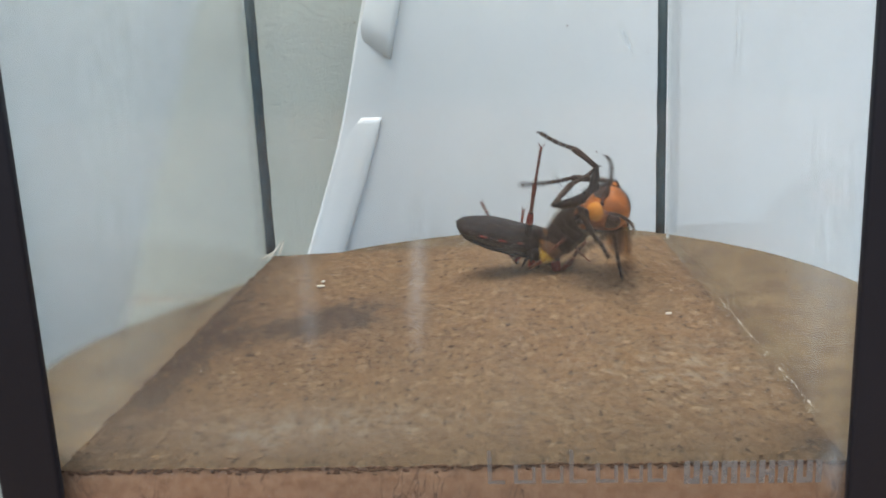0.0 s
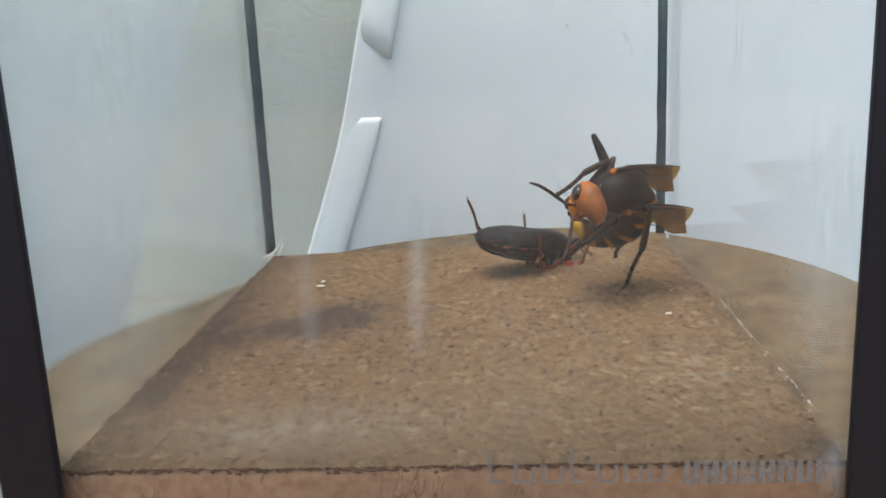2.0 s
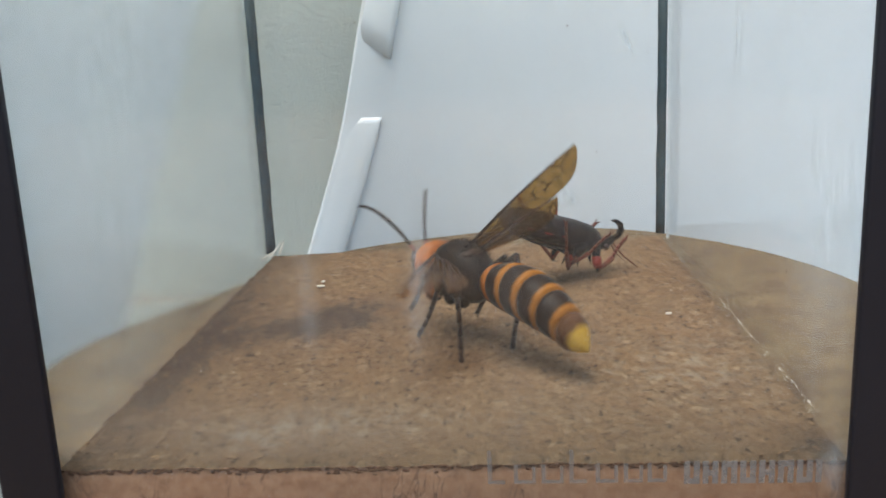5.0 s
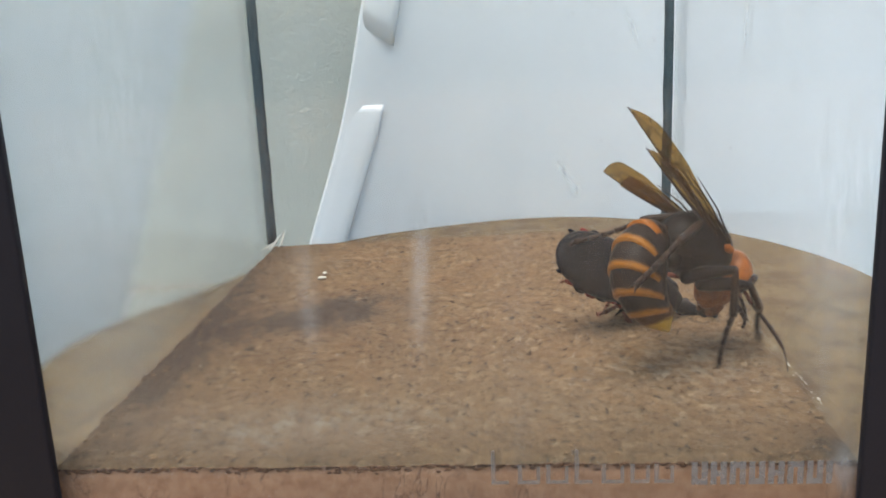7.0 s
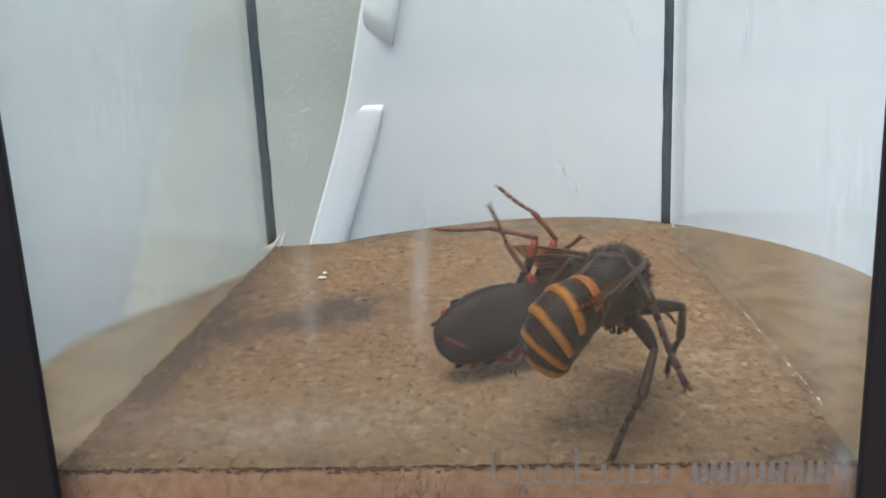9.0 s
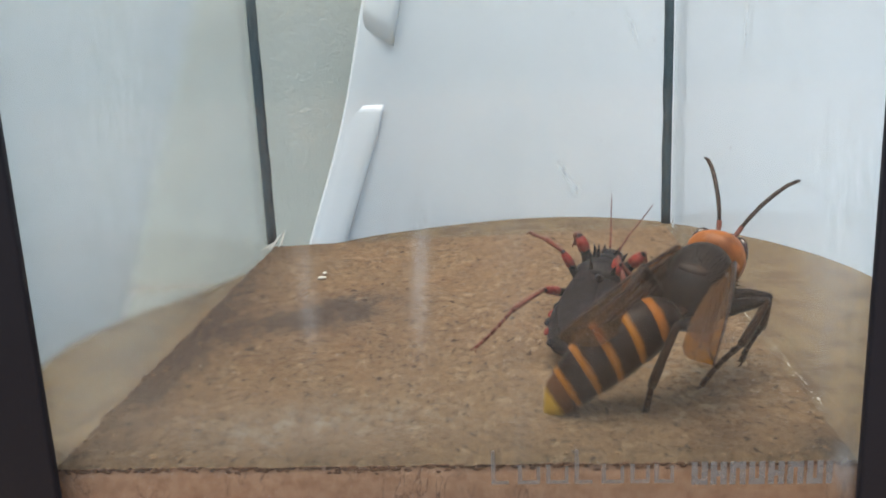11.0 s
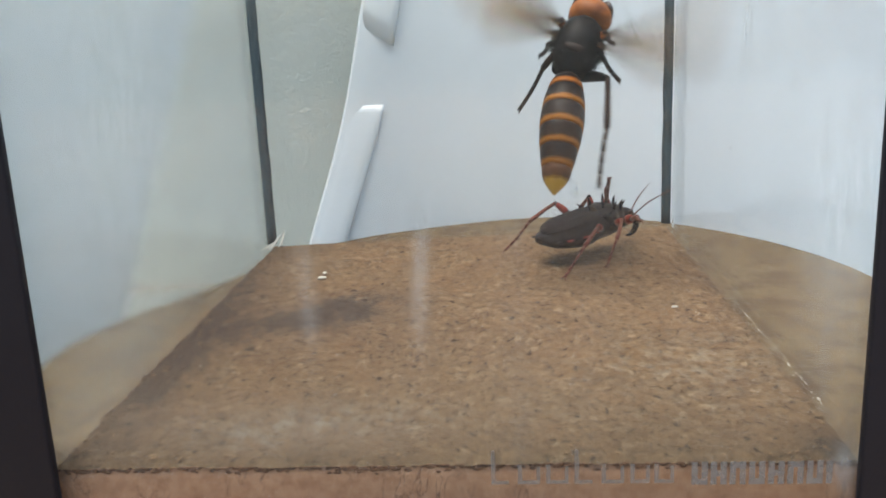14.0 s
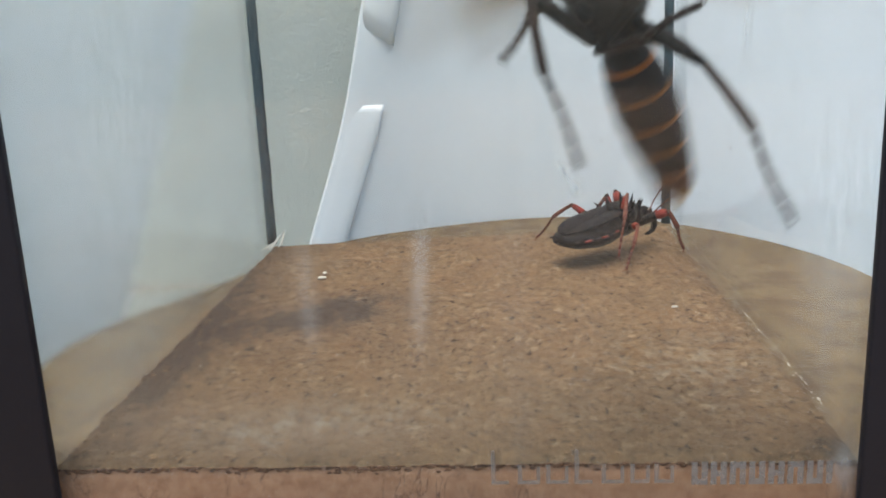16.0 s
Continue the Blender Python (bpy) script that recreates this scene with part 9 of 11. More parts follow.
    walk(hornet_legs[4][1], [
        (0, bend(10.5, 144)), (0.3, bend(10.5, 136)), (0.6, bend(10.5, 130)),
        (1, bend(10.5, 126)), (1.5, bend(10.5, 120)), (2, bend(10.5, 122)),
        (2.5, bend(10.5, 120)), (3, bend(10.5, 124)), (3.4, bend(10.5, 121)),
        (3.6, bend(10.5, 118)), (3.7, bend(10.5, 73)), (3.8, bend(10.5, 139)),
        (3.9, bend(10.5, 132)), (4, bend(10.5, 114)), (4.1, bend(10.5, 119)),
        (4.2, bend(10.5, 114)), (4.7, bend(10.5, 166)), (6.467, bend(10.5, 113)),
        (6.5, bend(10.5, 113)), (6.7, bend(10.5, 155)), (7, bend(10.5, 155)),
        (7.3, bend(10.5, 155)), (7.5, bend(10.5, 155)), (7.7, bend(10.5, 155)),
        (8, bend(10.5, 155)), (8.3, bend(10.5, 155)), (8.5, bend(10.5, 155)),
        (8.7, bend(10.5, 155)), (9, bend(10.5, 155)), (9.2, bend(10.5, 155)),
        (10.6, bend(10.5, 166)), (10.933, bend(10.5, 111)), (11.3, bend(10.5, 155)),
        (11.5, bend(10.5, 155)), (11.7, bend(10.5, 155)), (11.8, bend(10.5, 58)),
        (11.9, bend(10.5, 61)), (12, bend(10.5, 155)), (12.1, bend(10.5, 99)),
        (12.2, bend(10.5, 134)), (12.3, bend(10.5, 112)), (12.5, bend(10.5, 97)),
        (12.7, bend(10.5, 52)), (12.8, bend(10.5, 12)), (12.867, bend(10.5, 52)),
        (12.9, bend(10.5, 93)), (13, bend(10.5, 102)), (13.1, bend(10.5, 119)),
        (13.3, bend(10.5, 123)), (13.5, bend(10.5, 110)), (13.6, bend(10.5, 71)),
        (13.633, bend(10.5, 118)), (13.7, bend(10.5, 166)), (14, bend(10.5, 166)),
        (14.1, bend(10.5, 101)), (14.2, bend(10.5, 166)), (14.3, bend(10.5, 166)),
        (14.5, bend(10.5, 155)), (15, bend(10.5, 76)), (15.5, bend(10.5, 80)),
        (16, bend(10.5, 30))])
    walk(hornet_legs[5][0], [
        (0, turn(-4.2, -3.2, -4.2, 620, -592, -289, -426)), (0.3, turn(-4.2, -3.2, -4.2, 770, -432, 221, -414)), (0.6, turn(-4.2, -3.2, -4.2, 813, -295, 226, -449)),
        (1, turn(-4.2, -3.2, -4.2, 706, -228, 244, -625)), (1.5, turn(-4.2, -3.2, -4.2, 700, -229, 257, -625)), (2, turn(-4.2, -3.2, -4.2, 692, -247, 233, -637)),
        (2.5, turn(-4.2, -3.2, -4.2, 696, -221, 265, -630)), (3, turn(-4.2, -3.2, -4.2, 769, -246, 203, -553)), (3.4, turn(-4.2, -3.2, -4.2, 735, -220, 250, -591)),
        (3.6, turn(-4.2, -3.2, -4.2, 723, -195, 362, -555)), (3.8, turn(-4.2, -3.2, -4.2, -548, 546, -30, 633)), (4, turn(-4.2, -3.2, -4.2, -224, 749, 310, 541)),
        (4.822, turn(-4.2, -3.2, -4.2, -105, 553, -37, 826)), (5.645, turn(-4.2, -3.2, -4.2, 41, 217, -374, 901)), (6.467, turn(-4.2, -3.2, -4.2, 176, -174, -617, 747)),
        (6.5, turn(-4.2, -3.2, -4.2, 176, -174, -617, 747)), (6.567, turn(-4.2, -3.2, -4.2, 41, 217, -374, 901)), (6.633, turn(-4.2, -3.2, -4.2, -105, 553, -37, 826)),
        (6.7, turn(-4.2, -3.2, -4.2, -224, 749, 310, 541)), (7, turn(-4.2, -3.2, -4.2, -224, 749, 310, 541)), (7.3, turn(-4.2, -3.2, -4.2, -224, 749, 310, 541)),
        (7.5, turn(-4.2, -3.2, -4.2, -224, 749, 310, 541)), (7.7, turn(-4.2, -3.2, -4.2, -224, 749, 310, 541)), (8, turn(-4.2, -3.2, -4.2, -224, 749, 310, 541)),
        (8.3, turn(-4.2, -3.2, -4.2, -224, 749, 310, 541)), (8.5, turn(-4.2, -3.2, -4.2, -224, 749, 310, 541)), (8.7, turn(-4.2, -3.2, -4.2, -224, 749, 310, 541)),
        (9, turn(-4.2, -3.2, -4.2, -224, 749, 310, 541)), (9.2, turn(-4.2, -3.2, -4.2, -224, 749, 310, 541)), (10.6, turn(-4.2, -3.2, -4.2, -290, 772, 300, 479)),
        (10.833, turn(-4.2, -3.2, -4.2, -89, 559, 114, 817)), (11.067, turn(-4.2, -3.2, -4.2, 132, 214, -98, 963)), (11.184, turn(-4.2, -3.2, -4.2, -51, 535, 118, 835)),
        (11.3, turn(-4.2, -3.2, -4.2, -224, 749, 310, 541)), (11.4, turn(-4.2, -3.2, -4.2, -315, 607, 27, 729)), (11.5, turn(-4.2, -3.2, -4.2, -360, 377, -261, 813)),
        (11.6, turn(-4.2, -3.2, -4.2, -315, 607, 27, 729)), (11.7, turn(-4.2, -3.2, -4.2, -224, 749, 310, 541)), (11.8, turn(-4.2, -3.2, -4.2, -290, 772, 300, 479)),
        (11.85, turn(-4.2, -3.2, -4.2, -211, 471, -50, 855)), (11.9, turn(-4.2, -3.2, -4.2, -55, -1, -383, 922)), (12, turn(-4.2, -3.2, -4.2, -61, -89, -399, 910)),
        (12.05, turn(-4.2, -3.2, -4.2, -176, 407, -55, 895)), (12.1, turn(-4.2, -3.2, -4.2, -224, 749, 310, 541)), (12.15, turn(-4.2, -3.2, -4.2, -313, 563, 156, 749)),
        (12.2, turn(-4.2, -3.2, -4.2, -368, 315, -15, 875)), (12.3, turn(-4.2, -3.2, -4.2, -576, 167, 398, 694)), (12.4, turn(-4.2, -3.2, -4.2, -427, 489, 378, 660)),
        (12.5, turn(-4.2, -3.2, -4.2, -224, 749, 310, 541)), (12.8, turn(-4.2, -3.2, -4.2, -290, 772, 300, 479)), (12.9, turn(-4.2, -3.2, -4.2, -408, 488, 402, 659)),
        (13, turn(-4.2, -3.2, -4.2, -290, 772, 300, 479)), (13.1, turn(-4.2, -3.2, -4.2, -290, 772, 300, 479)), (13.2, turn(-4.2, -3.2, -4.2, -449, 502, 266, 690)),
        (13.3, turn(-4.2, -3.2, -4.2, -543, 160, 195, 801)), (13.5, turn(-4.2, -3.2, -4.2, -553, 197, 465, 662)), (13.6, turn(-4.2, -3.2, -4.2, -255, 448, 711, 478)),
        (13.7, turn(-4.2, -3.2, -4.2, -249, 682, 515, 456)), (13.8, turn(-4.2, -3.2, -4.2, -399, 496, 190, 747)), (13.9, turn(-4.2, -3.2, -4.2, -272, 198, -150, 930)),
        (14, turn(-4.2, -3.2, -4.2, -307, 481, -54, 820)), (14.067, turn(-4.2, -3.2, -4.2, -478, 66, -129, 866)), (14.1, turn(-4.2, -3.2, -4.2, -550, -362, -176, 732)),
        (14.133, turn(-4.2, -3.2, -4.2, -207, -251, -269, 906)), (14.2, turn(-4.2, -3.2, -4.2, 172, -98, -317, 928)), (14.267, turn(-4.2, -3.2, -4.2, -179, -50, -169, 968)),
        (14.3, turn(-4.2, -3.2, -4.2, -503, 5, 4, 864)), (14.5, turn(-4.2, -3.2, -4.2, -441, 201, 495, 721)), (14.75, turn(-4.2, -3.2, -4.2, 716, -155, 68, -677)),
        (15, turn(-4.2, -3.2, -4.2, 707, -47, 603, -365)), (15.25, turn(-4.2, -3.2, -4.2, 508, 52, 851, -126)), (15.5, turn(-4.2, -3.2, -4.2, 223, 142, 955, 134)),
        (15.667, turn(-4.2, -3.2, -4.2, 607, 32, 793, -36)), (15.833, turn(-4.2, -3.2, -4.2, 861, -85, 461, -198)), (16, turn(-4.2, -3.2, -4.2, 930, -184, 29, -318))])
    walk(hornet_legs[5][1], [
        (0, bend(10.5, 157)), (0.3, bend(10.5, 157)), (0.6, bend(10.5, 157)),
        (1, bend(10.5, 157)), (1.5, bend(10.5, 156)), (2, bend(10.5, 157)),
        (2.5, bend(10.5, 155)), (3, bend(10.5, 157)), (3.4, bend(10.5, 156)),
        (3.6, bend(10.5, 150)), (4, bend(10.5, 155)), (6.467, bend(10.5, 109)),
        (6.5, bend(10.5, 109)), (6.7, bend(10.5, 155)), (7, bend(10.5, 155)),
        (7.3, bend(10.5, 155)), (7.5, bend(10.5, 155)), (7.7, bend(10.5, 155)),
        (8, bend(10.5, 155)), (8.3, bend(10.5, 155)), (8.5, bend(10.5, 155)),
        (8.7, bend(10.5, 155)), (9, bend(10.5, 155)), (9.2, bend(10.5, 155)),
        (10.6, bend(10.5, 166)), (10.933, bend(10.5, 105)), (11.3, bend(10.5, 155)),
        (11.5, bend(10.5, 90)), (11.7, bend(10.5, 155)), (11.8, bend(10.5, 166)),
        (11.9, bend(10.5, 40)), (12, bend(10.5, 21)), (12.1, bend(10.5, 155)),
        (12.2, bend(10.5, 64)), (12.3, bend(10.5, 99)), (12.5, bend(10.5, 155)),
        (12.8, bend(10.5, 166)), (12.9, bend(10.5, 142)), (13, bend(10.5, 166)),
        (13.1, bend(10.5, 166)), (13.2, bend(10.5, 122)), (13.3, bend(10.5, 79)),
        (13.5, bend(10.5, 131)), (13.6, bend(10.5, 166)), (13.7, bend(10.5, 166)),
        (13.8, bend(10.5, 151)), (13.867, bend(10.5, 109)), (13.9, bend(10.5, 67)),
        (14, bend(10.5, 88)), (14.1, bend(10.5, 81)), (14.2, bend(10.5, 101)),
        (14.3, bend(10.5, 59)), (14.5, bend(10.5, 113)), (15, bend(10.5, 72)),
        (15.5, bend(10.5, 21)), (16, bend(10.5, 126))])
    walk(bug, [
        (0, turn(15.7, 106.8, 7.4, 56, -960, -221, 160)), (0.3, turn(15.0, 107.6, 6.1, 60, -960, -243, 122)), (0.6, turn(17.3, 105.5, 10.8, 42, -938, -186, 288)),
        (1, turn(14.7, 107.1, 6.0, 66, -965, -229, 107)), (1.5, turn(18.1, 108.9, 6.3, 43, -946, -282, 151)), (2, turn(18.8, 110.4, 5.4, 42, -937, -326, 121)),
        (3.5, turn(18.8, 110.4, 5.4, 42, -937, -326, 121)), (3.7, turn(17.7, 111.0, 5.6, 33, -929, -346, 132)), (3.8, turn(17.0, 107.3, 8.0, 21, -921, -359, 153)),
        (3.9, turn(19.9, 93.8, 13.2, 15, 896, 389, -213)), (4, turn(20.5, 83.8, 15.8, 42, 877, 404, -256)), (4.2, turn(20.6, 82.1, 15.8, 47, 872, 418, -251)),
        (5.2, turn(26.3, 98.9, 9.5, 57, -961, -222, 157)), (6.3, turn(28.6, 98.2, 8.2, 92, -990, -73, 84)), (6.4, turn(28.5, 96.7, 8.5, 90, -988, -85, 88)),
        (6.467, turn(28.8, 54.2, 5.7, 444, -826, -227, 261)), (6.5, turn(28.8, 54.2, 5.7, 444, -826, -227, 261)), (6.6, turn(28.9, 56.5, 8.4, 474, -814, -149, 301)),
        (6.7, turn(29.0, 55.8, 12.4, 492, -793, -96, 346)), (7, turn(35.0, 59.2, 7.0, 509, -805, 3, 303)), (7.3, turn(30.7, 48.7, 9.9, 509, -799, -6, 320)),
        (7.5, turn(26.6, 49.8, 6.2, 458, -851, -205, 155)), (7.7, turn(22.1, 48.2, 6.5, 448, -854, -243, 107)), (7.9, turn(21.2, 48.4, 9.0, 442, -853, -266, 76)),
        (8.1, turn(20.2, 48.5, 7.7, 440, -853, -272, 71)), (8.3, turn(19.9, 46.6, 6.9, 443, -853, -255, 107)), (8.5, turn(19.3, 44.6, 6.5, 458, -853, -208, 139)),
        (8.7, turn(17.7, 46.5, 7.0, 420, -845, -301, 142)), (8.9, turn(13.8, 43.6, 8.9, 426, -849, -306, 70)), (9.2, turn(14.2, 33.8, 12.1, 488, -833, -208, -161)),
        (9.467, turn(15.9, 37.8, 10.8, -44, -934, -211, -286)), (9.7, turn(17.5, 41.7, 9.4, 563, 746, 150, 323)), (10.3, turn(22.1, 45.3, 9.7, 767, 430, 45, 474)),
        (11.3, turn(28.2, 52.0, 8.8, 795, 153, -78, 582)), (11.5, turn(29.5, 53.9, 7.8, 795, 158, -84, 580)), (11.8, turn(30.4, 62.4, 9.3, 772, 147, -91, 611)),
        (12.1, turn(32.4, 70.5, 10.8, 727, 142, -120, 661)), (12.3, turn(33.3, 81.0, 11.6, 742, 120, -88, 654)), (12.5, turn(37.4, 97.7, 6.1, 845, 79, -39, 527)),
        (12.7, turn(32.4, 102.8, 8.4, 842, 114, -115, 514)), (12.9, turn(31.5, 107.1, 7.1, 895, -60, -159, 411)), (13.1, turn(31.2, 106.9, 7.3, 929, -82, -128, 336)),
        (13.3, turn(32.2, 109.7, 9.2, 950, -28, -53, 308)), (13.6, turn(32.5, 110.3, 7.5, 945, -38, -39, 323)), (13.9, turn(32.8, 113.7, 7.9, 930, 14, -16, 367)),
        (14.2, turn(32.2, 113.5, 8.6, 931, 23, -32, 362)), (14.4, turn(32.0, 112.5, 9.0, 911, 28, -88, 401)), (14.5, turn(32.9, 112.4, 9.8, 914, 27, -82, 396)),
        (14.7, turn(34.2, 112.3, 13.1, 890, 63, -181, 414)), (14.9, turn(35.9, 110.9, 12.1, 917, 66, -150, 364)), (15.2, turn(35.1, 111.1, 10.4, 921, 58, -126, 364)),
        (15.6, turn(36.2, 111.4, 9.0, 932, 24, -30, 360)), (16, turn(37.0, 111.4, 8.7, 933, 22, -24, 359))])
    walk(bug_legs[0][0], [
        (0, turn(7.2, 2.4, -1.8, 737, 48, -570, 360)), (6.4, turn(7.2, 2.4, -1.8, 737, 48, -570, 360)), (6.467, turn(7.2, 2.4, -1.8, 756, 16, -552, 350)),
        (6.5, turn(7.2, 2.4, -1.8, 756, 16, -552, 350)), (6.6, turn(7.2, 2.4, -1.8, 741, 40, -568, 357)), (6.7, turn(7.2, 2.4, -1.8, 737, 48, -570, 360)),
        (7, turn(7.2, 2.4, -1.8, 737, 48, -570, 360)), (7.3, turn(7.2, 2.4, -1.8, 740, 33, -571, 354)), (7.5, turn(7.2, 2.4, -1.8, 737, 48, -570, 360)),
        (8.9, turn(7.2, 2.4, -1.8, 737, 48, -570, 360)), (9.067, turn(7.2, 2.4, -1.8, 861, -206, -462, 51)), (9.2, turn(7.2, 2.4, -1.8, 824, -421, -268, -268)),
        (9.467, turn(7.2, 2.4, -1.8, 861, -206, -462, 51)), (9.7, turn(7.2, 2.4, -1.8, 737, 48, -570, 360)), (10.3, turn(7.2, 2.4, -1.8, 737, 48, -570, 360)),
        (11.3, turn(7.2, 2.4, -1.8, 771, -12, -539, 340)), (11.5, turn(7.2, 2.4, -1.8, 737, 48, -570, 360)), (11.8, turn(7.2, 2.4, -1.8, 766, -115, -570, 274)),
        (12.1, turn(7.2, 2.4, -1.8, 737, 48, -570, 360)), (12.5, turn(7.2, 2.4, -1.8, 737, 48, -570, 360)), (12.6, turn(7.2, 2.4, -1.8, 885, -184, -420, 78)),
        (12.7, turn(7.2, 2.4, -1.8, 876, -384, -195, -219)), (12.8, turn(7.2, 2.4, -1.8, 638, -490, -289, -519)), (12.9, turn(7.2, 2.4, -1.8, 293, -514, -335, -733)),
        (13.1, turn(7.2, 2.4, -1.8, 192, -395, -299, -848)), (13.167, turn(7.2, 2.4, -1.8, -201, -364, 25, -909)), (13.233, turn(7.2, 2.4, -1.8, -540, -237, 343, -731)),
        (13.3, turn(7.2, 2.4, -1.8, 737, 48, -570, 360)), (13.6, turn(7.2, 2.4, -1.8, 737, 48, -570, 360)), (13.7, turn(7.2, 2.4, -1.8, 778, -150, -606, -71)),
        (13.8, turn(7.2, 2.4, -1.8, 641, -314, -505, -485)), (13.9, turn(7.2, 2.4, -1.8, 358, -407, -288, -789)), (14.2, turn(7.2, 2.4, -1.8, 378, -407, -286, -781)),
        (14.4, turn(7.2, 2.4, -1.8, 401, -419, -288, -762)), (14.5, turn(7.2, 2.4, -1.8, 378, -413, -288, -777)), (14.7, turn(7.2, 2.4, -1.8, 332, -496, -328, -732)),
        (14.9, turn(7.2, 2.4, -1.8, 281, -544, -347, -710)), (15.2, turn(7.2, 2.4, -1.8, 345, -454, -309, -761)), (15.333, turn(7.2, 2.4, -1.8, 627, -352, -520, -461)),
        (15.467, turn(7.2, 2.4, -1.8, 769, -171, -614, -57)), (15.6, turn(7.2, 2.4, -1.8, 737, 48, -570, 360)), (16, turn(7.2, 2.4, -1.8, 737, 48, -570, 360))])
    walk(bug_legs[0][1], [
        (0, bend(8.0, 137)), (6.4, bend(8.0, 137)), (6.467, bend(8.0, 140)), (6.5, bend(8.0, 140)), (6.6, bend(8.0, 138)),
        (6.7, bend(8.0, 137)), (7, bend(8.0, 137)), (7.3, bend(8.0, 142)), (7.5, bend(8.0, 137)), (8.9, bend(8.0, 137)),
        (9.2, bend(8.0, 81)), (9.7, bend(8.0, 137)), (10.3, bend(8.0, 137)), (11.3, bend(8.0, 106)), (11.5, bend(8.0, 137)),
        (11.8, bend(8.0, 110)), (12.1, bend(8.0, 137)), (12.5, bend(8.0, 137)), (12.6, bend(8.0, 76)), (12.7, bend(8.0, 15)),
        (13.1, bend(8.0, 15)), (13.2, bend(8.0, 76)), (13.3, bend(8.0, 137)), (13.6, bend(8.0, 137)), (13.733, bend(8.0, 76)),
        (13.9, bend(8.0, 15)), (14.5, bend(8.0, 15)), (14.7, bend(8.0, 41)), (14.9, bend(8.0, 42)), (15.2, bend(8.0, 15)),
        (15.4, bend(8.0, 76)), (15.6, bend(8.0, 137)), (16, bend(8.0, 137))])
    walk(bug_legs[1][0], [
        (0, turn(7.2, -2.4, -1.8, 737, -48, -570, -360)), (1, turn(7.2, -2.4, -1.8, 737, -48, -570, -360)), (1.167, turn(7.2, -2.4, -1.8, 831, 16, -544, 114)),
        (1.333, turn(7.2, -2.4, -1.8, 727, 75, -389, 561)), (1.5, turn(7.2, -2.4, -1.8, 450, 117, -142, 874)), (2, turn(7.2, -2.4, -1.8, 312, 115, -210, 919)),
        (3.5, turn(7.2, -2.4, -1.8, 312, 115, -210, 919)), (3.7, turn(7.2, -2.4, -1.8, 319, 125, -210, 916)), (3.8, turn(7.2, -2.4, -1.8, 327, 174, -220, 902)),
        (3.9, turn(7.2, -2.4, -1.8, 268, 337, -278, 859)), (3.933, turn(7.2, -2.4, -1.8, 591, 265, -518, 558)), (3.967, turn(7.2, -2.4, -1.8, 763, 125, -624, 114)),
        (4, turn(7.2, -2.4, -1.8, 737, -48, -570, -360)), (6.4, turn(7.2, -2.4, -1.8, 737, -48, -570, -360)), (6.433, turn(7.2, -2.4, -1.8, 901, 135, -378, 164)),
        (6.467, turn(7.2, -2.4, -1.8, 730, 267, -46, 627)), (6.5, turn(7.2, -2.4, -1.8, 730, 267, -46, 627)), (6.533, turn(7.2, -2.4, -1.8, 881, 187, -278, 335)),
        (6.567, turn(7.2, -2.4, -1.8, 883, 76, -463, -14)), (6.6, turn(7.2, -2.4, -1.8, 737, -48, -570, -360)), (6.633, turn(7.2, -2.4, -1.8, 864, 88, -495, 8)),
        (6.667, turn(7.2, -2.4, -1.8, 840, 208, -335, 374)), (6.7, turn(7.2, -2.4, -1.8, 668, 291, -115, 675)), (6.8, turn(7.2, -2.4, -1.8, 840, 208, -335, 374)),
        (6.9, turn(7.2, -2.4, -1.8, 864, 88, -495, 8)), (7, turn(7.2, -2.4, -1.8, 737, -48, -570, -360)), (12.3, turn(7.2, -2.4, -1.8, 737, -48, -570, -360)),
        (12.4, turn(7.2, -2.4, -1.8, 889, 83, -299, -336)), (12.5, turn(7.2, -2.4, -1.8, 940, 204, 5, -274)), (12.7, turn(7.2, -2.4, -1.8, 842, 130, 157, -500)),
        (12.9, turn(7.2, -2.4, -1.8, 865, 186, 192, -424)), (13.1, turn(7.2, -2.4, -1.8, 913, 214, 139, -317)), (13.3, turn(7.2, -2.4, -1.8, 915, 151, 13, -373)),
        (13.6, turn(7.2, -2.4, -1.8, 906, 93, -108, -399)), (13.733, turn(7.2, -2.4, -1.8, 720, -135, 46, -679)), (13.9, turn(7.2, -2.4, -1.8, 399, -336, 191, -831)),
        (14.2, turn(7.2, -2.4, -1.8, 417, -335, 182, -825)), (14.4, turn(7.2, -2.4, -1.8, 398, -331, 194, -833)), (14.5, turn(7.2, -2.4, -1.8, 391, -318, 202, -840)),
        (14.7, turn(7.2, -2.4, -1.8, 359, -298, 222, -856)), (14.9, turn(7.2, -2.4, -1.8, 369, -325, 210, -845)), (15.2, turn(7.2, -2.4, -1.8, 378, -344, 199, -836)),
        (15.4, turn(7.2, -2.4, -1.8, 658, -216, 13, -721)), (15.6, turn(7.2, -2.4, -1.8, 844, -57, -175, -504)), (16, turn(7.2, -2.4, -1.8, 841, -68, -200, -499))])
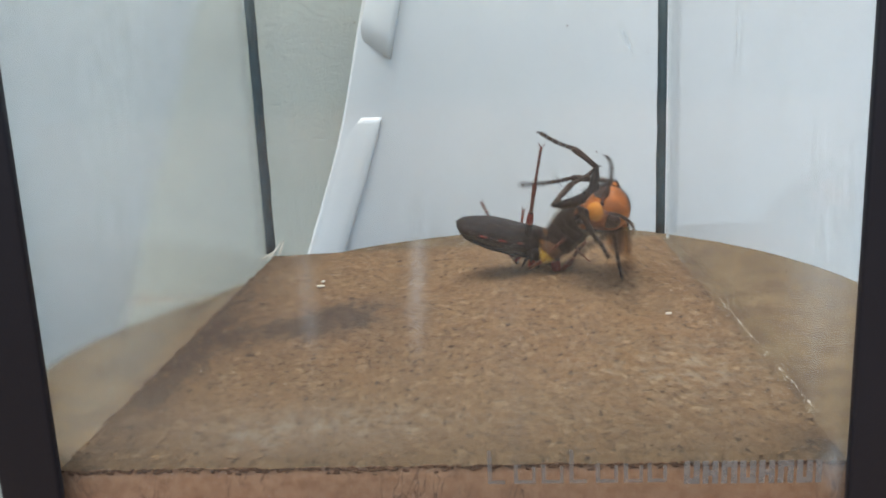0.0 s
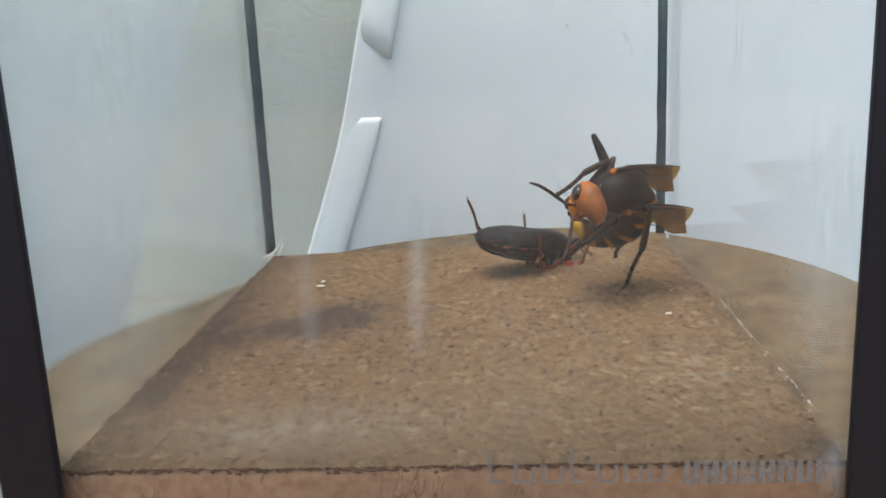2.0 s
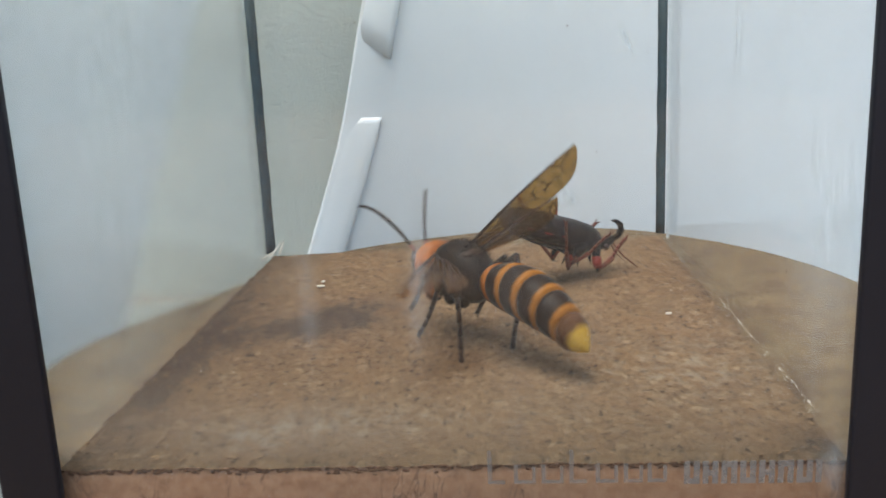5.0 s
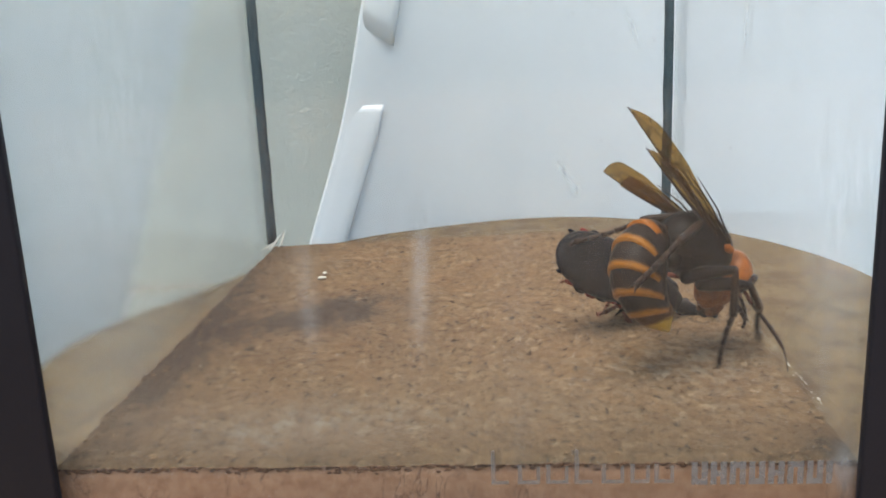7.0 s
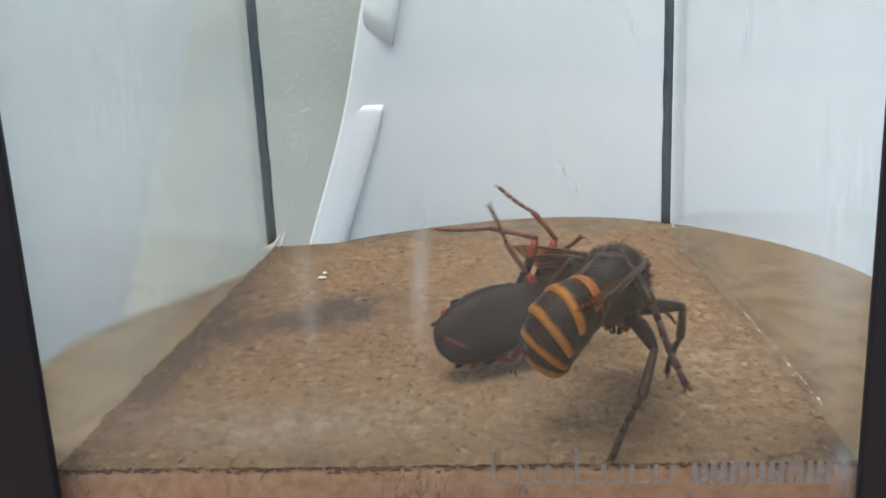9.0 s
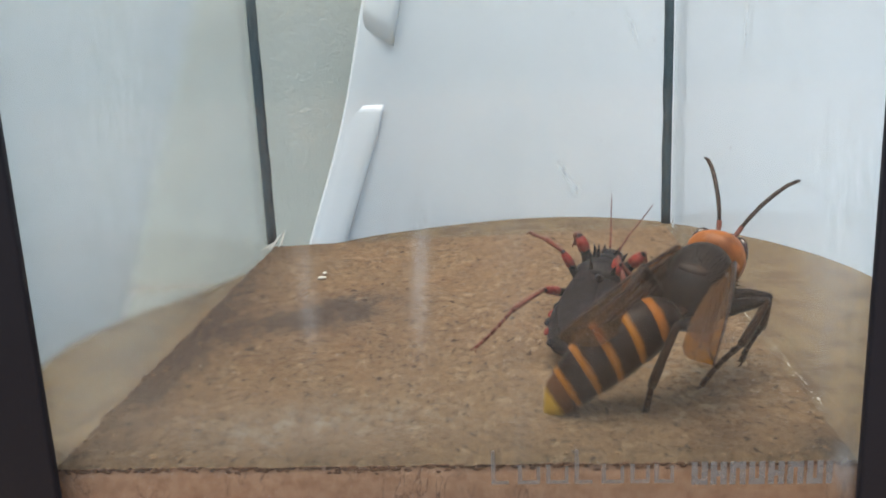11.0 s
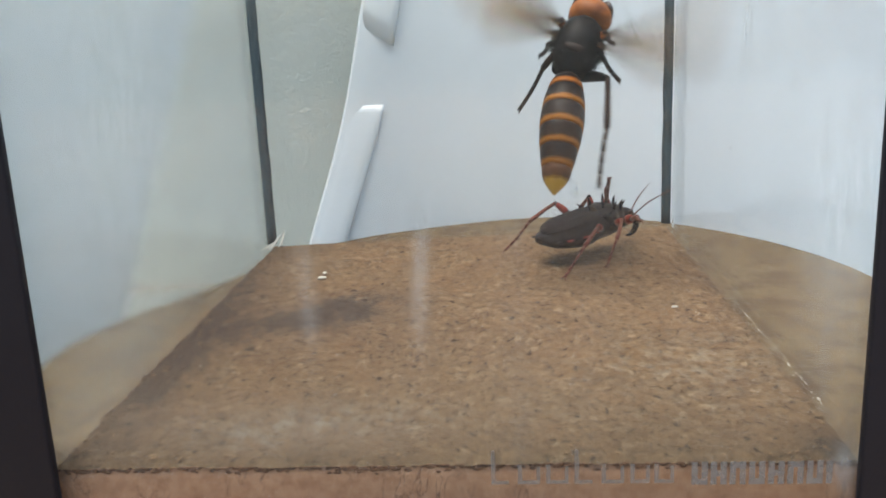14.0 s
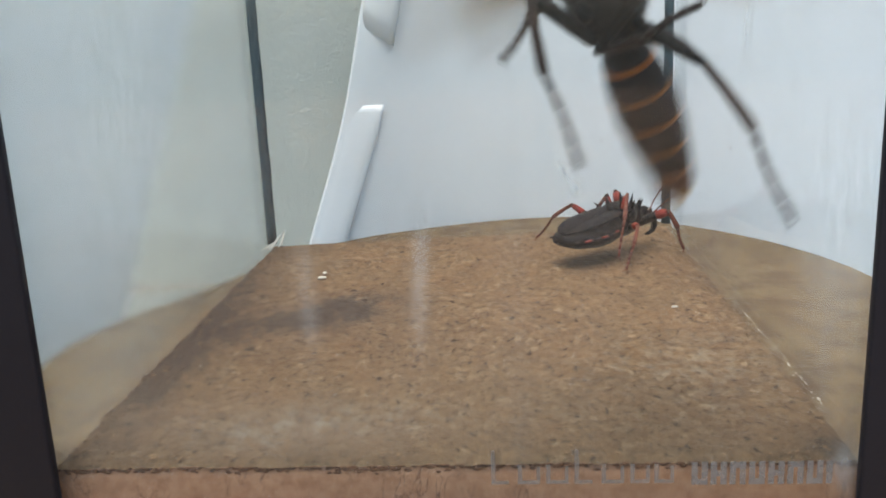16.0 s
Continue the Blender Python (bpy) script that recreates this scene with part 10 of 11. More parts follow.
    walk(bug_legs[1][1], [
        (0, bend(8.0, 137)), (1, bend(8.0, 137)), (1.267, bend(8.0, 76)), (1.5, bend(8.0, 15)), (3.9, bend(8.0, 15)),
        (3.933, bend(8.0, 76)), (4, bend(8.0, 137)), (6.4, bend(8.0, 137)), (6.467, bend(8.0, 95)), (6.5, bend(8.0, 95)),
        (6.6, bend(8.0, 137)), (6.7, bend(8.0, 75)), (7, bend(8.0, 137)), (12.3, bend(8.0, 137)), (12.4, bend(8.0, 81)),
        (12.5, bend(8.0, 24)), (12.7, bend(8.0, 15)), (12.9, bend(8.0, 23)), (13.1, bend(8.0, 28)), (13.3, bend(8.0, 45)),
        (13.6, bend(8.0, 59)), (13.9, bend(8.0, 15)), (15.2, bend(8.0, 15)), (15.4, bend(8.0, 53)), (15.6, bend(8.0, 92)),
        (16, bend(8.0, 94))])
    walk(bug_legs[2][0], [
        (0, turn(2.0, 3.0, -2.0, 513, 448, -534, 502)), (5.2, turn(2.0, 3.0, -2.0, 513, 448, -534, 502)), (5.733, turn(2.0, 3.0, -2.0, 847, 81, -325, 413)),
        (6.3, turn(2.0, 3.0, -2.0, 929, -309, -20, 201)), (6.4, turn(2.0, 3.0, -2.0, 941, -325, -39, 87)), (6.433, turn(2.0, 3.0, -2.0, 869, 91, -336, 352)),
        (6.467, turn(2.0, 3.0, -2.0, 504, 477, -519, 499)), (6.5, turn(2.0, 3.0, -2.0, 504, 477, -519, 499)), (6.6, turn(2.0, 3.0, -2.0, 503, 467, -533, 495)),
        (6.7, turn(2.0, 3.0, -2.0, 513, 448, -534, 502)), (7.3, turn(2.0, 3.0, -2.0, 513, 448, -534, 502)), (7.5, turn(2.0, 3.0, -2.0, 512, 451, -533, 501)),
        (7.7, turn(2.0, 3.0, -2.0, 513, 448, -534, 502)), (7.767, turn(2.0, 3.0, -2.0, 39, 516, -684, 515)), (7.833, turn(2.0, 3.0, -2.0, -444, 454, -662, 398)),
        (7.9, turn(2.0, 3.0, -2.0, 816, -278, 473, -181)), (7.967, turn(2.0, 3.0, -2.0, 444, -454, 662, -398)), (8.033, turn(2.0, 3.0, -2.0, -39, -516, 684, -515)),
        (8.1, turn(2.0, 3.0, -2.0, 513, 448, -534, 502)), (8.3, turn(2.0, 3.0, -2.0, 513, 448, -534, 502)), (8.5, turn(2.0, 3.0, -2.0, 512, 449, -534, 501)),
        (8.567, turn(2.0, 3.0, -2.0, 729, 498, -468, 40)), (8.633, turn(2.0, 3.0, -2.0, 752, 415, -277, -432)), (8.7, turn(2.0, 3.0, -2.0, 574, 221, -12, -788)),
        (8.9, turn(2.0, 3.0, -2.0, 556, 254, -14, -791)), (9.2, turn(2.0, 3.0, -2.0, 771, -86, 15, -630)), (9.367, turn(2.0, 3.0, -2.0, 912, 146, -249, -293)),
        (9.533, turn(2.0, 3.0, -2.0, 817, 341, -449, 120)), (9.7, turn(2.0, 3.0, -2.0, 513, 448, -534, 502)), (10.3, turn(2.0, 3.0, -2.0, 513, 448, -534, 502)),
        (10.8, turn(2.0, 3.0, -2.0, 690, 191, -496, 492)), (11.3, turn(2.0, 3.0, -2.0, 799, -84, -409, 433)), (11.4, turn(2.0, 3.0, -2.0, 660, 109, -127, 732)),
        (11.5, turn(2.0, 3.0, -2.0, 372, 278, 183, 866)), (11.667, turn(2.0, 3.0, -2.0, 487, 399, -193, 753)), (11.8, turn(2.0, 3.0, -2.0, 513, 448, -534, 502)),
        (11.9, turn(2.0, 3.0, -2.0, 780, 200, -324, 497)), (12, turn(2.0, 3.0, -2.0, 909, -83, -57, 405)), (12.1, turn(2.0, 3.0, -2.0, 878, -351, 219, 241)),
        (12.167, turn(2.0, 3.0, -2.0, 909, -83, -57, 405)), (12.233, turn(2.0, 3.0, -2.0, 780, 200, -324, 497)), (12.3, turn(2.0, 3.0, -2.0, 513, 448, -534, 502)),
        (12.9, turn(2.0, 3.0, -2.0, 513, 448, -534, 502)), (13.1, turn(2.0, 3.0, -2.0, 510, 449, -537, 500)), (13.3, turn(2.0, 3.0, -2.0, 513, 448, -534, 502)),
        (16, turn(2.0, 3.0, -2.0, 513, 448, -534, 502))])
    walk(bug_legs[2][1], [
        (0, bend(8.0, 143)), (5.2, bend(8.0, 143)), (6.3, bend(8.0, 111)), (6.4, bend(8.0, 108)), (6.467, bend(8.0, 154)),
        (6.5, bend(8.0, 154)), (6.6, bend(8.0, 147)), (6.7, bend(8.0, 143)), (7.3, bend(8.0, 143)), (7.5, bend(8.0, 148)),
        (7.7, bend(8.0, 143)), (7.8, bend(8.0, 78)), (7.9, bend(8.0, 14)), (8, bend(8.0, 78)), (8.1, bend(8.0, 143)),
        (8.3, bend(8.0, 143)), (8.5, bend(8.0, 146)), (8.6, bend(8.0, 80)), (8.7, bend(8.0, 14)), (9.2, bend(8.0, 14)),
        (9.467, bend(8.0, 78)), (9.7, bend(8.0, 143)), (10.3, bend(8.0, 143)), (10.8, bend(8.0, 99)), (11.3, bend(8.0, 55)),
        (11.5, bend(8.0, 55)), (11.667, bend(8.0, 99)), (11.8, bend(8.0, 143)), (11.933, bend(8.0, 78)), (12.1, bend(8.0, 14)),
        (12.2, bend(8.0, 78)), (12.3, bend(8.0, 143)), (12.9, bend(8.0, 143)), (13.1, bend(8.0, 143)), (13.3, bend(8.0, 143)),
        (16, bend(8.0, 143))])
    walk(bug_legs[3][0], [
        (0, turn(2.0, -3.0, -2.0, -513, 448, 534, 502)), (6.7, turn(2.0, -3.0, -2.0, -513, 448, 534, 502)), (6.8, turn(2.0, -3.0, -2.0, -225, 638, 213, 705)),
        (6.9, turn(2.0, -3.0, -2.0, 123, 661, -163, 722)), (7, turn(2.0, -3.0, -2.0, 438, 510, -496, 549)), (7.1, turn(2.0, -3.0, -2.0, 123, 661, -163, 722)),
        (7.2, turn(2.0, -3.0, -2.0, -225, 638, 213, 705)), (7.3, turn(2.0, -3.0, -2.0, -513, 448, 534, 502)), (7.5, turn(2.0, -3.0, -2.0, -619, -50, 417, 664)),
        (7.7, turn(2.0, -3.0, -2.0, -540, -532, 177, 628)), (8, turn(2.0, -3.0, -2.0, 561, 696, -36, -447)), (8.15, turn(2.0, -3.0, -2.0, -490, -535, 222, 651)),
        (8.3, turn(2.0, -3.0, -2.0, -367, -316, 385, 786)), (8.367, turn(2.0, -3.0, -2.0, 21, -519, 484, 704)), (8.433, turn(2.0, -3.0, -2.0, -405, 614, -482, -476)),
        (8.5, turn(2.0, -3.0, -2.0, 705, -581, 380, 148)), (8.7, turn(2.0, -3.0, -2.0, 503, -533, 662, -157)), (9, turn(2.0, -3.0, -2.0, 681, -605, 412, -8)),
        (9.2, turn(2.0, -3.0, -2.0, 703, -651, 285, -38)), (9.45, turn(2.0, -3.0, -2.0, 697, -630, -143, -310)), (9.7, turn(2.0, -3.0, -2.0, -513, 448, 534, 502)),
        (10.3, turn(2.0, -3.0, -2.0, -480, 463, 576, 472)), (11.3, turn(2.0, -3.0, -2.0, -513, 448, 534, 502)), (12.1, turn(2.0, -3.0, -2.0, -513, 448, 534, 502)),
        (12.2, turn(2.0, -3.0, -2.0, -465, 299, 149, 820)), (12.3, turn(2.0, -3.0, -2.0, -290, 68, -276, 914)), (12.5, turn(2.0, -3.0, -2.0, -304, 183, -246, 902)),
        (12.6, turn(2.0, -3.0, -2.0, -463, 357, 163, 795)), (12.7, turn(2.0, -3.0, -2.0, -513, 448, 534, 502)), (13.6, turn(2.0, -3.0, -2.0, -513, 448, 534, 502)),
        (13.733, turn(2.0, -3.0, -2.0, -507, 440, 234, 703)), (13.9, turn(2.0, -3.0, -2.0, -434, 375, -97, 813)), (14.2, turn(2.0, -3.0, -2.0, -448, 365, -86, 812)),
        (14.4, turn(2.0, -3.0, -2.0, -407, 381, -122, 821)), (14.5, turn(2.0, -3.0, -2.0, -396, 341, -146, 840)), (14.7, turn(2.0, -3.0, -2.0, -287, 206, -250, 902)),
        (14.9, turn(2.0, -3.0, -2.0, -316, 295, -217, 875)), (15.2, turn(2.0, -3.0, -2.0, -350, 371, -175, 842)), (15.6, turn(2.0, -3.0, -2.0, -439, 323, -113, 831)),
        (16, turn(2.0, -3.0, -2.0, -420, 270, -149, 853))])
    walk(bug_legs[3][1], [
        (0, bend(8, 143)), (6.7, bend(8, 143)), (7, bend(8, 75)),
        (7.3, bend(8, 143)), (7.7, bend(8, 34)), (8, bend(8, 27)),
        (8.3, bend(8, 105)), (8.5, bend(8, 99)), (8.7, bend(8, 21)),
        (9, bend(8, 73)), (9.2, bend(8, 56)), (9.7, bend(8, 143)),
        (10.3, bend(8, 147)), (11.3, bend(8, 143)), (12.1, bend(8, 143)),
        (12.2, bend(8, 78)), (12.3, bend(8, 14)), (12.5, bend(8, 14)),
        (12.6, bend(8, 78)), (12.7, bend(8, 143)), (13.6, bend(8, 143)),
        (13.9, bend(8, 84)), (14.2, bend(8, 84)), (14.4, bend(8, 86)),
        (14.5, bend(8, 83)), (14.7, bend(8, 57)), (14.9, bend(8, 75)),
        (15.2, bend(8, 85)), (15.6, bend(8, 76)), (16, bend(8, 62))])
    walk(bug_legs[4][0], [
        (0, turn(-1.8, 3.0, -1.8, 388, -374, 270, 798)), (0.3, turn(-1.8, 3.0, -1.8, 503, 63, 13, 862)), (0.4, turn(-1.8, 3.0, -1.8, 552, 441, 176, 686)),
        (0.5, turn(-1.8, 3.0, -1.8, 489, 729, 303, 371)), (0.6, turn(-1.8, 3.0, -1.8, 327, 869, 369, -19)), (0.8, turn(-1.8, 3.0, -1.8, 351, 785, 261, 439)),
        (1, turn(-1.8, 3.0, -1.8, 295, 520, 93, 796)), (1.5, turn(-1.8, 3.0, -1.8, 73, 524, 339, 778)), (1.733, turn(-1.8, 3.0, -1.8, 218, 679, 64, 698)),
        (2, turn(-1.8, 3.0, -1.8, 336, 748, -220, 529)), (6.4, turn(-1.8, 3.0, -1.8, 336, 748, -220, 529)), (6.433, turn(-1.8, 3.0, -1.8, 77, 772, 239, 584)),
        (6.467, turn(-1.8, 3.0, -1.8, 203, -580, -630, -475)), (6.5, turn(-1.8, 3.0, -1.8, 203, -580, -630, -475)), (6.533, turn(-1.8, 3.0, -1.8, -77, -772, -239, -584)),
        (6.6, turn(-1.8, 3.0, -1.8, 336, 748, -220, 529)), (7.3, turn(-1.8, 3.0, -1.8, 336, 748, -220, 529)), (7.367, turn(-1.8, 3.0, -1.8, 25, 528, -109, 842)),
        (7.433, turn(-1.8, 3.0, -1.8, -291, 173, 30, 940)), (7.5, turn(-1.8, 3.0, -1.8, 533, 226, -161, -799)), (7.7, turn(-1.8, 3.0, -1.8, 496, 265, -166, -810)),
        (7.9, turn(-1.8, 3.0, -1.8, 353, 196, -257, -878)), (8.1, turn(-1.8, 3.0, -1.8, 434, 338, -171, -817)), (8.3, turn(-1.8, 3.0, -1.8, 352, 140, -275, -884)),
        (8.5, turn(-1.8, 3.0, -1.8, 337, 82, -297, -890)), (8.7, turn(-1.8, 3.0, -1.8, 180, -310, -414, -837)), (8.9, turn(-1.8, 3.0, -1.8, 15, 336, 336, 880)),
        (9.067, turn(-1.8, 3.0, -1.8, 193, 597, 64, 776)), (9.2, turn(-1.8, 3.0, -1.8, 336, 748, -220, 529)), (10.3, turn(-1.8, 3.0, -1.8, 336, 748, -220, 529)),
        (10.8, turn(-1.8, 3.0, -1.8, 314, 482, -6, 818)), (11.3, turn(-1.8, 3.0, -1.8, 230, 120, 209, 943)), (11.5, turn(-1.8, 3.0, -1.8, 223, 150, 210, 940)),
        (11.8, turn(-1.8, 3.0, -1.8, 236, 358, 181, 885)), (11.933, turn(-1.8, 3.0, -1.8, 356, 451, -84, 814)), (12.1, turn(-1.8, 3.0, -1.8, 440, 500, -340, 663)),
        (12.2, turn(-1.8, 3.0, -1.8, 687, 160, -259, 660)), (12.3, turn(-1.8, 3.0, -1.8, 808, -210, -131, 535)), (12.4, turn(-1.8, 3.0, -1.8, 677, 318, -208, 630)),
        (12.5, turn(-1.8, 3.0, -1.8, 336, 748, -220, 529)), (12.7, turn(-1.8, 3.0, -1.8, 336, 748, -220, 529)), (12.9, turn(-1.8, 3.0, -1.8, 273, 872, -259, 313)),
        (13.1, turn(-1.8, 3.0, -1.8, 449, 482, -314, 683)), (13.3, turn(-1.8, 3.0, -1.8, 443, 417, -137, 781)), (13.6, turn(-1.8, 3.0, -1.8, 425, 519, -218, 709)),
        (13.9, turn(-1.8, 3.0, -1.8, 389, 403, -13, 828)), (14.2, turn(-1.8, 3.0, -1.8, 386, 410, -11, 826)), (14.4, turn(-1.8, 3.0, -1.8, 411, 443, -79, 793)),
        (14.5, turn(-1.8, 3.0, -1.8, 416, 384, -49, 823)), (14.7, turn(-1.8, 3.0, -1.8, 416, 299, -3, 859)), (14.9, turn(-1.8, 3.0, -1.8, 393, 233, 53, 888)),
        (15.2, turn(-1.8, 3.0, -1.8, 399, 313, 14, 862)), (15.6, turn(-1.8, 3.0, -1.8, 493, 318, -160, 794)), (16, turn(-1.8, 3.0, -1.8, 601, 161, -261, 738))])
    walk(bug_legs[4][1], [
        (0, bend(9.5, 13)), (0.133, bend(9.5, 48)), (0.3, bend(9.5, 84)), (0.6, bend(9.5, 136)), (1, bend(9.5, 123)),
        (1.5, bend(9.5, 76)), (1.733, bend(9.5, 112)), (2, bend(9.5, 147)), (6.4, bend(9.5, 147)), (6.467, bend(9.5, 105)),
        (6.5, bend(9.5, 105)), (6.6, bend(9.5, 147)), (7.3, bend(9.5, 147)), (7.4, bend(9.5, 80)), (7.5, bend(9.5, 13)),
        (8.5, bend(9.5, 13)), (8.6, bend(9.5, 52)), (8.7, bend(9.5, 92)), (8.9, bend(9.5, 88)), (9.2, bend(9.5, 147)),
        (10.3, bend(9.5, 147)), (10.8, bend(9.5, 80)), (11.3, bend(9.5, 13)), (11.5, bend(9.5, 13)), (11.8, bend(9.5, 58)),
        (11.933, bend(9.5, 98)), (12.1, bend(9.5, 139)), (12.2, bend(9.5, 100)), (12.3, bend(9.5, 62)), (12.4, bend(9.5, 105)),
        (12.5, bend(9.5, 147)), (12.7, bend(9.5, 147)), (12.9, bend(9.5, 158)), (13.1, bend(9.5, 92)), (13.3, bend(9.5, 91)),
        (13.6, bend(9.5, 108)), (13.9, bend(9.5, 86)), (14.2, bend(9.5, 88)), (14.4, bend(9.5, 89)), (14.5, bend(9.5, 81)),
        (14.7, bend(9.5, 60)), (14.9, bend(9.5, 47)), (15.2, bend(9.5, 61)), (15.6, bend(9.5, 85)), (16, bend(9.5, 75))])
    walk(bug_legs[5][0], [
        (0, turn(-1.8, -3.0, -1.8, -336, 748, 220, 529)), (0.133, turn(-1.8, -3.0, -1.8, -117, 730, -169, 651)), (0.3, turn(-1.8, -3.0, -1.8, 127, 556, -521, 635)),
        (0.433, turn(-1.8, -3.0, -1.8, -117, 730, -169, 651)), (0.6, turn(-1.8, -3.0, -1.8, -336, 748, 220, 529)), (0.8, turn(-1.8, -3.0, -1.8, 24, 730, -226, 644)),
        (1, turn(-1.8, -3.0, -1.8, -375, -463, 595, -539)), (1.267, turn(-1.8, -3.0, -1.8, 24, 730, -226, 644)), (1.5, turn(-1.8, -3.0, -1.8, -336, 748, 220, 529)),
        (1.733, turn(-1.8, -3.0, -1.8, -289, 559, 3, 777)), (2, turn(-1.8, -3.0, -1.8, -200, 287, -215, 912)), (3.5, turn(-1.8, -3.0, -1.8, -200, 287, -215, 912)),
        (3.7, turn(-1.8, -3.0, -1.8, -192, 398, -219, 870)), (3.733, turn(-1.8, -3.0, -1.8, -280, 608, 0, 743)), (3.8, turn(-1.8, -3.0, -1.8, -336, 748, 220, 529)),
        (5.2, turn(-1.8, -3.0, -1.8, -336, 748, 220, 529)), (5.733, turn(-1.8, -3.0, -1.8, -175, 666, -93, 719)), (6.3, turn(-1.8, -3.0, -1.8, 14, 473, -391, 790)),
        (6.4, turn(-1.8, -3.0, -1.8, -16, 505, -380, 775)), (6.433, turn(-1.8, -3.0, -1.8, -190, 678, -87, 705)), (6.467, turn(-1.8, -3.0, -1.8, -336, 748, 220, 529)),
        (6.5, turn(-1.8, -3.0, -1.8, -336, 748, 220, 529)), (6.533, turn(-1.8, -3.0, -1.8, 34, 827, -125, 548)), (6.567, turn(-1.8, -3.0, -1.8, 395, 689, -437, 423)),
        (6.6, turn(-1.8, -3.0, -1.8, 652, 370, -635, 188)), (6.7, turn(-1.8, -3.0, -1.8, 656, 368, -575, 322)), (7, turn(-1.8, -3.0, -1.8, -546, -413, 621, -381)),
        (7.1, turn(-1.8, -3.0, -1.8, 291, 673, -403, 548)), (7.2, turn(-1.8, -3.0, -1.8, -25, 793, -102, 601)), (7.3, turn(-1.8, -3.0, -1.8, -336, 748, 220, 529)),
        (7.5, turn(-1.8, -3.0, -1.8, -449, 733, -268, 436)), (7.7, turn(-1.8, -3.0, -1.8, 446, -527, 686, -229)), (8, turn(-1.8, -3.0, -1.8, 479, -551, 655, -195)),
        (8.3, turn(-1.8, -3.0, -1.8, 436, -577, 671, -166)), (8.5, turn(-1.8, -3.0, -1.8, 386, -540, 712, -229)), (8.7, turn(-1.8, -3.0, -1.8, 395, -617, 675, -84)),
        (9, turn(-1.8, -3.0, -1.8, -624, 635, -456, 4)), (9.1, turn(-1.8, -3.0, -1.8, -526, 638, -392, -404)), (9.2, turn(-1.8, -3.0, -1.8, 334, -526, 258, 739)),
        (9.367, turn(-1.8, -3.0, -1.8, -404, 805, -111, -419)), (9.533, turn(-1.8, -3.0, -1.8, -392, 918, 58, -12)), (9.7, turn(-1.8, -3.0, -1.8, -298, 841, 216, 397)),
        (10.3, turn(-1.8, -3.0, -1.8, -265, 918, 203, 214)), (11.3, turn(-1.8, -3.0, -1.8, -315, 794, 241, 461)), (11.5, turn(-1.8, -3.0, -1.8, -289, 839, 264, 377)),
        (11.8, turn(-1.8, -3.0, -1.8, -327, 768, 230, 501)), (12.1, turn(-1.8, -3.0, -1.8, -336, 748, 220, 529)), (12.3, turn(-1.8, -3.0, -1.8, -336, 748, 220, 529)),
        (12.5, turn(-1.8, -3.0, -1.8, -303, 819, 244, 422)), (12.7, turn(-1.8, -3.0, -1.8, -322, 778, 236, 485)), (12.9, turn(-1.8, -3.0, -1.8, -336, 748, 220, 529)),
        (13.1, turn(-1.8, -3.0, -1.8, -336, 748, 220, 529)), (13.2, turn(-1.8, -3.0, -1.8, -304, 560, 15, 771)), (13.3, turn(-1.8, -3.0, -1.8, -230, 296, -191, 907)),
        (13.6, turn(-1.8, -3.0, -1.8, -264, 360, -155, 881)), (13.9, turn(-1.8, -3.0, -1.8, -263, 266, -168, 912)), (14.2, turn(-1.8, -3.0, -1.8, -274, 282, -156, 906)),
        (14.4, turn(-1.8, -3.0, -1.8, -225, 334, -193, 895)), (14.5, turn(-1.8, -3.0, -1.8, -215, 288, -204, 911)), (14.7, turn(-1.8, -3.0, -1.8, -114, 186, -269, 938)),
        (14.9, turn(-1.8, -3.0, -1.8, -157, 255, -245, 922)), (15.2, turn(-1.8, -3.0, -1.8, -187, 318, -223, 902)), (15.4, turn(-1.8, -3.0, -1.8, -281, 573, -2, 770)),
        (15.6, turn(-1.8, -3.0, -1.8, -336, 748, 220, 529)), (16, turn(-1.8, -3.0, -1.8, -336, 748, 220, 529))])
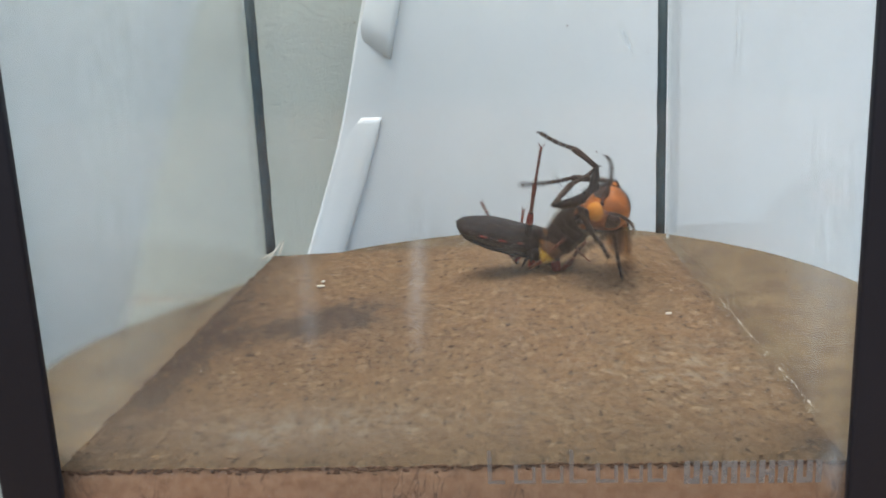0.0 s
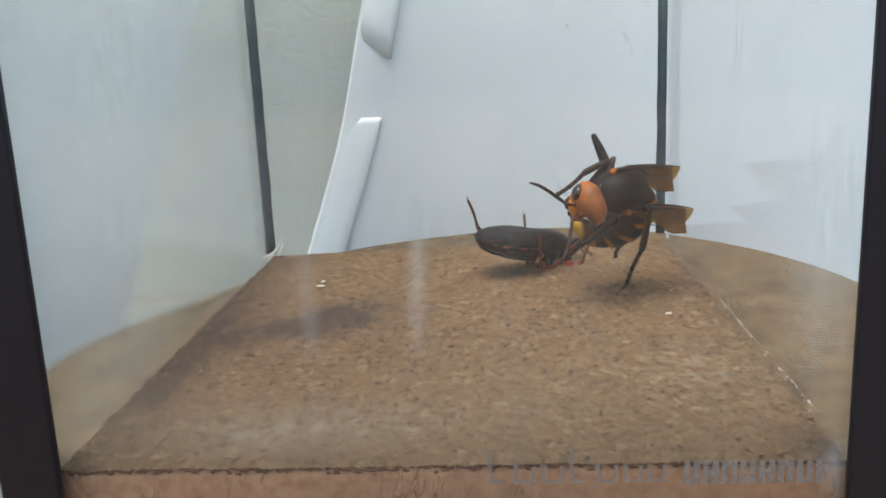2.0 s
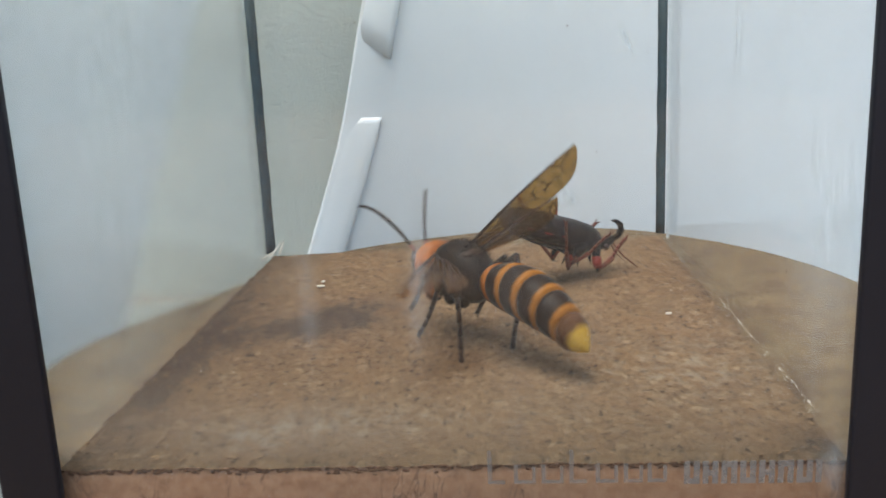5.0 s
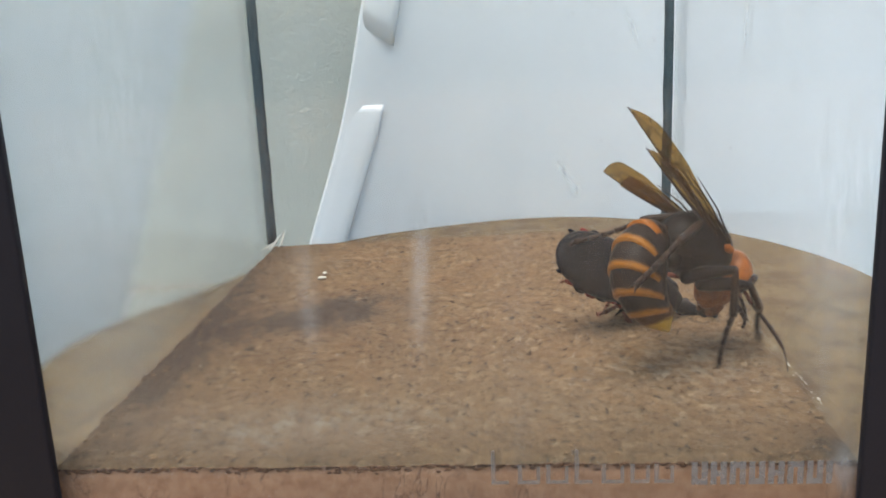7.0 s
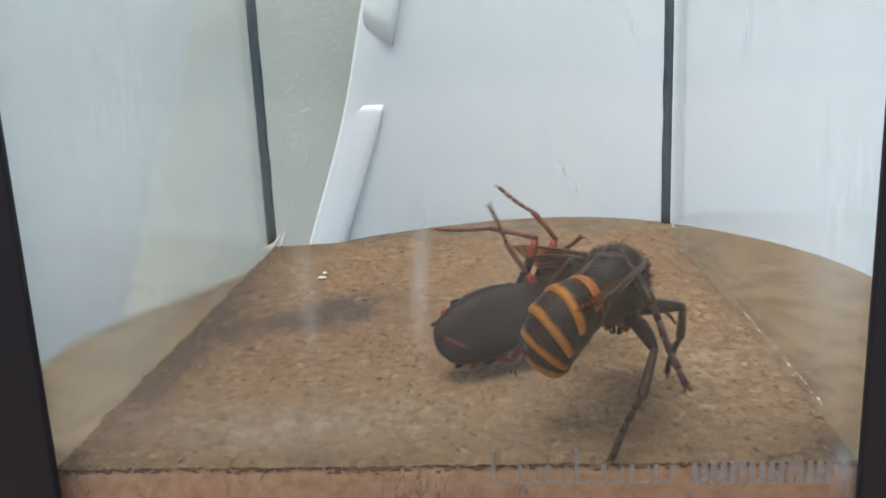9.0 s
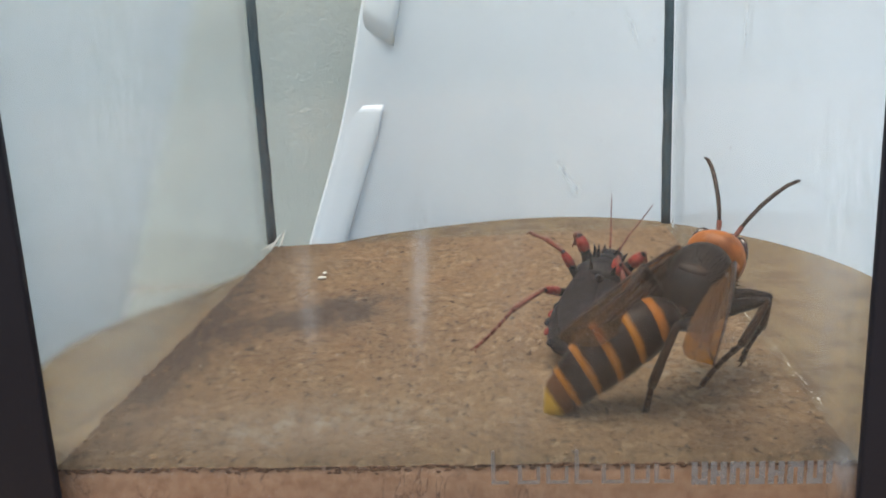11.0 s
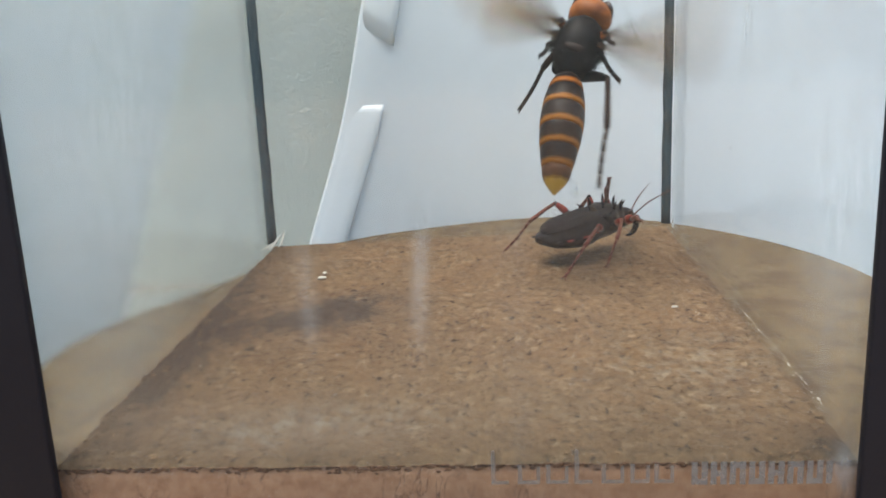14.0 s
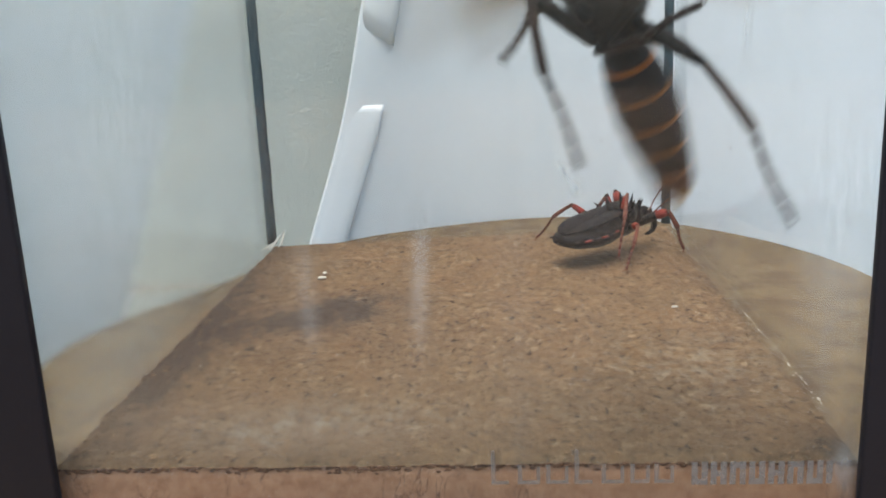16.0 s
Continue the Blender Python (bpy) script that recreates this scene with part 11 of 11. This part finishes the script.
    walk(bug_legs[5][1], [
        (0, bend(9.5, 147)), (0.3, bend(9.5, 127)), (0.6, bend(9.5, 147)),
        (1, bend(9.5, 110)), (1.5, bend(9.5, 147)), (2, bend(9.5, 79)),
        (3.5, bend(9.5, 79)), (3.7, bend(9.5, 91)), (3.8, bend(9.5, 147)),
        (5.2, bend(9.5, 147)), (5.733, bend(9.5, 96)), (6.3, bend(9.5, 45)),
        (6.4, bend(9.5, 46)), (6.433, bend(9.5, 96)), (6.467, bend(9.5, 147)),
        (6.5, bend(9.5, 147)), (6.533, bend(9.5, 80)), (6.6, bend(9.5, 13)),
        (7, bend(9.5, 13)), (7.133, bend(9.5, 80)), (7.3, bend(9.5, 147)),
        (7.7, bend(9.5, 21)), (8, bend(9.5, 21)), (8.3, bend(9.5, 74)),
        (8.5, bend(9.5, 67)), (8.7, bend(9.5, 98)), (9, bend(9.5, 105)),
        (9.2, bend(9.5, 157)), (9.7, bend(9.5, 164)), (10.3, bend(9.5, 166)),
        (11.3, bend(9.5, 151)), (11.5, bend(9.5, 155)), (11.8, bend(9.5, 149)),
        (12.1, bend(9.5, 147)), (12.3, bend(9.5, 147)), (12.5, bend(9.5, 152)),
        (12.7, bend(9.5, 150)), (12.9, bend(9.5, 147)), (13.1, bend(9.5, 147)),
        (13.2, bend(9.5, 108)), (13.3, bend(9.5, 68)), (13.6, bend(9.5, 77)),
        (13.9, bend(9.5, 56)), (14.2, bend(9.5, 58)), (14.4, bend(9.5, 62)),
        (14.5, bend(9.5, 58)), (14.7, bend(9.5, 32)), (14.9, bend(9.5, 45)),
        (15.2, bend(9.5, 56)), (15.4, bend(9.5, 101)), (15.6, bend(9.5, 147)),
        (16, bend(9.5, 147))])


motions()
